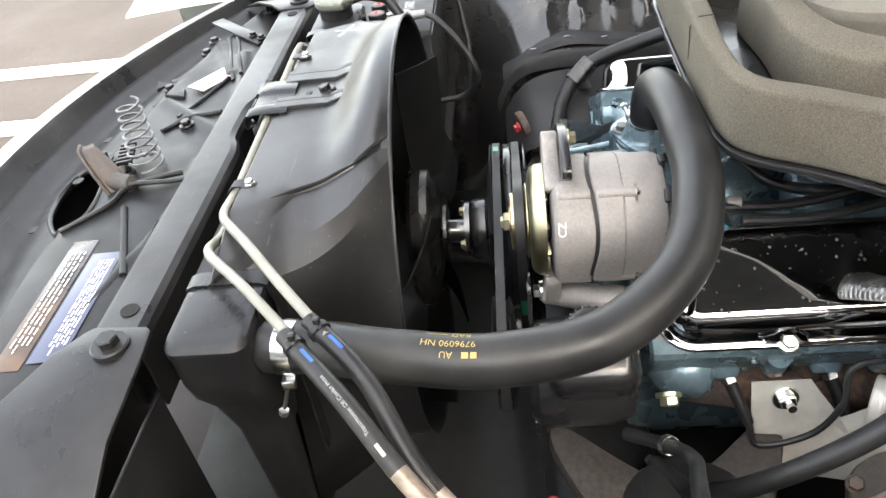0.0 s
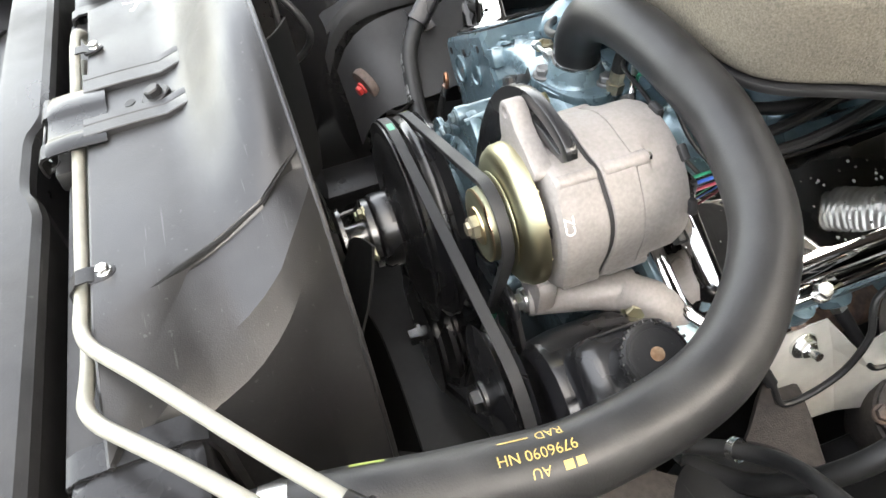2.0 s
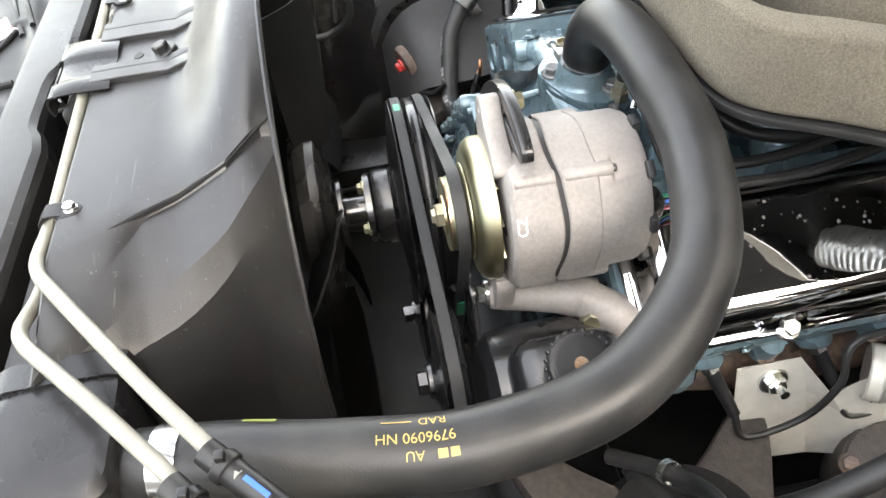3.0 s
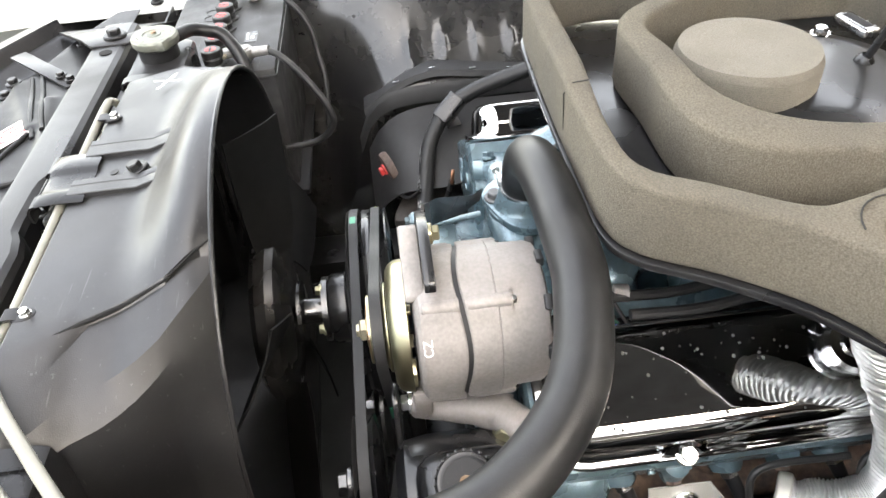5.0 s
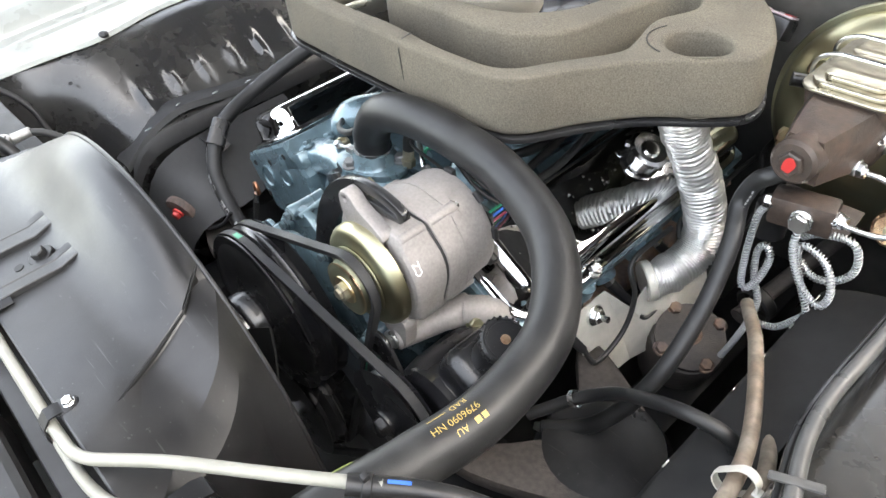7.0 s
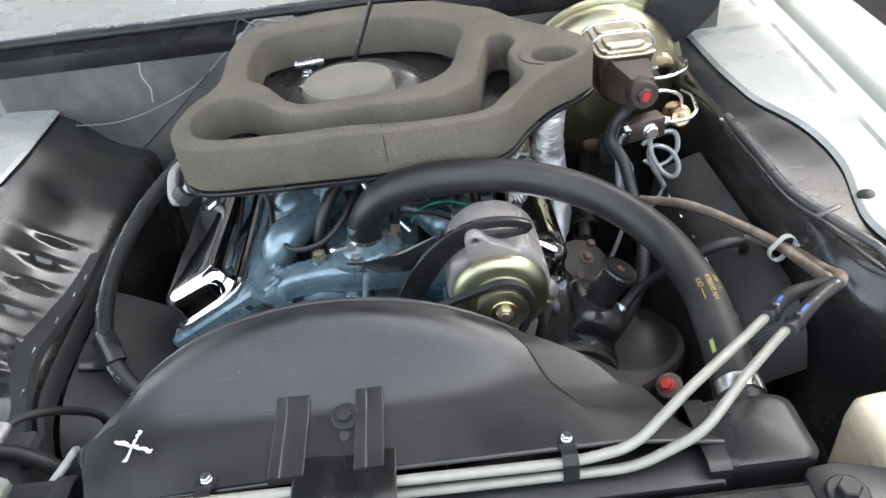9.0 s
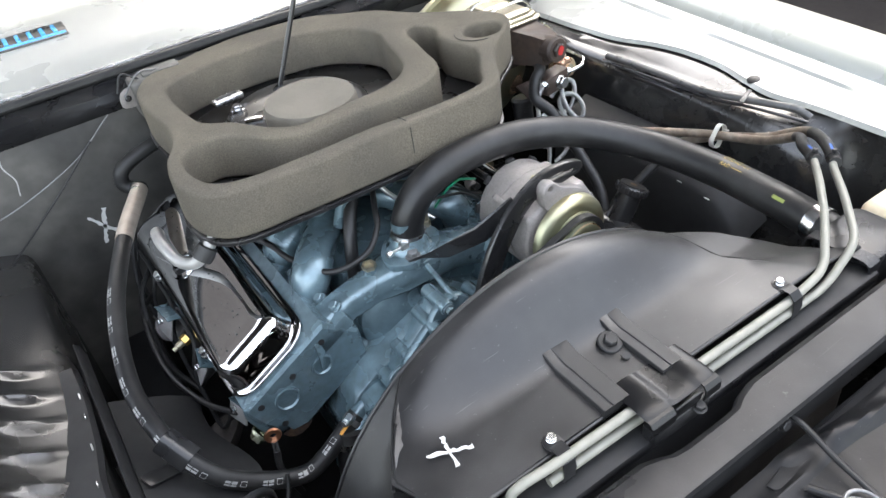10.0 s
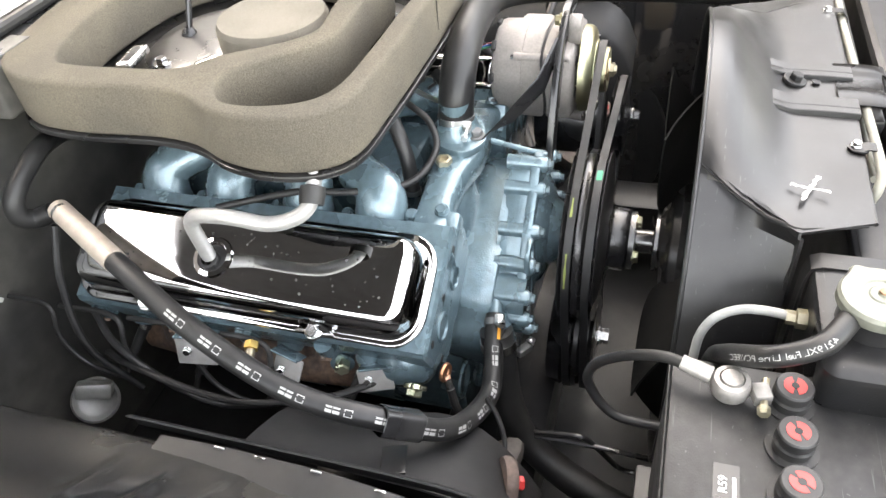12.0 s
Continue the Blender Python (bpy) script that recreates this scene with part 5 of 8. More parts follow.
bolt(lower, (-0.122, 0.162, 0.537), (1, -0.4, 0.2), 0.006, ZINC, 1.1)

# ---- engine ----
EX = 0.041
engine = thing("engine", (EX, 0.45, 0.3), "V8 engine painted metallic blue with chrome valve covers", "engine")
part("block", box((EX, 0.56, 0.50), (0.36, 0.58, 0.36), bevel=0.02), BLUE, engine)
part("oil_pan", box((EX, 0.5, 0.30), (0.26, 0.5, 0.12), bevel=0.03), BLUE, engine)


def cover_frame(side):
    """Local axes of a valve cover: across, along, out of the head."""
    u = Vector((0.874 * side, 0, -0.487))
    n = Vector((0.487 * side, 0, 0.874))
    m = Matrix((u, Vector((0, 1, 0)), n)).transposed().to_4x4()
    m.translation = Vector((EX + side * 0.272, 0.555, 0.729))
    return m


for side in (-1, 1):
    m = cover_frame(side)
    # head: casting below the cover, with a machined front face, pads and pockets
    head = bmesh.new()
    secs = []
    for y in (-0.292, -0.288, 0.262, 0.268):
        k = 0.006 if y in (-0.292, 0.268) else 0.0
        secs.append([m @ Vector((x, y, z)) for x, z in ((-0.10 + k, -0.002 - k), (0.080 - k, -0.002 - k), (0.085 - k, -0.010), (0.088 - k, -0.05), (0.086 - k, -0.075), (0.07, -0.09), (0.072, -0.11), (0.05, -0.13 + k), (-0.10, -0.125 + k), (-0.125 + k, -0.07))])
    loft(secs, head, caps=True)
    hd = part("cylinder_head", head, BLUE, engine, sharp=0.4)
    for x, z, r, dep in ((0.030, -0.052, 0.019, 0.004), (-0.045, -0.06, 0.016, 0.004)):
        core = bmesh.new()
        lathe([(r + 0.003, 0.0), (r + 0.003, 0.0035), (r, 0.004), (r - 0.002, 0.001), (0, 0.0005)], m @ Vector((x, -0.2915, z)), (0, -1, 0), 28, core)
        part("core_plug", core, BLUE, hd, "round pressed core plug")
    for x, z in ((0.062, -0.022), (-0.005, -0.028), (-0.075, -0.025), (0.068, -0.085)):
        part("threaded_hole", lathe([(0.0055, 0), (0.0055, 0.001), (0, 0.001)], m @ Vector((x, -0.2921, z)), (0, -1, 0), 14), BELT_AND_SHADE, hd, "dark threaded hole")
    part("boss", lathe([(0.046, -0.03), (0.045, -0.008), (0.040, 0.004), (0.032, 0.012), (0.024, 0.016), (0.0, 0.018)], m @ Vector((0.096, -0.245, -0.088)), m.to_3x3() @ Vector((1, -0.25, 0.1)), 28), BLUE, hd)
    bolt(engine, m @ Vector((0.114, -0.262, -0.088)), m.to_3x3() @ Vector((1, 0.0, -0.1)), 0.0125, NUT_GREEN, 1.35, "stud_nut", "greenish zinc stud nut")
    # ports and plug bosses down the side of the head
    for k in range(4):
        y = -0.19 + k * 0.125
        pl = bmesh.new()
        lathe([(0.022, -0.03), (0.02, 0.014), (0.017, 0.02), (0.0, 0.02)], m @ Vector((0.075, y, -0.072)), m.to_3x3() @ Vector((0.9, 0, -0.3)), 20, pl)
        part("plug_boss", pl, BLUE, hd)
        part("pad", lathe([(0.0, 0.0), (0.014, 0.0), (0.014, 0.03), (0.0, 0.032)], m @ Vector((0.084, y + 0.055, -0.03)), m.to_3x3() @ Vector((0.2, 0, -1)), 16), BLUE, hd)
        bolt(engine, m @ Vector((0.094, y + 0.055, -0.052)), m.to_3x3() @ Vector((1, 0, -0.2)), 0.009, RUSTY_BOLT, 1.2)
    # exhaust manifold
    em = bmesh.new()
    sweep(smooth_line([m @ Vector((0.075, -0.24, -0.155)), m @ Vector((0.095, -0.1, -0.165)), m @ Vector((0.095, 0.1, -0.17)), m @ Vector((0.085, 0.24, -0.19))], 8), 0.032, 16, em)
    for k in range(4):
        part("exhaust_port", sweep([m @ Vector((0.055, -0.19 + k * 0.125, -0.12)), m @ Vector((0.09, -0.18 + k * 0.12, -0.16))], 0.022, 14), RUSTY_BOLT, engine, "brown cast-iron exhaust port")
    part("exhaust_manifold", em, RUSTY_BOLT, engine, "brown cast-iron exhaust manifold")
    # chrome cover
    rings = []
    for w, l, r, h in ((0.0795, 0.262, 0.045, 0.0), (0.0805, 0.263, 0.046, 0.002), (0.0805, 0.263, 0.046, 0.005), (0.078, 0.2605, 0.044, 0.0068), (0.073, 0.2555, 0.04, 0.0066), (0.0705, 0.253, 0.038, 0.0075), (0.0685, 0.251, 0.036, 0.011), (0.066, 0.2485, 0.034, 0.024), (0.0645, 0.247, 0.032, 0.036), (0.0625, 0.2445, 0.03, 0.043), (0.0585, 0.240, 0.025, 0.049), (0.054, 0.235, 0.022, 0.0525), (0.048, 0.229, 0.018, 0.0545), (0.038, 0.218, 0.014, 0.0552), (0.015, 0.19, 0.008, 0.0555)):
        rings.append([m @ Vector((x, y - (0.021 if y < 0 else 0.0), h)) for x, y in rounded(w, l, r)])
    vc = part("valve_cover", loft(rings, caps=True), CHROME, engine, "polished chrome valve cover", sharp=1.2)
    # pressed ears and their bolts, raised pressing on top
    for y in (-0.135, 0.13):
        ear = bmesh.new()
        er = []
        for k in range(7):
            t = k / 6
            w = 0.024 * (1 - t ** 1.5) + 0.006
            er.append([m @ Vector((0.079 - 0.014 * t, y + s * w, 0.007 + 0.022 * t ** 2 + 0.004 * (1 - s * s))) for s in (-1, -0.6, -0.2, 0.2, 0.6, 1)])
        loft(er, ear, closed_ring=False)
        part("bolt_ear", thicken(ear, 0.002), CHROME, vc, "chrome pressed ear", sharp=1.2)
        bolt(vc, m @ Vector((0.0755, y, 0.010)), m.to_3x3() @ Vector((0.1, 0, 1)), 0.0095, ZINC, 1.35)

# letters cast in the head
mL = cover_frame(1)
for ch, y, z, sz in (("L", -0.165, -0.078, 0.022), ("N", -0.125, -0.03, 0.013), ("D", -0.165, -0.03, 0.013)):
    r3 = Matrix((Vector((0, 1, 0)), mL.to_3x3() @ Vector((0, 0, 1)), mL.to_3x3() @ Vector((1, 0, 0)))).transposed().to_4x4()
    r3.translation = mL @ Vector((0.0885 if z > -0.05 else 0.086, y, z))
    letters(ch, r3, sz, BLUE, engine, "cast_letter", 0.0015)

# oil filler cap on the driver cover, breather hole ring on the other
ml = cover_frame(1)
fill = part("oil_filler_cap", lathe([(0.027, 0.0), (0.027, 0.012), (0.031, 0.013), (0.031, 0.020), (0.026, 0.023), (0.015, 0.021), (0.0125, 0.024), (0.006, 0.0245), (0, 0.024)], ml @ Vector((-0.006, 0.04, 0.054)), ml.to_3x3() @ Vector((0, 0, 1)), 40), CHROME_DULL, engine, "dull chrome twist oil filler cap")
for k in range(2):
    a = 0.6 + math.pi * k
    part("cap_lug", box(ml @ Vector((-0.006 + 0.031 * math.cos(a), 0.04 + 0.031 * math.sin(a), 0.068)), (0.012, 0.012, 0.006), (0, 29, 35), 0.002), CHROME_DULL, fill)
mr = cover_frame(-1)
part("grommet_ring", lathe([(0.026, 0.0), (0.030, 0.0005), (0.028, 0.004), (0.022, 0.005), (0.0205, 0.001)], mr @ Vector((0.006, 0.017, 0.0545)), mr.to_3x3() @ Vector((0, 0, 1)), 36), CHROME, engine, "chrome ring round the breather hole")

# intake manifold: valley, eight runners, carburettor pad
part("intake_manifold", box((EX, 0.60, 0.70), (0.20, 0.46, 0.12), bevel=0.02), BLUE, engine)
for side in (-1, 1):
    for k, (y, yc) in enumerate(((0.385, 0.47), (0.50, 0.53), (0.63, 0.60), (0.745, 0.66))):
        rn = sweep(smooth_line([(EX + side * 0.165, y, 0.735), (EX + side * 0.14, y, 0.785), (EX + side * 0.10, (y + yc) / 2, 0.822 - (0.03, 0.03, 0.03, 0.018)[k]), (EX + side * 0.045, yc, 0.835 - (0.03, 0.03, 0.03, 0.018)[k])], 6), lambda u: 0.034 - 0.006 * u, 14)
        bmesh.ops.scale(rn, vec=(1, 1.2, 1), verts=rn.verts, space=Matrix.Translation((0, -y, 0)))
        part("runner", rn, BLUE, engine)
        part("flange_pad", box((EX + side * 0.168, y, 0.742), (0.05, 0.075, 0.02), (0, side * 29, 0), 0.005), BLUE, engine)
        bolt(engine, (EX + side * 0.162, y + 0.048, 0.757), (side * 0.487, 0, 0.874), 0.0078, BLUE, 1.3)
    bolt(engine, (EX + side * 0.155, 0.335, 0.762), (side * 0.487, 0, 0.874), 0.0085, BLUE, 1.3)
    part("head_lip", box((EX + side * 0.182, 0.555, 0.755), (0.02, 0.53, 0.014), (0, side * 29, 0), 0.003), BLUE, engine)
part("carburettor_pad", box((EX, 0.56, 0.845), (0.15, 0.20, 0.05), bevel=0.012), BLUE, engine)
part("carburettor", box((EX, 0.57, 0.885), (0.16, 0.19, 0.05), bevel=0.012), CARB, engine, "dull zinc carburettor body")
for x, y in ((-0.075, 0.47), (0.065, 0.465), (-0.06, 0.42)):
    part("carb_boss", lathe([(0.011, 0.0), (0.011, 0.05), (0.008, 0.055), (0, 0.055)], (EX + x, y, 0.82), (0.2, -0.3, 1), 16), BLUE, engine)
    bolt(engine, (EX + x + 0.012, y - 0.018, 0.875), (0.2, -0.3, 1), 0.007, BLUE, 1.2)

# coolant crossover with the thermostat neck
xo = bmesh.new()
secs = []
for x, z, wy, hz, yy in ((-0.165, 0.715, 0.046, 0.042, 0.302), (-0.13, 0.735, 0.031, 0.030, 0.305), (-0.08, 0.754, 0.026, 0.026, 0.306), (-0.03, 0.762, 0.029, 0.027, 0.306), (0.02, 0.768, 0.040, 0.031, 0.304), (0.075, 0.768, 0.042, 0.031, 0.304), (0.12, 0.758, 0.034, 0.030, 0.306), (0.17, 0.742, 0.034, 0.032, 0.306), (0.215, 0.72, 0.045, 0.042, 0.303)):
    ring = []
    for k in range(16):
        a = 2 * math.pi * k / 16
        ca, sa = math.cos(a), math.sin(a)
        ring.append((x, yy + wy * math.copysign(abs(ca) ** 0.6, ca), z + hz * math.copysign(abs(sa) ** 0.6, sa)))
    secs.append(ring)
part("coolant_crossover", loft(secs, xo, caps=True), BLUE, engine, sharp=0.8)
for side in (-1, 1):
    part("crossover_foot", box((EX + side * 0.17, 0.288, 0.74), (0.075, 0.05, 0.03), (0, side * 29, 0), 0.006), BLUE, engine)
    bolt(engine, (EX + side * 0.148, 0.29, 0.772), (side * 0.487, 0, 0.874), 0.0085, BLUE, 1.3)
neck = part("thermostat_housing", lathe([(0.0, 0.0), (0.044, 0.0), (0.044, 0.004), (0.042, 0.006), (0.044, 0.008), (0.044, 0.014), (0.038, 0.018), (0.034, 0.024), (0.031, 0.034), (0.0262, 0.042), (0.0248, 0.05), (0.0248, 0.07)], (0.051, 0.309, 0.786), (0.02, 0, 1), 36), BLUE, engine)
part("neck_flange", plate(closed([(-0.005, 0.285), (0.02, 0.262), (0.045, 0.262), (0.095, 0.285), (0.11, 0.32), (0.085, 0.345), (0.04, 0.352), (0.005, 0.325)], 4), 0.792, 0.804, bevel=0.002), BLUE, neck)
bolt(engine, (0.038, 0.275, 0.805), (0, 0, 1), 0.0095, ZINC_DULL, 1.4)
bolt(engine, (0.088, 0.332, 0.806), (0, 0, 1), 0.009, ZINC_DULL, 1.3)
part("plug_boss", lathe([(0.021, -0.02), (0.021, 0.008), (0.018, 0.012), (0.012, 0.013), (0.011, 0.022), (0.0075, 0.023), (0.0072, 0.012), (0, 0.012)], (-0.028, 0.308, 0.775), (-0.05, 0, 1), 28), BLUE, engine)
part("pipe_plug", lathe([(0.0125, 0.0), (0.0125, 0.008), (0.0085, 0.009), (0.008, 0.003), (0, 0.003)], (-0.028, 0.308, 0.797), (-0.05, 0, 1), 6), BRASS_DULL, engine, "dull brass square-socket plug")
part("sender", lathe([(0.011, 0.0), (0.011, 0.012), (0.0085, 0.013), (0.0085, 0.03), (0, 0.032)], (0.10, 0.335, 0.80), (0.1, 0.1, 1), 6), BRASS_DULL, engine, "brass temperature sender")
part("sender_boot", sweep(smooth_line([(0.103, 0.338, 0.828), (0.106, 0.342, 0.85), (0.118, 0.36, 0.862)], 5), 0.009, 12), RUBBER, engine)

# timing cover and water pump housing
cover_out = closed([(-0.165, 0.55), (-0.155, 0.60), (-0.14, 0.635), (-0.115, 0.655), (-0.085, 0.672), (-0.04, 0.685), (0.0, 0.70), (0.04, 0.71), (0.085, 0.715), (0.12, 0.70), (0.16, 0.68), (0.21, 0.62), (0.225, 0.55), (0.18, 0.42), (0.12, 0.33), (-0.04, 0.33), (-0.10, 0.42)], 4)
my = Matrix(((1, 0, 0, 0), (0, 0, 1, 0), (0, 1, 0, 0), (0, 0, 0, 1)))
part("timing_cover", plate(cover_out, 0.215, 0.30, m=my, bevel=0.006), BLUE, engine, sharp=0.4)
pump_out = closed([(-0.135, 0.575), (-0.125, 0.625), (-0.085, 0.665), (-0.055, 0.705), (-0.01, 0.745), (0.015, 0.775), (0.05, 0.78), (0.08, 0.755), (0.115, 0.70), (0.15, 0.65), (0.17, 0.59), (0.13, 0.54), (0.04, 0.51), (-0.07, 0.53)], 4)
part("pump_flange", plate(pump_out, 0.172, 0.187, m=my, bevel=0.003), BLUE, engine, sharp=0.4)
part("pump_body", lathe([(0.105, 0.225), (0.10, 0.19), (0.092, 0.172), (0.08, 0.163), (0.055, 0.155), (0.04, 0.13), (0.034, 0.10), (0, 0.10)], (0.034, 0, 0.637), (0, 1, 0), 40), BLUE, engine)
part("pump_wall", plate([(EX + (x - EX) * 0.93, 0.65 + (z - 0.65) * 0.93) for x, z in pump_out], 0.183, 0.22, m=my, bevel=0.002), BLUE, engine, sharp=0.4)
for x, z in ((0.026, 0.772), (0.002, 0.742), (-0.045, 0.698), (-0.082, 0.662), (-0.120, 0.632), (-0.131, 0.598), (-0.10, 0.545), (0.10, 0.735), (0.14, 0.665), (0.165, 0.605)):
    part("bolt_boss", lathe([(0.0125, 0.178), (0.0125, 0.166), (0.0115, 0.1635), (0, 0.1635)], (x, 0, z), (0, 1, 0), 18), BLUE, engine)
    part("boss_column", lathe([(0.0115, 0.178), (0.012, 0.224)], (x, 0, z), (0, 1, 0), 16), BLUE, engine)
    bolt(engine, (x, 0.1625, z), (0, -1, 0), 0.007, BLUE_BOLT, 1.35)
eye = plate([(0.0 + 0.026 * math.cos(a), 0.032 * math.sin(a)) for a in [2 * math.pi * k / 28 for k in range(28)]], 0.168, 0.176, [circle(0, 0.004, 0.0135, 20)], bevel=0.002)
bmesh.ops.transform(eye, matrix=my, verts=eye.verts)
bmesh.ops.translate(eye, verts=eye.verts, vec=(-0.072, 0.0, 0.672))
part("lifting_eye", eye, BLUE, engine)
part("inlet_barrel", lathe([(0.036, 0.17), (0.036, 0.20), (0.034, 0.262), (0, 0.262)], (-0.10, 0, 0.615), (0, 1, 0), 28), BLUE, engine)
part("heater_spout", sweep([(-0.10, 0.222, 0.632), (-0.13, 0.213, 0.621), (-0.152, 0.209, 0.611)], 0.0125, 14), BLUE, engine)
part("inlet_spout", sweep([(-0.13, 0.215, 0.60), (-0.168, 0.195, 0.572)], 0.022, 16), BLUE, engine)
for x, z, r in ((-0.16, 0.46, 0.028), (-0.02, 0.56, 0.02)):
    part("block_plug", lathe([(r + 0.004, 0), (r + 0.004, 0.004), (r, 0.005), (r - 0.003, 0.001), (0, 0.0)], (x, 0.268, z), (0, -1, 0), 24), BLUE, engine)
part("valley_front", box((EX, 0.325, 0.66), (0.30, 0.05, 0.12), bevel=0.015), BLUE, engine)
part("front_dome", lathe([(0.0, -0.020), (0.025, -0.019), (0.048, -0.014), (0.062, -0.004), (0.066, 0.006), (0.070, 0.008), (0.070, 0.03)], (-0.012, 0.288, 0.700), (0, 1, -0.12), 44), BLUE, engine, "shallow cast dome under the crossover", sharp=0.5)
part("top_rod", sweep([(0.05, 0.255, 0.79), (0.046, 0.168, 0.775)], 0.0045, 10), BLUE, engine)

# thin vacuum pipes, hoses and wires on the engine

part("steel_pipe", sweep(round_corners([(0.125, 0.345, 0.80), (0.085, 0.37, 0.84), (0.06, 0.385, 0.87), (0.05, 0.40, 0.90)], 0.02), 0.0042, 10), ZINC, engine, "bright steel vacuum pipe")
vac = thing("vacuum_hose", (-0.03, 0.36, 0.78), "thin black vacuum hose looped in front of the carburettor", "hose")
part("tube", sweep(smooth_line([(-0.19, 0.60, 0.80), (-0.136, 0.50, 0.800), (-0.118, 0.42, 0.797), (-0.082, 0.343, 0.797), (-0.025, 0.320, 0.815), (0.012, 0.338, 0.838), (0.03, 0.37, 0.852), (0.05, 0.41, 0.862)], 8), 0.0052, 12), RUBBER, vac)
crank = thing("crankcase_hose", (-0.02, 0.38, 0.72), "black breather hose down into the valley", "hose")
part("tube", sweep(smooth_line([(0.02, 0.42, 0.88), (-0.012, 0.385, 0.845), (-0.03, 0.365, 0.80), (-0.038, 0.36, 0.74)], 8), 0.0115, 16), RUBBER, crank)
part("clamp", lathe([(0.012, -0.004), (0.0132, -0.004), (0.0132, 0.004), (0.012, 0.004)], (-0.0375, 0.36, 0.746), (0.05, 0, 1), 20), STEEL, crank, "steel clamp")
wires = thing("wiring_loom", (0.14, 0.36, 0.80), "thin black and green wires behind the alternator", "wires")
part("green_wire", sweep(smooth_line([(0.13, 0.345, 0.82), (0.15, 0.335, 0.85), (0.175, 0.34, 0.855), (0.20, 0.36, 0.84), (0.235, 0.37, 0.82)], 7), 0.0022, 8), GREEN_WIRE, wires, "green wire")
for dz, dy in ((0.0, 0.0), (0.008, 0.02), (-0.006, 0.03)):
    part("black_wire", sweep(smooth_line([(0.108, 0.34 + dy, 0.845 + dz), (0.135, 0.325 + dy, 0.85 + dz), (0.18, 0.33 + dy, 0.835 + dz), (0.22, 0.34 + dy, 0.80), (0.26, 0.36 + dy, 0.77)], 7), 0.0025, 8), RUBBER, wires, "black wire")
for x, y in ((0.24, 0.37), (0.27, 0.385)):
    part("black_wire", sweep(smooth_line([(x, y, 0.80), (x + 0.0, y + 0.1, 0.80), (x - 0.02, y + 0.25, 0.82), (x - 0.04, y + 0.42, 0.85)], 7), 0.0065, 10), RUBBER, wires, "taped wiring loom")
sleeve = thing("vacuum_tube", (0.22, 0.5, 0.8), "black rubber tube along the driver valve cover", "hose")
part("tube", sweep(smooth_line([(0.16, 0.40, 0.825), (0.20, 0.45, 0.80), (0.225, 0.55, 0.80), (0.235, 0.68, 0.82), (0.24, 0.78, 0.84)], 8), 0.0075, 12), RUBBER, sleeve)
part("end_cap", lathe([(0.006, -0.01), (0.010, -0.008), (0.010, 0.008), (0.006, 0.01)], (0.235, 0.385, 0.80), (0.2, 1, 0), 16), CAST_ALU, sleeve)

# spark plugs with leads
for side in (-1, 1):
    m = cover_frame(side)
    for k in range(4):
        y = -0.19 + k * 0.125
        pl = thing("spark_plug_lead", m @ Vector((0.1, y, -0.1)), "black spark plug boot and lead", "plug lead", "spark plug leads")
        base = m @ Vector((0.083, y, -0.078))
        d = (m.to_3x3() @ Vector((0.9, 0.35, -0.35))).normalized()
        part("metal_shell", lathe([(0.0105, 0), (0.0105, 0.008), (0.0075, 0.009), (0.0075, 0.016)], base + d * 0.012, d, 6), ZINC, pl, "zinc plug hexagon")
        part("boot", sweep([base + d * 0.02, base + d * 0.05, base + d * 0.078], lambda u: 0.0088 - 0.002 * u, 14), RUBBER, pl)
        e = base + d * 0.078
        part("lead", sweep(smooth_line([e, e + d * 0.03, e + Vector((side * 0.02, 0.07, 0.0)), e + Vector((side * 0.015, 0.10, 0.05)), m @ Vector((0.10, y + 0.14, -0.02)), m @ Vector((0.098, y + 0.24, -0.018))], 7), 0.0042, 10), RUBBER, pl)

# heat shields beside the driver head
shield = thing("heat_shield", (0.385, 0.5, 0.5), "folded bare steel heat shield beside the exhaust", "heat shield")
sp = grid_sheet([[(0.37, 0.395, 0.615), (0.378, 0.40, 0.56), (0.40, 0.42, 0.46)], [(0.372, 0.43, 0.618), (0.381, 0.44, 0.56), (0.405, 0.46, 0.46)], [(0.374, 0.465, 0.62), (0.384, 0.48, 0.57), (0.408, 0.50, 0.46)], [(0.40, 0.50, 0.575), (0.41, 0.52, 0.54), (0.425, 0.54, 0.47)], [(0.40, 0.56, 0.61), (0.425, 0.57, 0.56), (0.435, 0.58, 0.47)], [(0.40, 0.66, 0.62), (0.425, 0.67, 0.57), (0.44, 0.68, 0.47)]], 0.002)
part("sheet", sp, ALU_SHIELD, shield, sharp=0.2)
bolt(shield, (0.378, 0.438, 0.592), (1, 0, 0.25), 0.0115, ZINC, 1.5)
part("stud", sweep([(0.386, 0.438, 0.594), (0.402, 0.438, 0.598)], 0.0055, 10), ZINC, shield)

# dipstick bracket on the passenger head
dip = thing("dipstick_tube", (-0.275, 0.25, 0.58), "coppery terminal eye on the head front", "terminal")
part("eye", lathe([(0.006, -0.003), (0.013, -0.003), (0.0145, 0), (0.013, 0.003), (0.006, 0.003)], (-0.276, 0.249, 0.627), (-0.2, -1, 0.1), 20), COPPER, dip)
part("sleeve", sweep([(-0.277, 0.247, 0.617), (-0.280, 0.243, 0.595)], 0.0055, 10), ZINC, dip)
part("cable", sweep(smooth_line([(-0.280, 0.243, 0.598), (-0.285, 0.235, 0.56), (-0.27, 0.22, 0.50)], 5), 0.006, 10), RUBBER, dip)

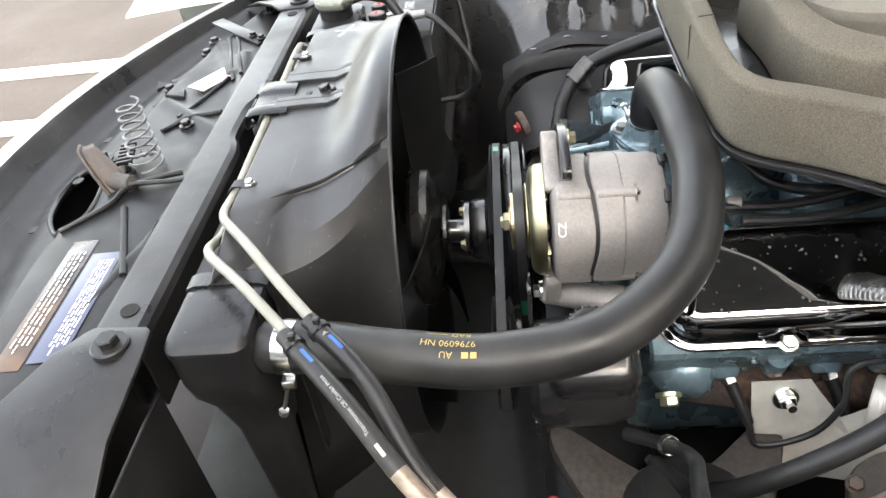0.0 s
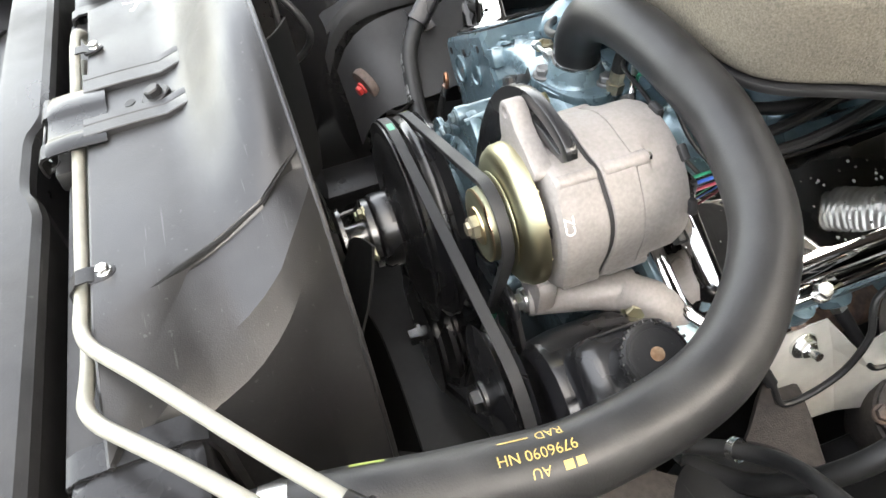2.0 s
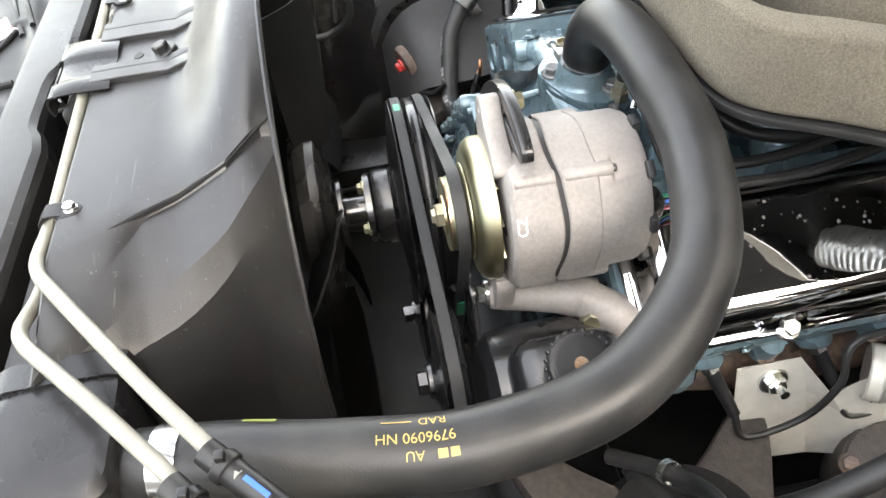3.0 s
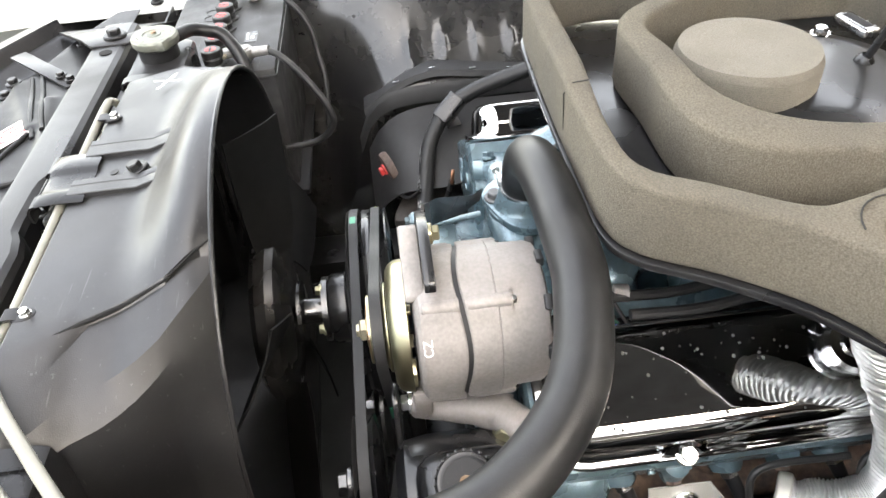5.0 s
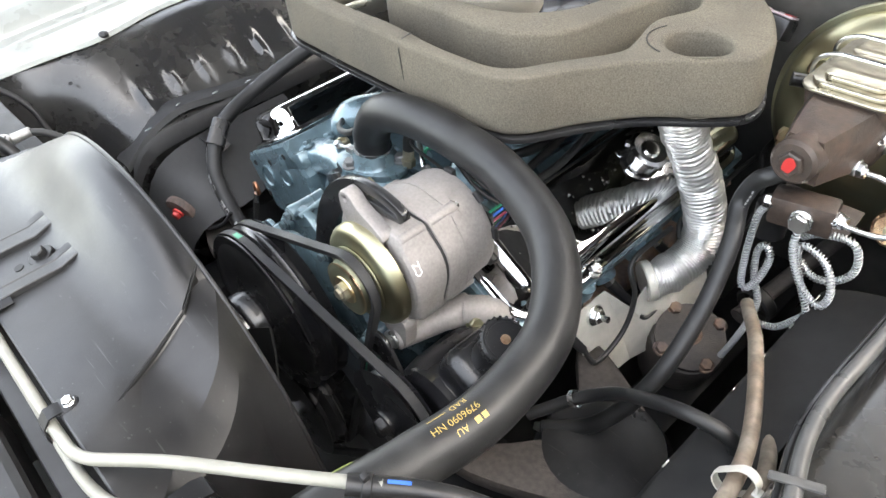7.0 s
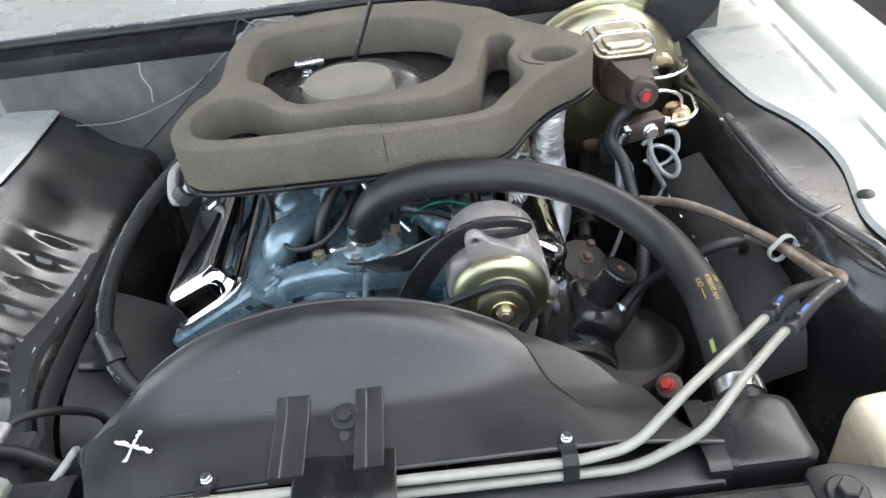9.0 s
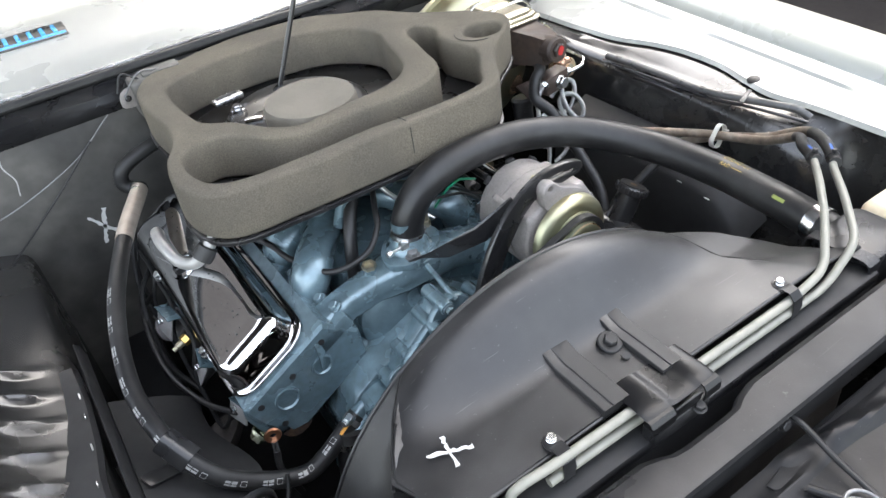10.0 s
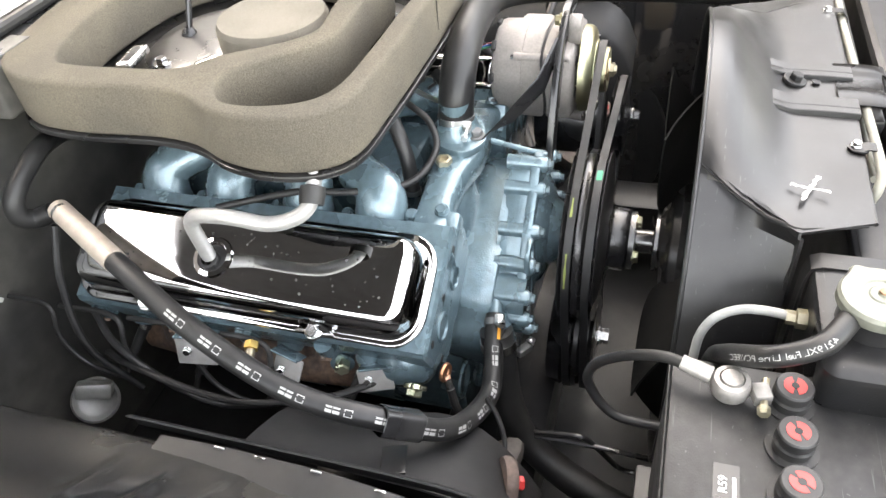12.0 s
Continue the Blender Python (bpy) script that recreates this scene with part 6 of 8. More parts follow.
# oil filter housing low on the passenger side, starter shapes
low = thing("steering_idler", (-0.35, 0.92, 0.4), "pale round fitting low on the firewall", "fitting")
part("disc", lathe([(0.0, 0.0), (0.037, 0.0), (0.041, 0.004), (0.041, 0.012), (0.037, 0.016), (0.031, 0.012), (0.026, 0.009), (0.0, 0.009)], (-0.308, 0.912, 0.409), (-0.5, -0.5, 0.7), 32), CREAM_GREY, low)
part("nozzle", box((-0.312, 0.895, 0.448), (0.035, 0.06, 0.028), (20, 30, 40), 0.006), CREAM_GREY, low)

# sender, plug and brackets under the passenger cover
send = thing("temperature_sender", (-0.32, 0.517, 0.66), "brass sender screwed into the side of the head", "sender")
part("hexagon", lathe([(0.0, 0.0), (0.0105, 0.0), (0.0105, 0.011), (0.008, 0.012), (0.0, 0.012)], (-0.314, 0.517, 0.668), (-0.85, -0.2, -0.2), 6), BRASS, send)
part("terminal", lathe([(0.0065, 0.012), (0.0065, 0.024), (0.0045, 0.025), (0.0045, 0.033), (0, 0.033)], (-0.314, 0.517, 0.668), (-0.85, -0.2, -0.2), 14), BRASS_DULL, send)
plug = thing("head_plug", (-0.28, 0.408, 0.60), "greenish zinc hexagon plug in the side of the head", "plug")
part("hexagon", lathe([(0.0, 0.0), (0.012, 0.0), (0.012, 0.012), (0.009, 0.014), (0.0, 0.014)], (-0.275, 0.408, 0.603), (-0.9, -0.3, 0.05), 6), NUT_GREEN, plug)
part("collar", lathe([(0.0, 0.0), (0.018, 0.0), (0.017, -0.02), (0.0, -0.02)], (-0.275, 0.408, 0.603), (-0.9, -0.3, 0.05), 20), BLUE, plug)
for at, size, turn in (((-0.335, 0.60, 0.655), (0.003, 0.06, 0.045), (0, 20, 8)), ((-0.318, 0.47, 0.628), (0.003, 0.045, 0.04), (10, 30, -6)), ((-0.30, 0.345, 0.615), (0.003, 0.05, 0.035), (-8, 25, 12))):
    brk = thing("plug_shield", at, "pale bare steel plug shield under the valve cover", "heat shield", "plug shields")
    part("sheet", box(at, size, turn, 0.0012), CREAM_GREY, brk)
    part("flange", box(Vector(at) + Vector((0.012, 0, size[2] * 0.46)), (0.026, size[1], 0.003), turn, 0.001), BLUE, brk)
    bolt(brk, Vector(at) + Vector((-0.003, size[1] * 0.2, 0)), (-1, -0.2, 0.2), 0.006, ZINC, 1.1)

# dried water spots on the covers
random.seed(21)
for side in (-1, 1):
    m = cover_frame(side)
    spots = bmesh.new()
    for k in range(110):
        x, y = random.uniform(-0.05, 0.05), random.uniform(-0.24, 0.2)
        r = random.choice((0.0006, 0.0008, 0.001, 0.0014, 0.002))
        ring = [spots.verts.new(m @ Vector((x + r * random.uniform(0.75, 1.2) * math.cos(a), y + r * random.uniform(0.75, 1.2) * math.sin(a), 0.0558))) for a in [2 * math.pi * j / 7 for j in range(7)]]
        spots.faces.new(ring)
    tagged(part("water_spots", spots, SPOT, engine), "dried pale water spots", kind="stuff")

# ---- fan, pulleys and belts ----
FX, FZ = 0.034, 0.637
fan = thing("engine_fan", (FX, -0.05, 0.4), "black steel engine fan with a polished hub dish, at rest", "fan")
part("hub_dish", lathe([(0.0, -0.020), (0.040, -0.020), (0.048, -0.026), (0.072, -0.028), (0.080, -0.031), (0.104, -0.033), (0.116, -0.038), (0.122, -0.048), (0.121, -0.062), (0.112, -0.070), (0.0, -0.074)], (FX, 0.012, FZ), (0, 1, 0), 56), FAN_DISH, fan, "dull steel fan clutch disc")
for k in range(5):
    bl = []
    for i in range(7):
        t = i / 6
        r = 0.10 + 0.18 * t
        half = 0.03 + 0.03 * t ** 0.6
        tw = radians(38 - 12 * t)
        bl.append([(r * 1.0, -0.026 + s * half * math.sin(tw) + 0.006 * (1 - s * s), s * half * math.cos(tw)) for s in (-1, -0.5, 0, 0.5, 1)])
    b = grid_sheet([[Vector(p) for p in row] for row in bl], 0.0025)
    a = radians(30 + 72 * k)
    m = Matrix.Translation((FX, 0, FZ)) @ Matrix.Rotation(-a, 4, "Y")
    bmesh.ops.transform(b, matrix=m, verts=b.verts)
    part("blade", b, FAN_BLACK, fan, "black curved fan blade")
part("spacer", lathe([(0.045, -0.009), (0.045, -0.004), (0.020, -0.002), (0.0185, 0.002), (0.0185, 0.024), (0.047, 0.026), (0.047, 0.034), (0.0, 0.034)], (FX, 0, FZ), (0, 1, 0), 32), DARK_STEEL, fan, "turned steel fan spacer")
for k in range(4):
    a = radians(88 + 90 * k)
    bolt(fan, (FX + 0.0385 * math.cos(a), 0.0255, FZ + 0.0385 * math.sin(a)), (0, -1, 0), 0.0072, GOLD, 1.3, label="yellow zinc bolt")

wp = thing("water_pump_pulley", (FX, 0.08, 0.5), "glossy black dished water pump pulley", "pulley")
part("hub", lathe([(0.0, 0.0345), (0.044, 0.0345), (0.049, 0.037), (0.051, 0.042), (0.051, 0.060), (0.055, 0.064), (0.085, 0.067), (0.118, 0.072), (0.125, 0.075)], (FX, 0, FZ), (0, 1, 0), 48), BLACK_GLOSS, wp)
groove = []
for y0 in (0.074, 0.104):
    groove += [(0.136, y0), (0.137, y0 + 0.002), (0.124, y0 + 0.008), (0.124, y0 + 0.013), (0.137, y0 + 0.022), (0.136, y0 + 0.024)]
part("rim", lathe([(0.11, 0.074)] + groove + [(0.10, 0.132)], (FX, 0, FZ), (0, 1, 0), 56), BLACK_GLOSS, wp)

crankp = thing("crank_pulley", (FX, 0.1, 0.3), "black crankshaft pulley low on the engine front", "pulley")
part("wheel", lathe([(0.0, 0.07), (0.05, 0.07), (0.085, 0.074), (0.096, 0.075), (0.084, 0.082), (0.084, 0.088), (0.098, 0.098), (0.098, 0.106), (0.086, 0.112), (0.086, 0.117), (0.098, 0.127), (0.09, 0.15), (0.0, 0.15)], (FX, 0, 0.40), (0, 1, 0), 48), BLACK_GLOSS, crankp)


def hull(points):
    pts = sorted(set(points))

    def half(seq):
        out = []
        for p in seq:
            while len(out) > 1 and (out[-1][0] - out[-2][0]) * (p[1] - out[-2][1]) - (out[-1][1] - out[-2][1]) * (p[0] - out[-2][0]) <= 0:
                out.pop()
            out.append(p)
        return out[:-1]

    return half(pts) + half(pts[::-1])


def belt(wheels, y, w=0.0125, t=0.008):
    """A V-belt drawn tight round pulleys that stand in one plane."""
    loop = hull([(round(x + r * math.cos(2 * math.pi * k / 72), 6), round(z + r * math.sin(2 * math.pi * k / 72), 6)) for x, z, r in wheels for k in range(72)])
    n = len(loop)
    rings = []
    for i, (x, z) in enumerate(loop):
        ax, az = loop[i - 1]
        bx_, bz_ = loop[(i + 1) % n]
        nx_, nz_ = bz_ - az, -(bx_ - ax)
        L = math.hypot(nx_, nz_)
        nx_, nz_ = nx_ / L, nz_ / L
        rings.append([(x + nx_ * d, y + s * w / 2, z + nz_ * d) for d, s in ((0.0005, -1), (0.0012, -0.9), (0.0012, 0.9), (0.0005, 1), (-t, 0.62), (-t, -0.62))])
    return loft(rings + [rings[0]])


PSX, PSZ = 0.345, 0.668
WPW, CRW = (FX, FZ, 0.1375), (FX, 0.40, 0.098)
for nm, wheels, y in (("front", [WPW, CRW, (PSX, PSZ, 0.073)], 0.0845), ("rear", [WPW, CRW, (0.254, 0.811, 0.046)], 0.1145)):
    bt = thing("drive_belt", (FX, y, 0.3), "black rubber V-belt with faded paint marks", "belt", "drive belts")
    part("belt", belt(wheels, y), BELT_AND_SHADE, bt)
    mk = loft([[(FX + 0.1390 * math.cos(radians(a)), y + s * 0.004, FZ + 0.1390 * math.sin(radians(a))) for s in (-1, 1)] for a in range(96, 106, 2)], closed_ring=False)
    part("paint_stroke", mk, GREEN_WIRE, bt, "green paint mark")
for a0, a1 in ((118, 131), (88, 98), (152, 176)):
    mk = loft([[(FX + 0.1392 * math.cos(radians(a)), 0.1145 + s * (0.0014 + 0.0005 * math.sin(a * 1.7)) + 0.001, FZ + 0.1392 * math.sin(radians(a))) for s in (-1, 1)] for a in range(a0, a1 + 1, 3)], closed_ring=False)
    part("paint_stroke", mk, YELLOW_MARK, bt, "faded yellow paint")

# green paint on the slanting run from the alternator down to the crank
dx_, dz_ = FX - 0.254, 0.40 - 0.811
run_ = math.hypot(dx_, dz_)
ang = math.atan2(dz_, dx_) + math.acos((0.046 - 0.098) / run_)
nx_, nz_ = math.cos(ang), math.sin(ang)
for u0, u1 in ((0.30, 0.40),):
    q0, q1 = [(0.254 + nx_ * 0.0475 + (dx_ + nx_ * 0.052) * u, 0.811 + nz_ * 0.0475 + (dz_ + nz_ * 0.052) * u) for u in (u0, u1)]
    part("paint_stroke", thicken(loft([[(x, 0.1145 - 0.0045, z), (x, 0.1145 + 0.0045, z)] for x, z in (q0, q1)], closed_ring=False), 0.0006), GREEN_WIRE, bt, "green paint mark")

part("hub_bolt", lathe([(0.0, 0.052), (0.014, 0.052), (0.014, 0.066), (0.02, 0.067), (0.02, 0.071)], (FX, 0, 0.40), (0, 1, 0), 6), STEEL, crankp, "steel crank bolt")

# ---- alternator ----
alt = thing("alternator", (0.246, 0.2, 0.70), "cast aluminium alternator with a yellow-zinc fan and pulley", "alternator")
AX, AZ, AR = 0.254, 0.811, 0.0765
BOSSES = (55, -37, 143, 235)


def housing(rings_in):
    """A turned housing whose wall swells over its long bolt ribs, and whose parting edge wanders."""
    rings = []
    n = 96
    for r, h, w, g in rings_in:
        ring = []
        for k in range(n):
            a = 2 * math.pi * k / n
            q = max(max(0.0, math.cos(a - radians(b))) ** 60 for b in BOSSES)
            rr = r + 0.0065 * q * g
            ring.append((AX + rr * math.cos(a), h + 0.0035 * math.sin(3 * a + 0.6) * w, AZ + rr * math.sin(a)))
        rings.append(ring)
    return loft(rings)


fh = part("front_housing", housing(((0.028, 0.152, 0, 0), (0.060, 0.152, 0, 0), (0.068, 0.153, 0, 0.2), (0.073, 0.155, 0, 0.5), (AR - 0.0006, 0.159, 0, 0.8), (AR, 0.164, 0, 1), (AR, 0.197, 1, 1), (AR - 0.001, 0.1985, 1, 1), (0.069, 0.1985, 1, 0))), CAST_ALU, alt, sharp=0.5)
part("stator_ring", housing(((0.069, 0.1985, 1, 0), (AR - 0.0022, 0.1985, 1, 0.8), (AR - 0.0022, 0.2035, 1, 0.8), (0.069, 0.2035, 1, 0))), BELT_AND_SHADE, alt, "black laminated stator edge")
rh = part("rear_housing", housing(((0.069, 0.2035, 1, 0), (AR - 0.001, 0.2035, 1, 1), (AR, 0.205, 1, 1), (AR, 0.2345, 0.2, 1), (AR - 0.0012, 0.235, 0.2, 0.9), (AR - 0.0012, 0.236, 0.2, 0.9), (AR, 0.2365, 0.2, 0.9), (AR, 0.248, 0, 0.7), (AR - 0.0004, 0.252, 0, 0.1), (AR - 0.001, 0.278, 0, 0), (AR - 0.004, 0.285, 0, 0), (AR - 0.010, 0.288, 0, 0), (0.045, 0.289, 0, 0), (0.0, 0.289, 0, 0))), CAST_ALU, alt, sharp=0.5)
for b in BOSSES:
    bx_, bz_ = AX + 0.0765 * math.cos(radians(b)), AZ + 0.0765 * math.sin(radians(b))
    part("bolt_boss", lathe([(0.0, 0.160), (0.0062, 0.160), (0.0078, 0.162), (0.0082, 0.196), (0.0076, 0.1975)], (bx_, 0, bz_), (0, 1, 0), 16), CAST_ALU, fh)
    part("bolt_boss", lathe([(0.0076, 0.206), (0.0082, 0.208), (0.0080, 0.247), (0.0066, 0.250), (0, 0.250)], (bx_, 0, bz_), (0, 1, 0), 16), CAST_ALU, rh)
    bolt(rh, (bx_, 0.250, bz_), (0, 1, 0), 0.0042, ZINC, 1.2)
for k in range(9):
    a = radians(10 + 40 * k)
    part("vent_slot", box((AX + (AR - 0.0035) * math.cos(a), 0.2855, AZ + (AR - 0.0035) * math.sin(a)), (0.012, 0.008, 0.016), (0, -math.degrees(a), 0), 0.002), BELT_AND_SHADE, rh, "dark cooling slot")
for k in range(6):
    a = radians(20 + 60 * k)
    part("vent_window", box((AX + 0.050 * math.cos(a), 0.1525, AZ + 0.050 * math.sin(a)), (0.022, 0.004, 0.014), (0, -math.degrees(a), 0), 0.003), BELT_AND_SHADE, fh, "dark cooling window")
ear_out = closed([(-0.036, 0.060), (-0.044, 0.086), (-0.041, 0.102), (-0.030, 0.1075), (-0.019, 0.103), (-0.008, 0.092), (0.018, 0.079), (0.034, 0.066), (0.01, 0.050)], 5)
part("top_ear", plate([(AX + x, AZ + z) for x, z in ear_out], 0.146, 0.166, [circle(AX - 0.030, AZ + 0.097, 0.0046, 16)], m=my, bevel=0.003), CAST_ALU, fh)
low_out = closed([(0.0, -0.062), (0.012, -0.098), (0.026, -0.110), (0.044, -0.104), (0.050, -0.088), (0.050, -0.056)], 5)
part("lower_ear", plate([(AX + x, AZ + z) for x, z in low_out], 0.142, 0.162, m=my, bevel=0.003), CAST_ALU, fh)
letters("CZ", Matrix(((math.cos(1.12), 0, math.cos(0.45), AX + (AR + 0.0006) * math.cos(0.45)), (0, 1, 0, 0.164), (-math.sin(1.12), 0, math.sin(0.45), AZ + (AR + 0.0006) * math.sin(0.45)), (0, 0, 0, 1))) @ Matrix.Rotation(math.pi, 4, "Z"), 0.0135, WHITE_PRINT, fh, "ink_mark")
afan = part("fan", lathe([(0.02, 0.127), (0.052, 0.1265), (0.061, 0.1275), (0.067, 0.131), (0.0705, 0.137), (0.0712, 0.146), (0.0698, 0.146), (0.069, 0.139), (0.064, 0.132), (0.05, 0.130), (0.02, 0.130)], (AX, 0, AZ), (0, 1, 0), 64), GOLD, alt, "iridescent yellow-zinc fan cup")
for k in range(12):
    a = 2 * math.pi * k / 12
    part("vane", box((AX + 0.060 * math.cos(a), 0.1415, AZ + 0.060 * math.sin(a)), (0.016, 0.016, 0.0014), (0, -math.degrees(a) + 35, 0), 0.0004), GOLD, afan)
apul = part("pulley", lathe([(0.0, 0.1035), (0.012, 0.1035), (0.020, 0.1040), (0.028, 0.1030), (0.0345, 0.1035), (0.0362, 0.1045), (0.0362, 0.107), (0.0372, 0.1115), (0.0372, 0.1175), (0.0478, 0.1235), (0.0478, 0.125), (0.03, 0.127)], (AX, 0, AZ), (0, 1, 0), 56), GOLD, alt, "yellow-zinc V pulley")
part("copper_rim", lathe([(0.0325, 0.1034), (0.0352, 0.1036), (0.0366, 0.1045), (0.0366, 0.1060)], (AX, 0, AZ), (0, 1, 0), 56), GOLD_RED, apul, "coppery pulley rim")
part("washer", lathe([(0.0, 0.1035), (0.0, 0.1015), (0.0185, 0.1015), (0.0195, 0.1030), (0.0195, 0.1036)], (AX, 0, AZ), (0, 1, 0), 32), GOLD_RED, apul, "reddish zinc washer")
part("shaft_nut", lathe([(0.0125, 0.1016), (0.0125, 0.0955), (0.0105, 0.0938), (0.0078, 0.0938), (0.0074, 0.0905), (0, 0.0900)], (AX, 0, AZ), (0, 1, 0), 6), BRASS_DULL, apul, "dull zinc shaft nut")
part("plug", box((0.30, 0.294, 0.825), (0.024, 0.016, 0.022), bevel=0.003), BLACK_GLOSS, alt, "black plug connector")
for mt, dx in ((BLUE_MARK, 0.0), (RED_WIRE, 0.008), (GREEN_WIRE, -0.008)):
    part("wire", sweep(smooth_line([(0.300 + dx, 0.300, 0.822), (0.296 + dx, 0.33, 0.818), (0.28 + dx, 0.36, 0.80), (0.26 + dx, 0.38, 0.77)], 5), 0.0018, 8), mt, alt)

# brace with an adjusting slot, and its strut to the thermostat bolt
brace = thing("alternator_brace", (0.2, 0.17, 0.80), "glossy black slotted alternator brace", "bracket")
outer = smooth_line([Vector((0.075, 0.735, 0)), Vector((0.105, 0.812, 0)), Vector((0.14, 0.868, 0)), Vector((0.18, 0.905, 0)), Vector((0.225, 0.925, 0)), Vector((0.27, 0.926, 0)), Vector((0.303, 0.916, 0)), Vector((0.308, 0.905, 0))], 4)
inner_ = smooth_line([Vector((0.30, 0.897, 0)), Vector((0.268, 0.893, 0)), Vector((0.23, 0.893, 0)), Vector((0.195, 0.876, 0)), Vector((0.165, 0.84, 0)), Vector((0.138, 0.795, 0)), Vector((0.11, 0.725, 0))], 4)
slot = [(0.232, 0.913), (0.262, 0.9135), (0.292, 0.908), (0.295, 0.904), (0.29, 0.902), (0.262, 0.9045), (0.234, 0.9035), (0.229, 0.908)]
part("arm", plate([(p.x, p.y) for p in outer + inner_], 0.166, 0.177, [slot], m=my, bevel=0.0015), BLACK_GLOSS, brace)
strut = loft([[(0.022, 0.262, 0.812), (0.045, 0.255, 0.812), (0.045, 0.255, 0.808), (0.022, 0.262, 0.808)], [(0.05, 0.245, 0.822), (0.075, 0.225, 0.815), (0.075, 0.225, 0.811), (0.05, 0.245, 0.818)], [(0.11, 0.196, 0.868), (0.125, 0.19, 0.842), (0.125, 0.186, 0.840), (0.11, 0.192, 0.866)], [(0.17, 0.178, 0.905), (0.185, 0.178, 0.875), (0.185, 0.174, 0.875), (0.17, 0.174, 0.905)]], caps=True)
part("strut", strut, BLACK_GLOSS, brace)
bolt(brace, (AX - 0.030, 0.179, AZ + 0.097), (0, 1, 0), 0.0085, GOLD, 1.3)

mount = thing("alternator_mount", (0.31, 0.2, 0.68), "cast aluminium alternator mounting bracket", "bracket")
part("sleeve", lathe([(0.0, 0.0), (0.0165, 0.0), (0.018, 0.003), (0.018, 0.07), (0.021, 0.085), (0.021, 0.11), (0, 0.11)], (0.279, 0.142, 0.712), (0.3, 1, -0.02), 24), CAST_ALU, mount)
part("foot", sweep(smooth_line([(0.31, 0.235, 0.712), (0.335, 0.262, 0.705), (0.345, 0.285, 0.68), (0.335, 0.30, 0.65)], 6), lambda u: 0.021 + 0.004 * u, 16), CAST_ALU, mount)
bolt(mount, (0.332, 0.236, 0.706), (0.8, -0.3, 0.3), 0.010, GOLD, 1.35, label="yellow zinc bolt")
bolt(mount, (0.279, 0.137, 0.712), (0, -1, 0), 0.0095, ZINC, 1.4)
part("front_plate", plate(closed([(0.255, 0.72), (0.29, 0.735), (0.31, 0.70), (0.35, 0.63), (0.40, 0.60), (0.38, 0.54), (0.30, 0.55), (0.26, 0.62)], 4), 0.118, 0.124, m=my, bevel=0.001), BLACK_GLOSS, mount, "glossy black front bracket plate")
part("plate_edge", box((0.375, 0.145, 0.605), (0.06, 0.055, 0.004), (0, 28, 0), 0.001), BLACK_GLOSS, mount)

# ---- power steering pump ----
ps = thing("steering_pump", (0.40, 0.18, 0.55), "black power steering pump with an angled filler neck", "pump")
part("body", lathe([(0.0, 0.115), (0.055, 0.115), (0.066, 0.125), (0.07, 0.15), (0.07, 0.215), (0.06, 0.24), (0.03, 0.25), (0, 0.25)], (PSX + 0.02, 0, PSZ - 0.02), (0, 1, 0), 36), BLACK_GLOSS, ps)
part("reservoir", box((PSX + 0.05, 0.19, PSZ + 0.03), (0.09, 0.11, 0.09), (0, 30, 0), 0.025, seg=3), BLACK_GLOSS, ps)
part("filler_neck", sweep([(0.40, 0.188, 0.715), (0.425, 0.184, 0.765), (0.438, 0.183, 0.788)], lambda u: 0.026 - 0.005 * u, 20), BLACK_GLOSS, ps)
psc = part("filler_cap", lathe([(0.0, 0.0), (0.027, 0.0), (0.0285, 0.003), (0.0285, 0.011), (0.026, 0.014), (0.0, 0.015)], (0.436, 0.183, 0.785), (0.45, -0.05, 0.9), 36), BLACK_GLOSS, ps, "black ribbed cap")
part("cap_rim", lathe([(0.0235, 0.0), (0.0235, 0.0016), (0.021, 0.0018), (0.0205, 0.0)], (0.4425, 0.1823, 0.7978), (0.45, -0.05, 0.9), 28), BLACK_PAINT, psc)
part("worn_centre", lathe([(0.006, 0.0), (0.006, 0.0016), (0, 0.0016)], (0.4425, 0.1823, 0.7978), (0.45, -0.05, 0.9), 20), CAP_RUST, psc, "orange worn centre")
part("cap_face", lathe([(0.021, 0.0), (0.021, 0.0012), (0, 0.0012)], (0.4425, 0.1823, 0.7978), (0.45, -0.05, 0.9), 28), BLACK_PAINT, psc, "black moulded cap face")
for k in range(24):
    a = 2 * math.pi * k / 24
    q = basis((0.45, -0.05, 0.9)).to_3x3() @ Vector((0.0285 * math.cos(a), 0.0285 * math.sin(a), 0.008))
    part("cap_ridge", box(Vector((0.436, 0.183, 0.785)) + q, (0.003, 0.003, 0.010), (0, 27, 0), 0.0008), BLACK_GLOSS, psc)
part("pulley", lathe([(0.0, 0.065), (0.02, 0.065), (0.03, 0.070), (0.062, 0.072), (0.074, 0.0735), (0.064, 0.081), (0.064, 0.088), (0.074, 0.0955), (0.06, 0.10), (0, 0.10)], (PSX, 0, PSZ), (0, 1, 0), 44), BLACK_GLOSS, ps)
bolt(ps, (PSX, 0.063, PSZ), (0, -1, 0), 0.013, DARK_STEEL, 1.4)
part("return_hose", sweep(smooth_line([(0.43, 0.23, 0.60), (0.475, 0.27, 0.635), (0.52, 0.285, 0.672), (0.575, 0.272, 0.722), (0.625, 0.262, 0.755), (0.66, 0.268, 0.753), (0.676, 0.274, 0.740), (0.68, 0.279, 0.722)], 7), 0.0085, 14), RUBBER, ps)
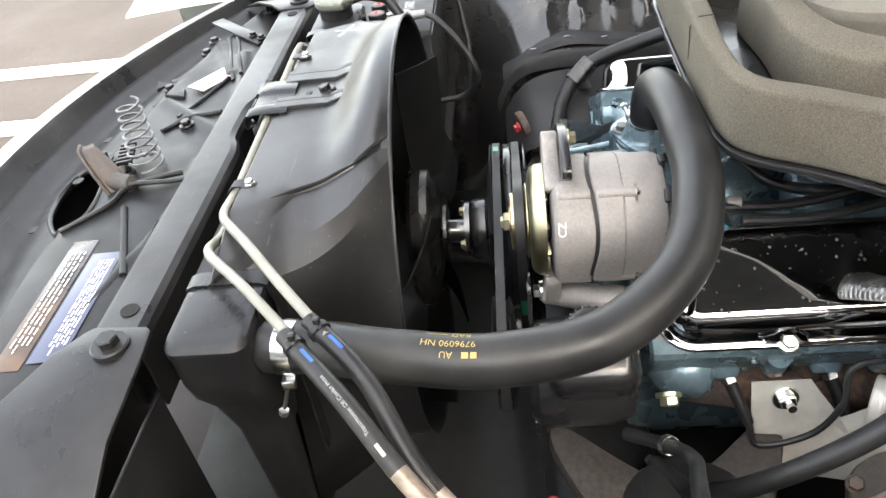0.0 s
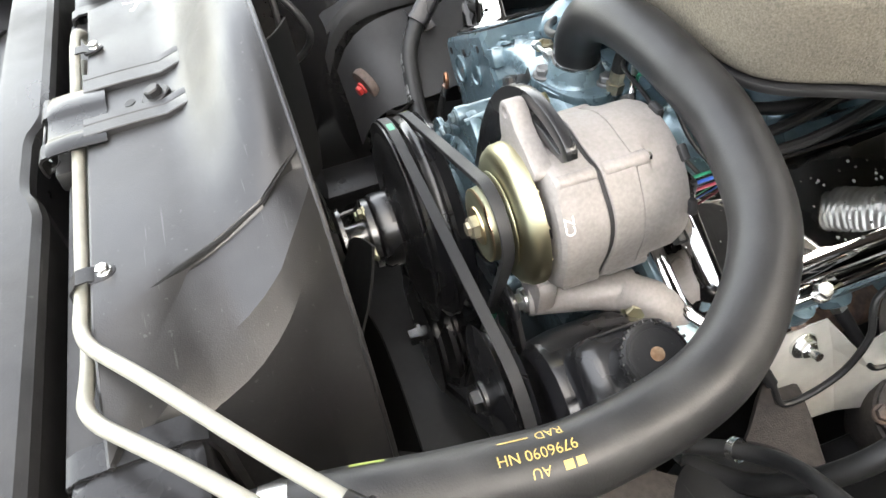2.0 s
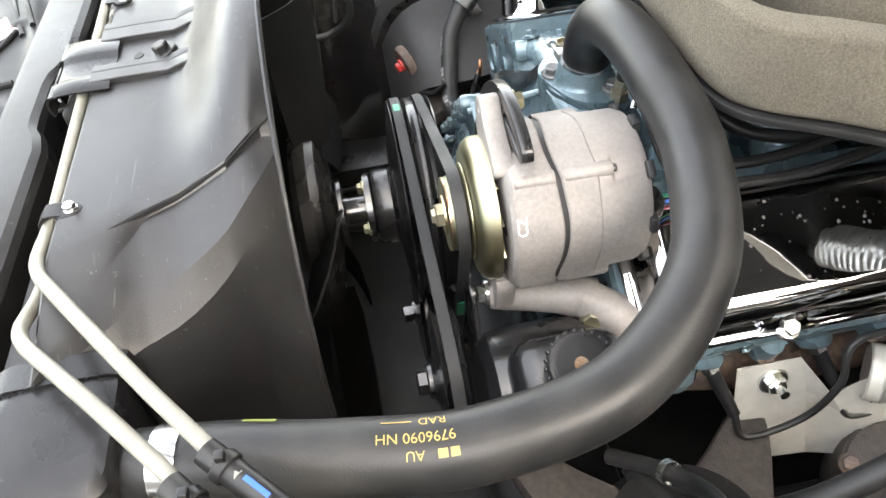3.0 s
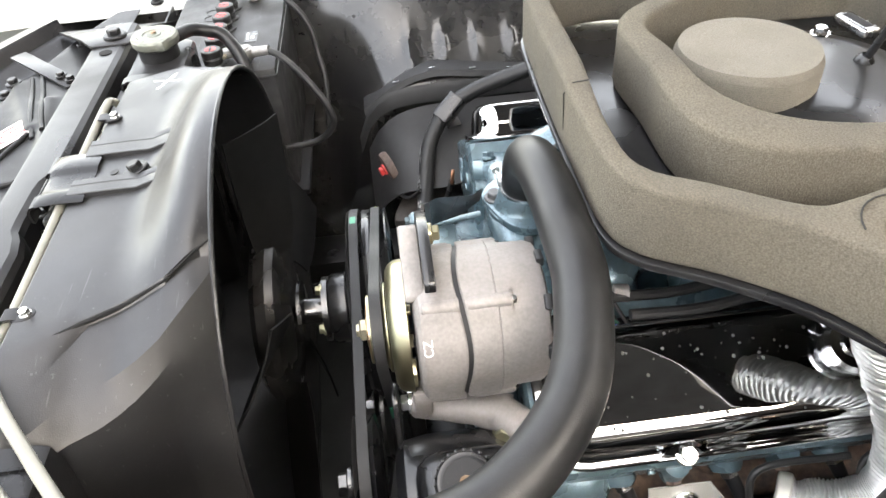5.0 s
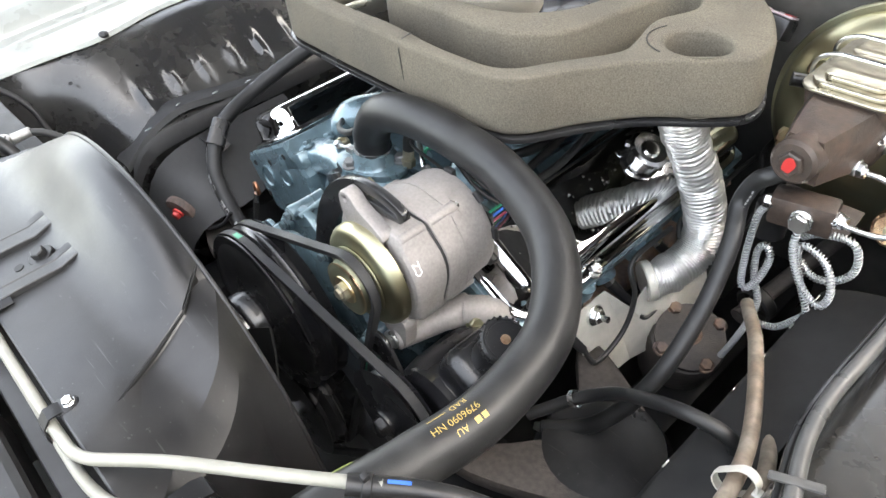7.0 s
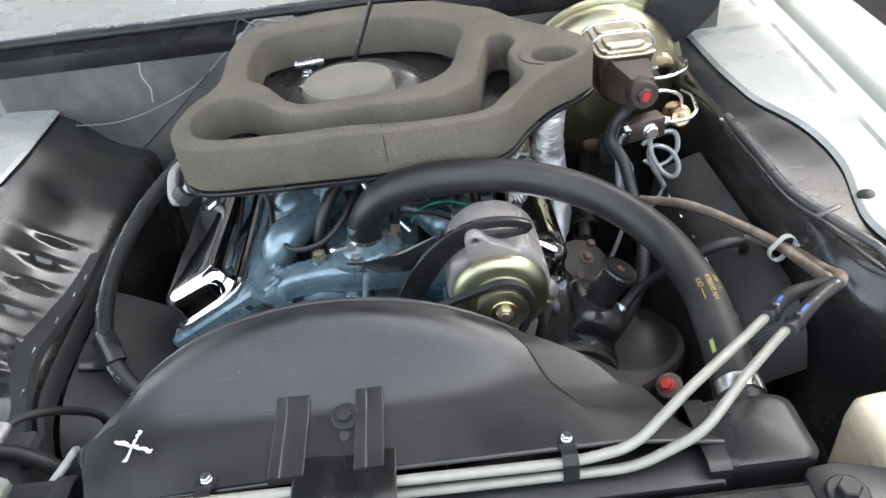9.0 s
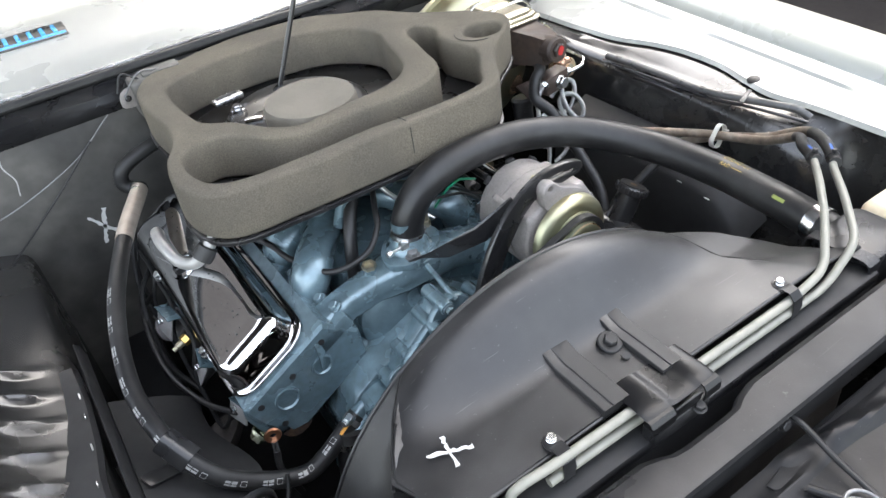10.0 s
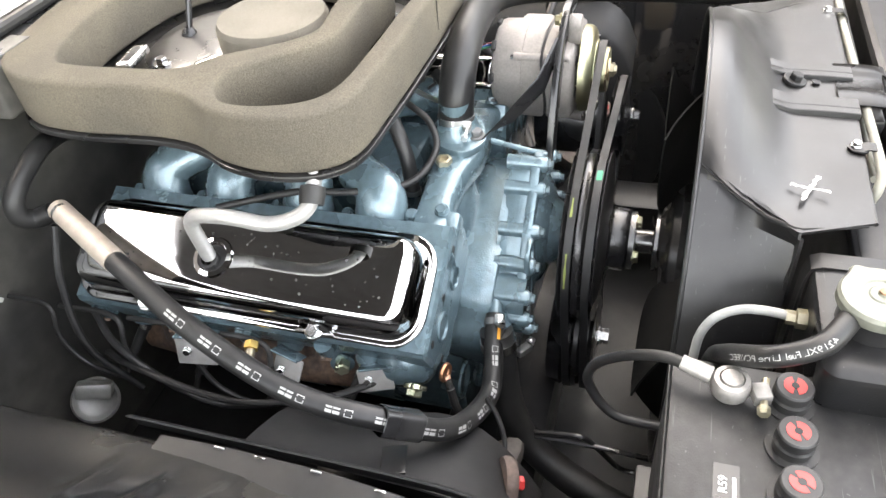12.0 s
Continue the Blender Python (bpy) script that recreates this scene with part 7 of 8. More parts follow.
part("hose_clip", lathe([(0.011, -0.004), (0.0125, -0.004), (0.0125, 0.004), (0.011, 0.004)], (0.475, 0.27, 0.635), (0.6, 0.25, 0.45), 18), ZINC, ps)
ph = thing("pressure_hose", (0.5, 0.35, 0.55), "thick black pressure hose with white print", "hose")
BH = [(0.565, 0.58, 0.872), (0.544, 0.55, 0.866), (0.526, 0.545, 0.849), (0.517, 0.535, 0.816), (0.532, 0.50, 0.79), (0.540, 0.46, 0.745), (0.543, 0.41, 0.70), (0.538, 0.36, 0.655), (0.515, 0.325, 0.60), (0.475, 0.30, 0.545), (0.42, 0.27, 0.52)]
pl_ = smooth_line(BH, 9)
part("tube", sweep(pl_, 0.0118, 16), RUBBER, ph)
for k in range(5):
    part("print_bar", wrap_on_tube(lift(flat_bar(0, 0, 0.005, 0.0022, 2)), pl_, 0.07 + k * 0.008, (0.6, -0.2, 0.75), 0.0118), GREY_PRINT, ph)
ends = part("banjo", lathe([(0.004, 0), (0.009, 0.002), (0.009, 0.01), (0.006, 0.014)], (0.420, 0.27, 0.52), (-1, -0.3, -0.3), 6), ZINC, ph)

# ---- steering box ----
sb = thing("steering_box", (0.46, 0.58, 0.45), "greasy cast-iron steering box on the chassis rail", "steering box")
part("body", lathe([(0.0, 0.05), (0.058, 0.045), (0.062, 0.03), (0.062, -0.08), (0, -0.08)], (0.458, 0.575, 0.465), (0.3, -0.3, 0.9), 32), BARE_CAST, sb)
part("cover", lathe([(0.03, 0.05), (0.055, 0.05), (0.055, 0.06), (0.03, 0.063), (0.018, 0.068), (0, 0.068)], (0.458, 0.575, 0.465), (0.3, -0.3, 0.9), 32), BARE_CAST, sb)
bq = basis((0.3, -0.3, 0.9)).to_3x3()
for k in range(4):
    a = radians(20 + 90 * k)
    bolt(sb, Vector((0.458, 0.575, 0.465)) + bq @ Vector((0.05 * math.cos(a), 0.05 * math.sin(a), 0.058)), (0.3, -0.3, 0.9), 0.010, RUSTY_BOLT, 1.3)
bolt(sb, Vector((0.458, 0.575, 0.465)) + bq @ Vector((0, 0, 0.07)), (0.3, -0.3, 0.9), 0.011, RUSTY_BOLT, 1.5)
part("column_shaft", sweep([(0.50, 0.66, 0.50), (0.56, 0.95, 0.56)], 0.014, 14), BARE_CAST, sb)
part("coupling", lathe([(0.03, -0.012), (0.034, -0.008), (0.034, 0.008), (0.03, 0.012)], (0.51, 0.70, 0.507), (0.2, 1, 0.2), 24), RUBBER, sb)

# ---- foam seal and air cleaner ----
OUT = [(0.487, 0.572), (0.455, 0.535), (0.395, 0.49), (0.345, 0.43), (0.305, 0.368), (0.26, 0.346), (0.16, 0.343), (0.02, 0.345), (-0.10, 0.349), (-0.19, 0.357), (-0.232, 0.395), (-0.245, 0.457), (-0.235, 0.52), (-0.207, 0.58), (-0.197, 0.65), (-0.203, 0.77), (-0.187, 0.86), (-0.12, 0.92), (0.048, 0.948), (0.2, 0.93), (0.31, 0.85), (0.375, 0.765), (0.44, 0.69), (0.482, 0.62)]
POCKET = [(-0.151, 0.77), (-0.13, 0.825), (0.006, 0.86), (0.18, 0.835), (0.262, 0.737), (0.247, 0.646), (0.228, 0.565), (0.188, 0.508), (0.13, 0.487), (0.05, 0.482), (-0.02, 0.475), (-0.06, 0.505), (-0.102, 0.573), (-0.145, 0.63)]
TROUGH = [(-0.205, 0.525), (-0.216, 0.475), (-0.20, 0.41), (-0.155, 0.384), (-0.05, 0.380), (0.06, 0.376), (0.20, 0.366), (0.268, 0.375), (0.303, 0.423), (0.348, 0.49), (0.347, 0.53), (0.336, 0.587), (0.355, 0.645), (0.337, 0.688), (0.307, 0.67), (0.288, 0.59), (0.262, 0.49), (0.195, 0.445), (0.078, 0.443), (-0.02, 0.44), (-0.07, 0.465), (-0.115, 0.52), (-0.16, 0.548)]
seal_thing = thing("foam_seal", (0.1, 0.6, 0.915), "thick grey-brown open-cell foam air cleaner seal", "foam seal")
foam = plate(closed(OUT, 5), 0.916, 0.996, [closed(POCKET, 5), closed(TROUGH, 4), circle(0.414, 0.562, 0.040, 28, 0.036)], bevel=0.007, seg=3)
for v in foam.verts:
    if v.co.z > 0.93:
        n1 = noise.noise(v.co * 9)
        v.co.z += 0.003 * n1
        v.co.x += 0.002 * noise.noise(v.co * 14 + Vector((5, 0, 0)))
part("foam_ring", foam, FOAM, seal_thing)
part("scored_line", sweep([(0.108, 0.3435, 0.94), (0.107, 0.342, 0.985), (0.106, 0.352, 0.9965), (0.103, 0.372, 0.9965)], 0.0009, 6), FOAM_DARK, seal_thing, "knife score across the foam")
arc = [(0.414 + 0.050 * math.cos(a) - 0.012, 0.562 + 0.043 * math.sin(a) - 0.006, 0.9962) for a in [radians(150 + 12 * k) for k in range(10)]]
part("scored_line", sweep(arc, 0.0009, 6), FOAM_DARK, seal_thing, "knife score beside the hole")

aircleaner = thing("air_cleaner", (0.05, 0.62, 0.905), "black air cleaner pan with a gauze-sided round lid", "air cleaner")
part("pan", plate(closed([(0.1 + (x - 0.1) * 1.008, 0.64 + (y - 0.64) * 1.008) for x, y in OUT], 5), 0.906, 0.9145, bevel=0.002), BLACK_GLOSS, aircleaner)
part("dome", lathe([(0.14, 0.915), (0.137, 0.93), (0.12, 0.942), (0.09, 0.947), (0, 0.948)], (0.042, 0.66, 0), (0, 0, 1), 56), BLACK_GLOSS, aircleaner, "glossy black pressed pan centre")
lid = part("lid", lathe([(0.083, 0.938), (0.084, 0.942), (0.083, 0.978), (0.080, 0.985), (0.07, 0.9855), (0.04, 0.983), (0, 0.981)], (0.042, 0.578, 0), (0, 0, 1), 72), MESH_GAUZE, aircleaner, "round lid of fine woven gauze")
for k in range(13):
    part("gauze_wire", lathe([(0.0836, 0.0), (0.0843, 0.0007), (0.0836, 0.0014)], (0.042, 0.578, 0.943 + k * 0.0026), (0, 0, 1), 72), MESH_GAUZE, lid)
for a in (150,):
    part("lid_clip", box((0.042 + 0.10 * math.cos(radians(a)), 0.60 + 0.10 * math.sin(radians(a)), 0.948), (0.035, 0.014, 0.010), (0, 0, a), 0.003), CHROME, aircleaner, "bright spring clip")
part("slot_frame", box((-0.051, 0.771, 0.951), (0.062, 0.026, 0.012), (0, 0, 8), 0.004, seg=3), CHROME_DULL, aircleaner, "bright frame of the slot in the pan")
part("slot_mouth", box((-0.051, 0.771, 0.956), (0.046, 0.014, 0.004), (0, 0, 8), 0.002), BELT_AND_SHADE, aircleaner, "dark slot")
bolt(aircleaner, (-0.05, 0.723, 0.944), (0, 0, 1), 0.009, CHROME, 1.5)
rod = thing("prop_rod", (0.045, 0.73, 0.95), "slim dark steel rod standing in the air cleaner", "rod")
part("shaft", sweep([(0.04, 0.73, 0.945), (0.115, 0.725, 1.11), (0.20, 0.72, 1.30)], 0.0048, 10), BLACK_GLOSS, rod)
part("foot", lathe([(0.013, 0), (0.011, 0.006), (0.006, 0.012)], (0.04, 0.73, 0.945), (0.2, 0, 1), 16), BLACK_GLOSS, rod)

# ---- foil duct ----
duct = thing("foil_duct", (0.41, 0.58, 0.58), "corrugated silver foil hot-air duct", "duct")
dl = smooth_line([(0.404, 0.555, 0.912), (0.406, 0.585, 0.84), (0.413, 0.625, 0.755), (0.425, 0.637, 0.68), (0.428, 0.62, 0.63), (0.415, 0.575, 0.607), (0.397, 0.535, 0.603)], 62)
random.seed(4)
dents = [(random.uniform(0, 1), random.uniform(0.002, 0.004), random.uniform(0.01, 0.03)) for _ in range(9)]
db = sweep(dl, lambda u: 0.0305 + 0.0013 * math.sin(u * 2 * math.pi * 62) - sum(d * math.exp(-((u - c) / w) ** 2) for c, d, w in dents) * 0.6, 28)
for v in db.verts:
    v.co += 0.003 * Vector((noise.noise(v.co * 55), noise.noise(v.co * 55 + Vector((9, 0, 0))), noise.noise(v.co * 60 + Vector((0, 7, 0)))))
part("tube", db, FOIL, duct, sharp=1.4)
part("flange", lathe([(0.0300, -0.008), (0.0325, -0.006), (0.0325, 0.006), (0.0300, 0.008)], (0.398, 0.54, 0.604), (0.6, 0.9, 0.1), 28), ALU_SHIELD, duct)

# ---- brake booster and master cylinder ----
boost = thing("brake_booster", (0.60, 0.90, 0.58), "yellow-zinc plated brake booster on the firewall", "brake booster")
part("front_shell", lathe([(0.0, -0.085), (0.06, -0.085), (0.075, -0.078), (0.095, -0.066), (0.13, -0.058), (0.158, -0.045), (0.172, -0.028), (0.178, -0.01), (0.179, -0.004)], (0.577, 0.87, 0.785), (0, 1, 0), 56), GOLD, boost)
part("clamp_rim", lathe([(0.179, -0.006), (0.187, -0.005), (0.189, 0.0), (0.188, 0.010), (0.182, 0.013)], (0.577, 0.87, 0.785), (0, 1, 0), 56), GOLD, boost)
part("rear_shell", lathe([(0.182, 0.012), (0.176, 0.03), (0.16, 0.055), (0.12, 0.075), (0, 0.078)], (0.577, 0.87, 0.785), (0, 1, 0), 56), GOLD, boost)
for k in range(6):
    a = radians(20 + 60 * k)
    part("pressed_dimple", lathe([(0.03, 0.006), (0.026, -0.002), (0.012, -0.005), (0, -0.006)], (0.577 + 0.125 * math.cos(a), 0.813, 0.785 + 0.125 * math.sin(a)), (0.15 * math.cos(a), 1, 0.15 * math.sin(a)), 20), GOLD_RED, boost, "reddish iridescent pressing")
part("check_valve", sweep(smooth_line([(0.49, 0.82, 0.86), (0.485, 0.79, 0.865), (0.45, 0.77, 0.87)], 5), 0.010, 12), BLACK_GLOSS, boost)

mc = thing("master_cylinder", (0.575, 0.70, 0.80), "brown rusty cast-iron brake master cylinder with a bailed lid", "master cylinder")
rs = []
for z, w, l, r in ((0.835, 0.032, 0.055, 0.02), (0.85, 0.044, 0.066, 0.02), (0.88, 0.048, 0.072, 0.02), (0.92, 0.052, 0.076, 0.018), (0.934, 0.054, 0.078, 0.018), (0.938, 0.054, 0.078, 0.018)):
    rs.append([(0.570 + x, 0.712 + y, z) for x, y in rounded(w, l, r)])
part("reservoir", loft(rs, caps=True), MC_IRON, mc, sharp=0.7)
part("bore", lathe([(0.0, -0.17), (0.023, -0.17), (0.027, -0.165), (0.027, -0.125), (0.027, -0.115), (0.027, -0.06), (0.036, -0.04), (0.036, 0.09), (0.05, 0.10), (0.05, 0.112)], (0.571, 0.69, 0.895), (0, 1, -0.09), 32), MC_IRON, mc)
part("front_plug", lathe([(0.016, 0.0), (0.0155, -0.006), (0.013, -0.008), (0, -0.008)], (0.571, 0.521, 0.9105), (0, 1, -0.09), 6), MC_IRON, mc, "hexagonal end plug")
dab = plate(closed([(-0.007, -0.006), (-0.005, 0.006), (0.002, 0.011), (0.008, 0.004), (0.006, -0.003), (0.001, -0.010), (-0.003, -0.008)], 4), 0, 0.001, m=pose(0.571, 0.5132, 0.911, 90, 0, 0))
part("red_mark", dab, RED, mc, "red paint dab")
part("casting_web", loft([[(0.571 + x * s, y, z + dz) for x, z in ((-0.034, 0.875 - 0.03 * (s - 0.7)), (-0.038, 0.915), (-0.03, 0.934), (0.03, 0.934), (0.038, 0.915), (0.034, 0.875 - 0.03 * (s - 0.7)))] for y, s, dz in ((0.545, 0.66, -0.002), (0.565, 0.8, 0.0), (0.61, 1.1, 0.001), (0.66, 1.3, 0.001))], caps=True), MC_IRON, mc)
part("lid_base", plate([(0.570 + x, 0.712 + y) for x, y in rounded(0.058, 0.082, 0.022)], 0.938, 0.943, bevel=0.002), LID_ZINC, mc, "dull zinc lid")
part("lid_step", plate([(0.570 + x, 0.712 + y) for x, y in rounded(0.050, 0.074, 0.02)], 0.943, 0.950, bevel=0.003), LID_ZINC, mc)
for y in (0.676, 0.748):
    part("lid_dome", plate([(0.570 + a, y + b) for a, b in rounded(0.038, 0.030, 0.014)], 0.950, 0.957, bevel=0.003), LID_ZINC, mc, "raised lid pressing")
for y in (0.682, 0.742):
    bail = round_corners([(0.512, y, 0.895), (0.506, y, 0.952), (0.528, y, 0.968), (0.612, y, 0.968), (0.634, y, 0.95), (0.628, y, 0.885)], 0.024, 6)
    part("bail_wire", sweep(bail, 0.0028, 10), ZINC, mc, "sprung wire bail")
for x, y, z, ax in ((0.61, 0.62, 0.868, (1, -0.1, 0)), (0.617, 0.69, 0.866, (1, 0, 0.0)), (0.616, 0.655, 0.896, (1, -0.3, 0.2))):
    bolt(mc, (x, y, z), ax, 0.0085, ZINC, 1.3, "bleed_fitting")
part("bleed_nipple", sweep([(0.618, 0.652, 0.898), (0.634, 0.646, 0.902)], 0.0042, 10), ZINC, mc, "bright bleed nipple")

dist = thing("brake_block", (0.59, 0.545, 0.81), "rusty brake distribution block with pipe unions", "brake block")
part("block", box((0.585, 0.56, 0.826), (0.075, 0.035, 0.04), (0, 0, 12), 0.004), MC_IRON, dist)
bolt(dist, (0.592, 0.54, 0.826), (0.1, -1, 0.1), 0.0125, ZINC, 1.15, "pipe_union")
for x in (0.552, 0.626):
    bolt(dist, (x, 0.552 + (x - 0.585) * 0.2, 0.832), (math.copysign(1, x - 0.585), -0.2, 0), 0.009, ZINC, 1.15, "pipe_union")
part("bracket", box((0.585, 0.60, 0.80), (0.10, 0.05, 0.004), (20, 0, 0), 0.001), MC_IRON, dist)


def spring_wrapped(nm, pts, label):
    """A brake pipe inside a wound wire guard."""
    t = thing(nm, pts[len(pts) // 2], label, "brake pipe", "brake pipes")
    L = smooth_line(pts, 13)
    part("pipe", sweep(L, 0.0028, 10), ZINC, t)
    n, q, run, turn = len(L), [], 0.0, 0.0
    side = (L[1] - L[0]).orthogonal().normalized()
    for k in range(n - 1):
        d = L[k + 1] - L[k]
        ax = d.normalized()
        side = (side - ax * side.dot(ax)).normalized()
        up = ax.cross(side)
        steps = max(1, int(d.length / 0.00042))
        for i in range(steps):
            turn += d.length / steps / 0.0042 * 2 * math.pi
            q.append(L[k] + d * (i / steps) + side * 0.0042 * math.cos(turn) + up * 0.0042 * math.sin(turn))
    part("wire_guard", sweep(q, 0.0012, 6), GREY_WRAP, t, "wound grey wire guard", sharp=1.2)
    return t


spring_wrapped("brake_pipe", [(0.594, 0.54, 0.824), (0.593, 0.535, 0.792), (0.604, 0.532, 0.761), (0.623, 0.53, 0.734), (0.644, 0.53, 0.723), (0.651, 0.533, 0.747), (0.637, 0.54, 0.776), (0.617, 0.545, 0.787), (0.60, 0.548, 0.786), (0.596, 0.55, 0.77), (0.605, 0.546, 0.742), (0.621, 0.542, 0.712), (0.629, 0.54, 0.692), (0.616, 0.54, 0.667), (0.598, 0.54, 0.644), (0.571, 0.54, 0.634)], "bright brake pipe looped in a wire guard")
spring_wrapped("brake_pipe", [(0.569, 0.555, 0.833), (0.547, 0.55, 0.82), (0.538, 0.55, 0.806), (0.535, 0.55, 0.782), (0.535, 0.545, 0.743), (0.539, 0.54, 0.694), (0.547, 0.54, 0.685), (0.559, 0.545, 0.706), (0.564, 0.552, 0.74), (0.554, 0.557, 0.754), (0.544, 0.558, 0.738), (0.55, 0.552, 0.701), (0.563, 0.55, 0.666), (0.559, 0.55, 0.623), (0.547, 0.55, 0.572), (0.532, 0.55, 0.523)], "bright brake pipe looped in a wire guard")
spring_wrapped("brake_pipe", [(0.589, 0.57, 0.78), (0.607, 0.57, 0.794), (0.64, 0.57, 0.803), (0.656, 0.57, 0.79), (0.658, 0.57, 0.759), (0.64, 0.565, 0.738), (0.616, 0.565, 0.732), (0.594, 0.57, 0.744)], "bright brake pipe looped in a wire guard")
for pts in ([(0.615, 0.557, 0.83), (0.645, 0.558, 0.829), (0.675, 0.56, 0.831), (0.692, 0.575, 0.838), (0.713, 0.66, 0.826), (0.72, 0.74, 0.80)],
            [(0.61, 0.62, 0.864), (0.64, 0.62, 0.866), (0.665, 0.62, 0.858), (0.678, 0.622, 0.845), (0.680, 0.63, 0.79)],
            [(0.626, 0.69, 0.861), (0.655, 0.68, 0.863), (0.683, 0.68, 0.868), (0.71, 0.70, 0.868), (0.73, 0.76, 0.86)]):
    bp = thing("brake_pipe", pts[2], "bent bright steel brake pipe", "brake pipe", "brake pipes")
    part("pipe", sweep(round_corners(pts, 0.02, 6), 0.0036, 10), ZINC, bp)
    d0 = Vector(pts[1]) - Vector(pts[0])
    part("flare_nut", lathe([(0.004, 0.0), (0.0075, 0.001), (0.0075, 0.012), (0.004, 0.014)], pts[0], d0, 6), ZINC, bp)
valve = thing("warning_switch", (0.62, 0.60, 0.80), "round bronze brake warning switch on its bracket", "switch")
part("body", lathe([(0.0, 0.0), (0.018, 0.0), (0.022, -0.004), (0.024, -0.02), (0.024, -0.045), (0.0, -0.045)], (0.672, 0.60, 0.815), (0, -1, 0.3), 28), GOLD_RED, valve)
part("cap", lathe([(0.0, 0.006), (0.006, 0.006), (0.007, 0.0)], (0.672, 0.60, 0.815), (0, -1, 0.3), 16), BRASS_DULL, valve)
solid("canister", lathe([(0.018, 0), (0.022, 0.004), (0.022, 0.03), (0.024, 0.033), (0.024, 0.05), (0.018, 0.055), (0, 0.055)], (0.535, 0.60, 0.735), (0, 0.1, 1), 24), BLACK_PAINT, "small black ribbed canister", "canister")

# ---- loom along the driver fender ----
loom = thing("fender_loom", (0.74, 0.3, 0.80), "black sleeved wires clipped along the driver fender", "wires")
part("sleeve", sweep(smooth_line([(0.742, 0.552, 0.830), (0.740, 0.483, 0.834), (0.738, 0.378, 0.836), (0.736, 0.311, 0.836), (0.742, 0.254, 0.837), (0.758, 0.199, 0.838), (0.775, 0.150, 0.838), (0.792, 0.112, 0.834), (0.80, 0.09, 0.822)], 8), 0.0075, 14), GREY_SLEEVE, loom, "grey plastic wire sleeve")
part("sleeve", sweep(smooth_line([(0.731, 0.53, 0.822), (0.728, 0.40, 0.829), (0.727, 0.311, 0.830), (0.732, 0.252, 0.830), (0.746, 0.199, 0.831), (0.764, 0.135, 0.828), (0.786, 0.085, 0.820)], 8), 0.0034, 10), BLACK_GLOSS, loom)
part("clip", box((0.757, 0.201, 0.8445), (0.044, 0.009, 0.004), (0, -8, 18), 0.0015), GREY_SLEEVE, loom, "grey cable tie")
part("eyelet", box((0.738, 0.553, 0.822), (0.008, 0.016, 0.004), (0, 0, 30), 0.001), CAST_ALU, loom, "pale wire eyelet")
fl = solid("fender_nub", lathe([(0.010, 0), (0.013, 0.003), (0.013, 0.007), (0.007, 0.010), (0, 0.010)], (0.842, 0.245, 0.829), (-0.2, 0, 0.9), 20), RUBBER, "black rubber bonnet bump stop", "bump stop")
fl2 = solid("fender_nub", lathe([(0.008, 0), (0.010, 0.003), (0.010, 0.007), (0.006, 0.010), (0, 0.010)], (-0.71, 0.212, 0.828), (0.2, 0, 0.9), 20), RUBBER, "black rubber bonnet bump stop", "bump stop")
hinge = part("bonnet_hinge", plate(closed([(0.66, 0.93), (0.72, 0.99), (0.80, 1.0), (0.83, 0.95), (0.80, 0.90), (0.74, 0.86), (0.69, 0.87)], 4), 0, 0.006, m=pose(0, 0.86, 0, 90, 0, 0), bevel=0.001), BLACK_PAINT, car, "dark pressed bonnet hinge")
part("gold_plate", plate(closed([(0.62, 0.95), (0.66, 1.0), (0.70, 0.985), (0.70, 0.93), (0.65, 0.92)], 4), 0, 0.005, m=pose(0, 0.875, 0, 90, 0, 0), bevel=0.001), GOLD, hinge)

# ---- washer tank ----
wt = thing("washer_tank", (0.64, -0.20, 0.62), "cream nylon washer tank with a dark cap", "tank")
wr = []
for z, w, l, r in ((0.62, 0.07, 0.06, 0.02), (0.63, 0.075, 0.066, 0.02), (0.80, 0.075, 0.066, 0.022), (0.828, 0.073, 0.062, 0.022), (0.842, 0.062, 0.052, 0.02), (0.845, 0.05, 0.04, 0.016)):
    wr.append([(0.71 + x, -0.16 + 0.85 * y, z - 0.03) for x, y in rounded(w, l, r)])
part("bottle", loft(wr, caps=True), NYLON, wt, sharp=0.9)
part("cap", lathe([(0.024, 0), (0.026, 0.003), (0.026, 0.012), (0.02, 0.016), (0, 0.017)], (0.72, -0.17, 0.815), (0, 0, 1), 28), BLACK_GLOSS, wt, "dark screw cap")

# ---- battery ----
bat = thing("battery", (-0.535, -0.135, 0.60), "dusty black battery with red-centred screw caps", "battery")
part("case", box((-0.537, -0.135, 0.715), (0.362, 0.206, 0.235), bevel=0.005), BATTERY, bat)
part("cover_lip", plate([(-0.537 + x, -0.135 + y) for x, y in rounded(0.183, 0.105, 0.006)], 0.815, 0.8215, bevel=0.001), BATTERY, bat)
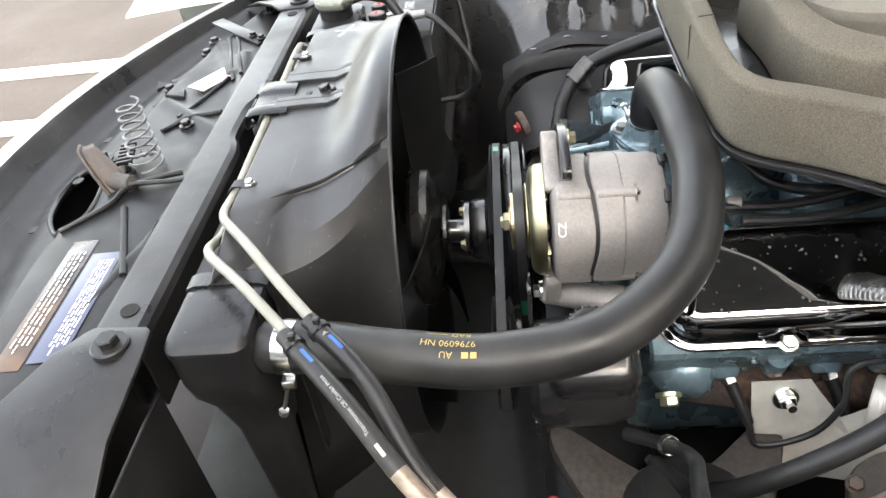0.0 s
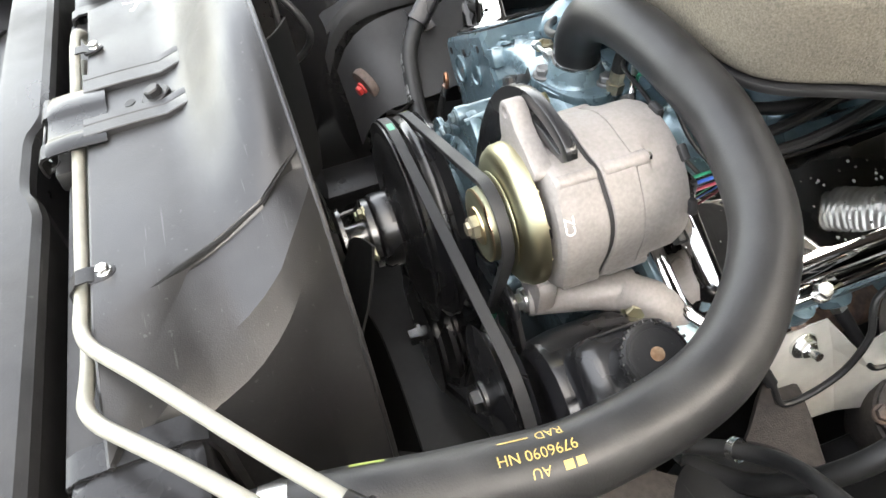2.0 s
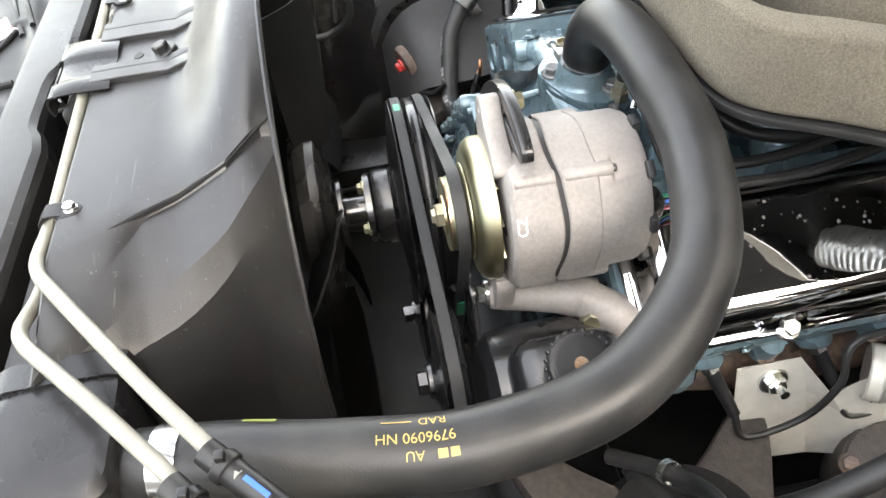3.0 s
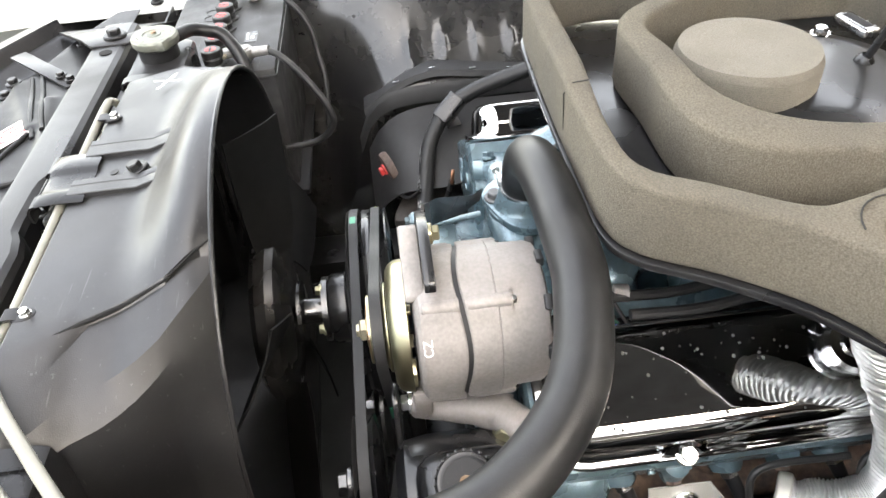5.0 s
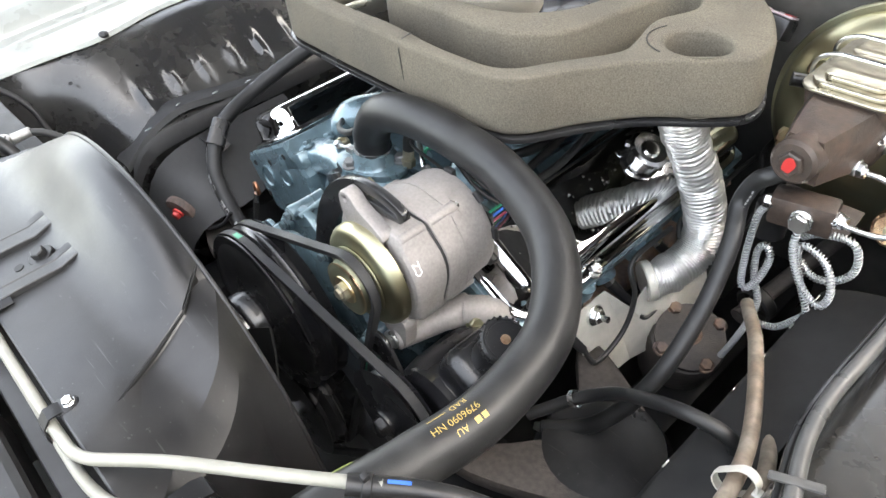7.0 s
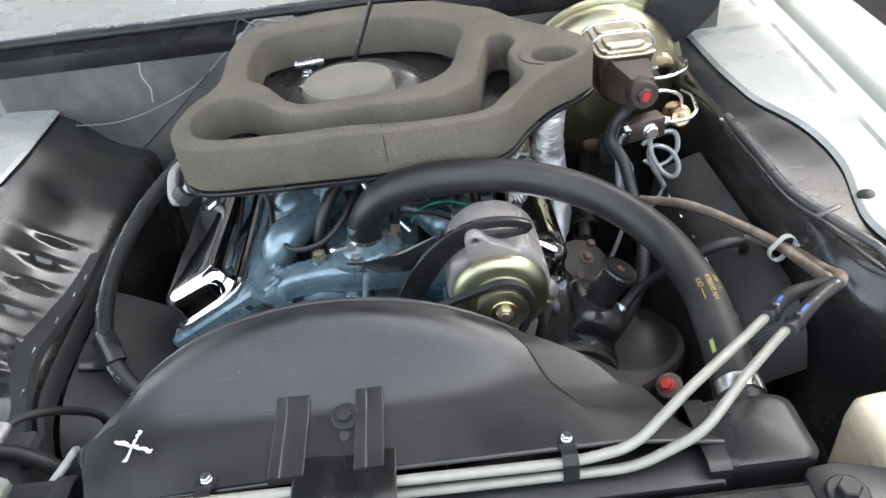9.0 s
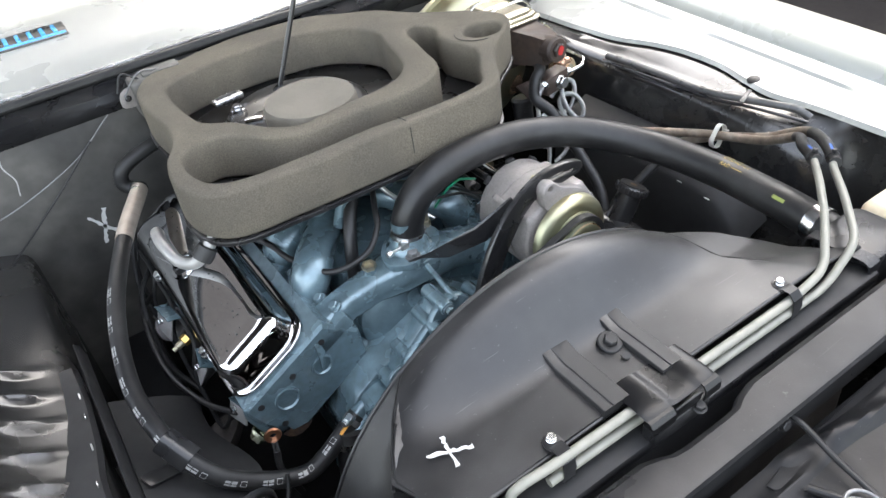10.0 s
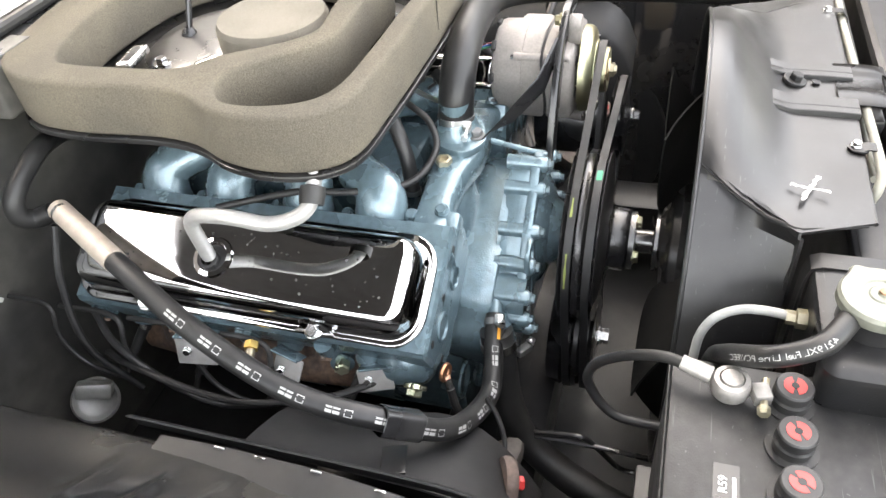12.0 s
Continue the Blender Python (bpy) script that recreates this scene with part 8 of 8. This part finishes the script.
for k in range(6):
    x = -0.395 - k * 0.0492
    c = part("vent_cap", lathe([(0.0225, 0.833), (0.0225, 0.8355), (0.0165, 0.836), (0.016, 0.842), (0.0175, 0.8435), (0.0175, 0.846), (0.0165, 0.847), (0.0158, 0.849), (0.0168, 0.851), (0.0168, 0.859), (0.0155, 0.8605), (0.0, 0.8605)], (x, -0.138, 0), (0, 0, 1), 32), BATTERY, bat)
    for h in range(2):
        a0 = 15 + 180 * h + k * 23
        arc2 = loft([[(x + r * math.cos(radians(a0 + s * 150 / 8)), -0.138 + r * math.sin(radians(a0 + s * 150 / 8)), 0.8611) for r in (0.0036, 0.0100)] for s in range(9)], closed_ring=False)
        part("red_ring", thicken(arc2, 0.0008), RED, c, "red half ring")
    part("centre_hole", lathe([(0.0035, 0.8603), (0.0035, 0.8611), (0, 0.8611)], (x, -0.138, 0), (0, 0, 1), 12), BELT_AND_SHADE, c)
part("sticker", box((-0.495, -0.084, 0.8332), (0.045, 0.022, 0.0006), (0, 0, 0)), LABEL_BLACK2, bat, "small black sticker")
letters("R59", pose(-0.493, -0.0815, 0.8338, 0, 0, 0), 0.0105, WHITE_PRINT, bat)
part("brand_bar", box((-0.499, -0.0905, 0.8338), (0.028, 0.003, 0.0004)), WHITE_PRINT, bat)
for x in (-0.60, -0.63):
    part("embossed_ring", lathe([(0.012, 0.8325), (0.0128, 0.8335), (0.0136, 0.8325)], (x, -0.17, 0), (0, 0, 1), 24), BATTERY, bat)
for x, y in ((-0.395, -0.085), (-0.68, -0.092)):
    cl = thing("battery_clamp", (x, y, 0.83), "grey lead battery post clamp with a gilt bolt", "clamp", "battery clamps")
    part("collar", lathe([(0.010, 0.838), (0.0165, 0.838), (0.018, 0.841), (0.018, 0.852), (0.016, 0.856), (0.0115, 0.857), (0.011, 0.855)], (x, y, 0), (0, 0, 1), 28), LEAD, cl)
    part("post", lathe([(0.0, 0.8585), (0.0098, 0.8585), (0.0105, 0.856), (0.0115, 0.833)], (x, y, 0), (0, 0, 1), 24), LEAD, cl)
    part("ear", box((x - 0.006, y - 0.026, 0.848), (0.018, 0.016, 0.014), (0, 0, 15), 0.002), LEAD, cl)
    part("socket", sweep([(x + 0.005, y + 0.018, 0.850), (x + 0.012, y + 0.046, 0.854)], lambda u: 0.0088 - 0.001 * u, 16), LEAD, cl)
    part("clamp_bolt", sweep([(x - 0.022, y - 0.028, 0.848), (x + 0.012, y - 0.031, 0.848)], 0.0035, 8), BRASS_DULL, cl, "gilt clamp bolt")
    bolt(cl, (x - 0.023, y - 0.028, 0.848), (-1, 0, 0), 0.0058, BRASS_DULL, 1.0)
    path = [(x + 0.011, y + 0.042, 0.8535), (-0.372, -0.02, 0.845), (-0.352, 0.014, 0.813), (-0.332, 0.046, 0.765), (-0.331, 0.050, 0.728), (-0.342, 0.017, 0.693), (-0.341, -0.05, 0.683), (-0.335, -0.10, 0.66)] if x > -0.5 else [(x + 0.012, y + 0.045, 0.854), (-0.655, -0.03, 0.838), (-0.64, -0.004, 0.812), (-0.625, 0.013, 0.778), (-0.61, 0.019, 0.739), (-0.59, 0.026, 0.70), (-0.57, 0.026, 0.66), (-0.55, 0.02, 0.60)]
    part("cable", sweep(smooth_line(path, 8), 0.0058, 14), RUBBER, cl, "black battery cable")
part("hold_down", box((-0.45, -0.245, 0.66), (0.03, 0.02, 0.1), bevel=0.003), BLACK_PAINT, bat)
ov = thing("overflow_tube", (-0.36, -0.13, 0.88), "milky grey overflow tube curling off the radiator neck", "tube")
part("tube", sweep(smooth_line([(-0.298, -0.148, 0.849), (-0.292, -0.12, 0.847), (-0.290, -0.095, 0.842), (-0.295, -0.072, 0.83), (-0.302, -0.06, 0.808), (-0.309, -0.057, 0.771), (-0.312, -0.055, 0.70)], 8), 0.0050, 14), CLEAR_TUBE, ov)
fuel = thing("fuel_hose", (-0.37, -0.13, 0.87), "black fuel line hose with pale lettering", "hose")
FL = [(-0.348, -0.176, 0.908), (-0.378, -0.155, 0.904), (-0.388, -0.13, 0.895), (-0.387, -0.107, 0.884), (-0.357, -0.08, 0.845), (-0.318, -0.076, 0.79), (-0.30, -0.075, 0.72)]
fll = smooth_line(FL, 9)
part("tube", sweep(fll, 0.0105, 16), RUBBER, fuel)
part("lettering", wrap_on_tube(lift(print_mesh("4219XL Fuel Line PCV/EEC", 0.008, pose(0, 0, 0, 0, 0, 0))), fll, 0.078, (-0.75, 0.0, 0.66), 0.0105), GREY_PRINT, fuel)
for i, (z0, dx) in enumerate(((0.62, 0.0), (0.60, 0.02))):
    tr = thing("steel_tube", (-0.28, 0.0, z0), "thin dark steel tubes behind the battery", "pipe", "steel tubes")
    part("tube", sweep(round_corners([(-0.23, 0.135, 0.456), (-0.23, 0.06 + dx, 0.470), (-0.23, 0.0, 0.395), (-0.23, -0.09, 0.41)] if i == 0 else [(-0.232, 0.135, 0.448), (-0.232, 0.05, 0.452), (-0.232, -0.01, 0.448), (-0.232, -0.10, 0.44)], 0.02), 0.0042, 10), DARK_STEEL, tr)
part("tray", box((-0.537, -0.135, 0.588), (0.40, 0.24, 0.014), bevel=0.004), BLACK_PAINT, bat)

# ---- wires on the firewall, chalk marks ----
fwm = thing("firewall_marks", (-0.46, 0.95, 0.9), "white chalk figure and cross on the firewall", "chalk mark")
letters("8", pose(-0.462, 0.9505, 0.945, 90, 0, 0), 0.055, CHALK, fwm)
for a, l in ((52, 0.080), (108, 0.085)):
    st = flat_bar(0, 0, l, 0.008, 14)
    random.seed(a)
    for v in st.verts:
        v.co.y += random.uniform(-0.002, 0.002)
    bmesh.ops.transform(st, matrix=pose(-0.345, 0.9505, 0.70, 90, a, 0), verts=st.verts)
    part("stroke", st, CHALK, fwm)
tail = flat_bar(0, 0, 0.10, 0.0028, 16)
for v in tail.verts:
    v.co.y += 0.004 * math.sin(v.co.x * 90)
bmesh.ops.transform(tail, matrix=pose(-0.459, 0.9505, 0.882, 90, 86, 0), verts=tail.verts)
part("stroke", tail, GREY_PRINT, fwm)
fwire = thing("firewall_wires", (-0.3, 0.93, 0.8), "thin slack wires along the firewall", "wires")
for pts, r in (([(-0.75, 0.93, 0.82), (-0.55, 0.935, 0.80), (-0.36, 0.93, 0.86), (-0.25, 0.92, 0.94)], 0.0016), ([(-0.75, 0.93, 0.66), (-0.58, 0.92, 0.69), (-0.42, 0.92, 0.80), (-0.30, 0.925, 0.90)], 0.0022), ([(-0.21, 0.90, 0.97), (-0.17, 0.905, 1.005), (-0.12, 0.92, 0.995), (0.0, 0.94, 0.985), (0.2, 0.945, 0.975)], 0.0018), ([(-0.22, 0.90, 0.98), (-0.2, 0.91, 1.01), (-0.17, 0.91, 0.99)], 0.0022)):
    part("wire", sweep(smooth_line(pts, 9), r, 8), ZINC_DULL if r < 0.002 else RUBBER, fwire)
for pts in ([(-0.33, 0.78, 0.60), (-0.36, 0.70, 0.62), (-0.37, 0.55, 0.60), (-0.34, 0.42, 0.60), (-0.29, 0.33, 0.61)], [(-0.30, 0.80, 0.66), (-0.35, 0.72, 0.64), (-0.36, 0.60, 0.57), (-0.33, 0.5, 0.55)], [(-0.27, 0.82, 0.80), (-0.31, 0.82, 0.72), (-0.34, 0.80, 0.62), (-0.33, 0.75, 0.52)]):
    lw = solid("engine_loom", sweep(smooth_line(pts, 8), 0.0055, 10), RUBBER, "black taped loom beside the passenger valve cover", "wires", "engine looms")
solid("ground_strap", sweep(smooth_line([(-0.285, 0.19, 0.60), (-0.30, 0.17, 0.575), (-0.33, 0.155, 0.56), (-0.35, 0.16, 0.545)], 6), 0.0035, 8), RUBBER, "short black ground wire", "wires")
jb = thing("junction_box", (0.335, 0.93, 0.85), "black junction box with a pale slotted lid", "junction box")
jm = pose(0.335, 0.918, 0.888, -25, 8, 0)
bb = box((0, 0, -0.018), (0.085, 0.05, 0.035), bevel=0.004)
bmesh.ops.transform(bb, matrix=jm, verts=bb.verts)
part("body", bb, BLACK_GLOSS, jb)
bb = box((0, 0, 0.002), (0.08, 0.046, 0.004), bevel=0.0015)
bmesh.ops.transform(bb, matrix=jm, verts=bb.verts)
part("lid", bb, LABEL_WHITE, jb, "pale lid")
for x0 in (-0.012, 0.008):
    bb = box((x0, -0.004, 0.0045), (0.012, 0.008, 0.0012), bevel=0.0004)
    bmesh.ops.transform(bb, matrix=jm, verts=bb.verts)
    part("slot", bb, BELT_AND_SHADE, jb, "dark slot")
bb = box((0.032, 0.0, 0.0045), (0.012, 0.03, 0.0012), bevel=0.0004)
bmesh.ops.transform(bb, matrix=jm, verts=bb.verts)
part("red_tab", bb, RED, jb, "red tab")
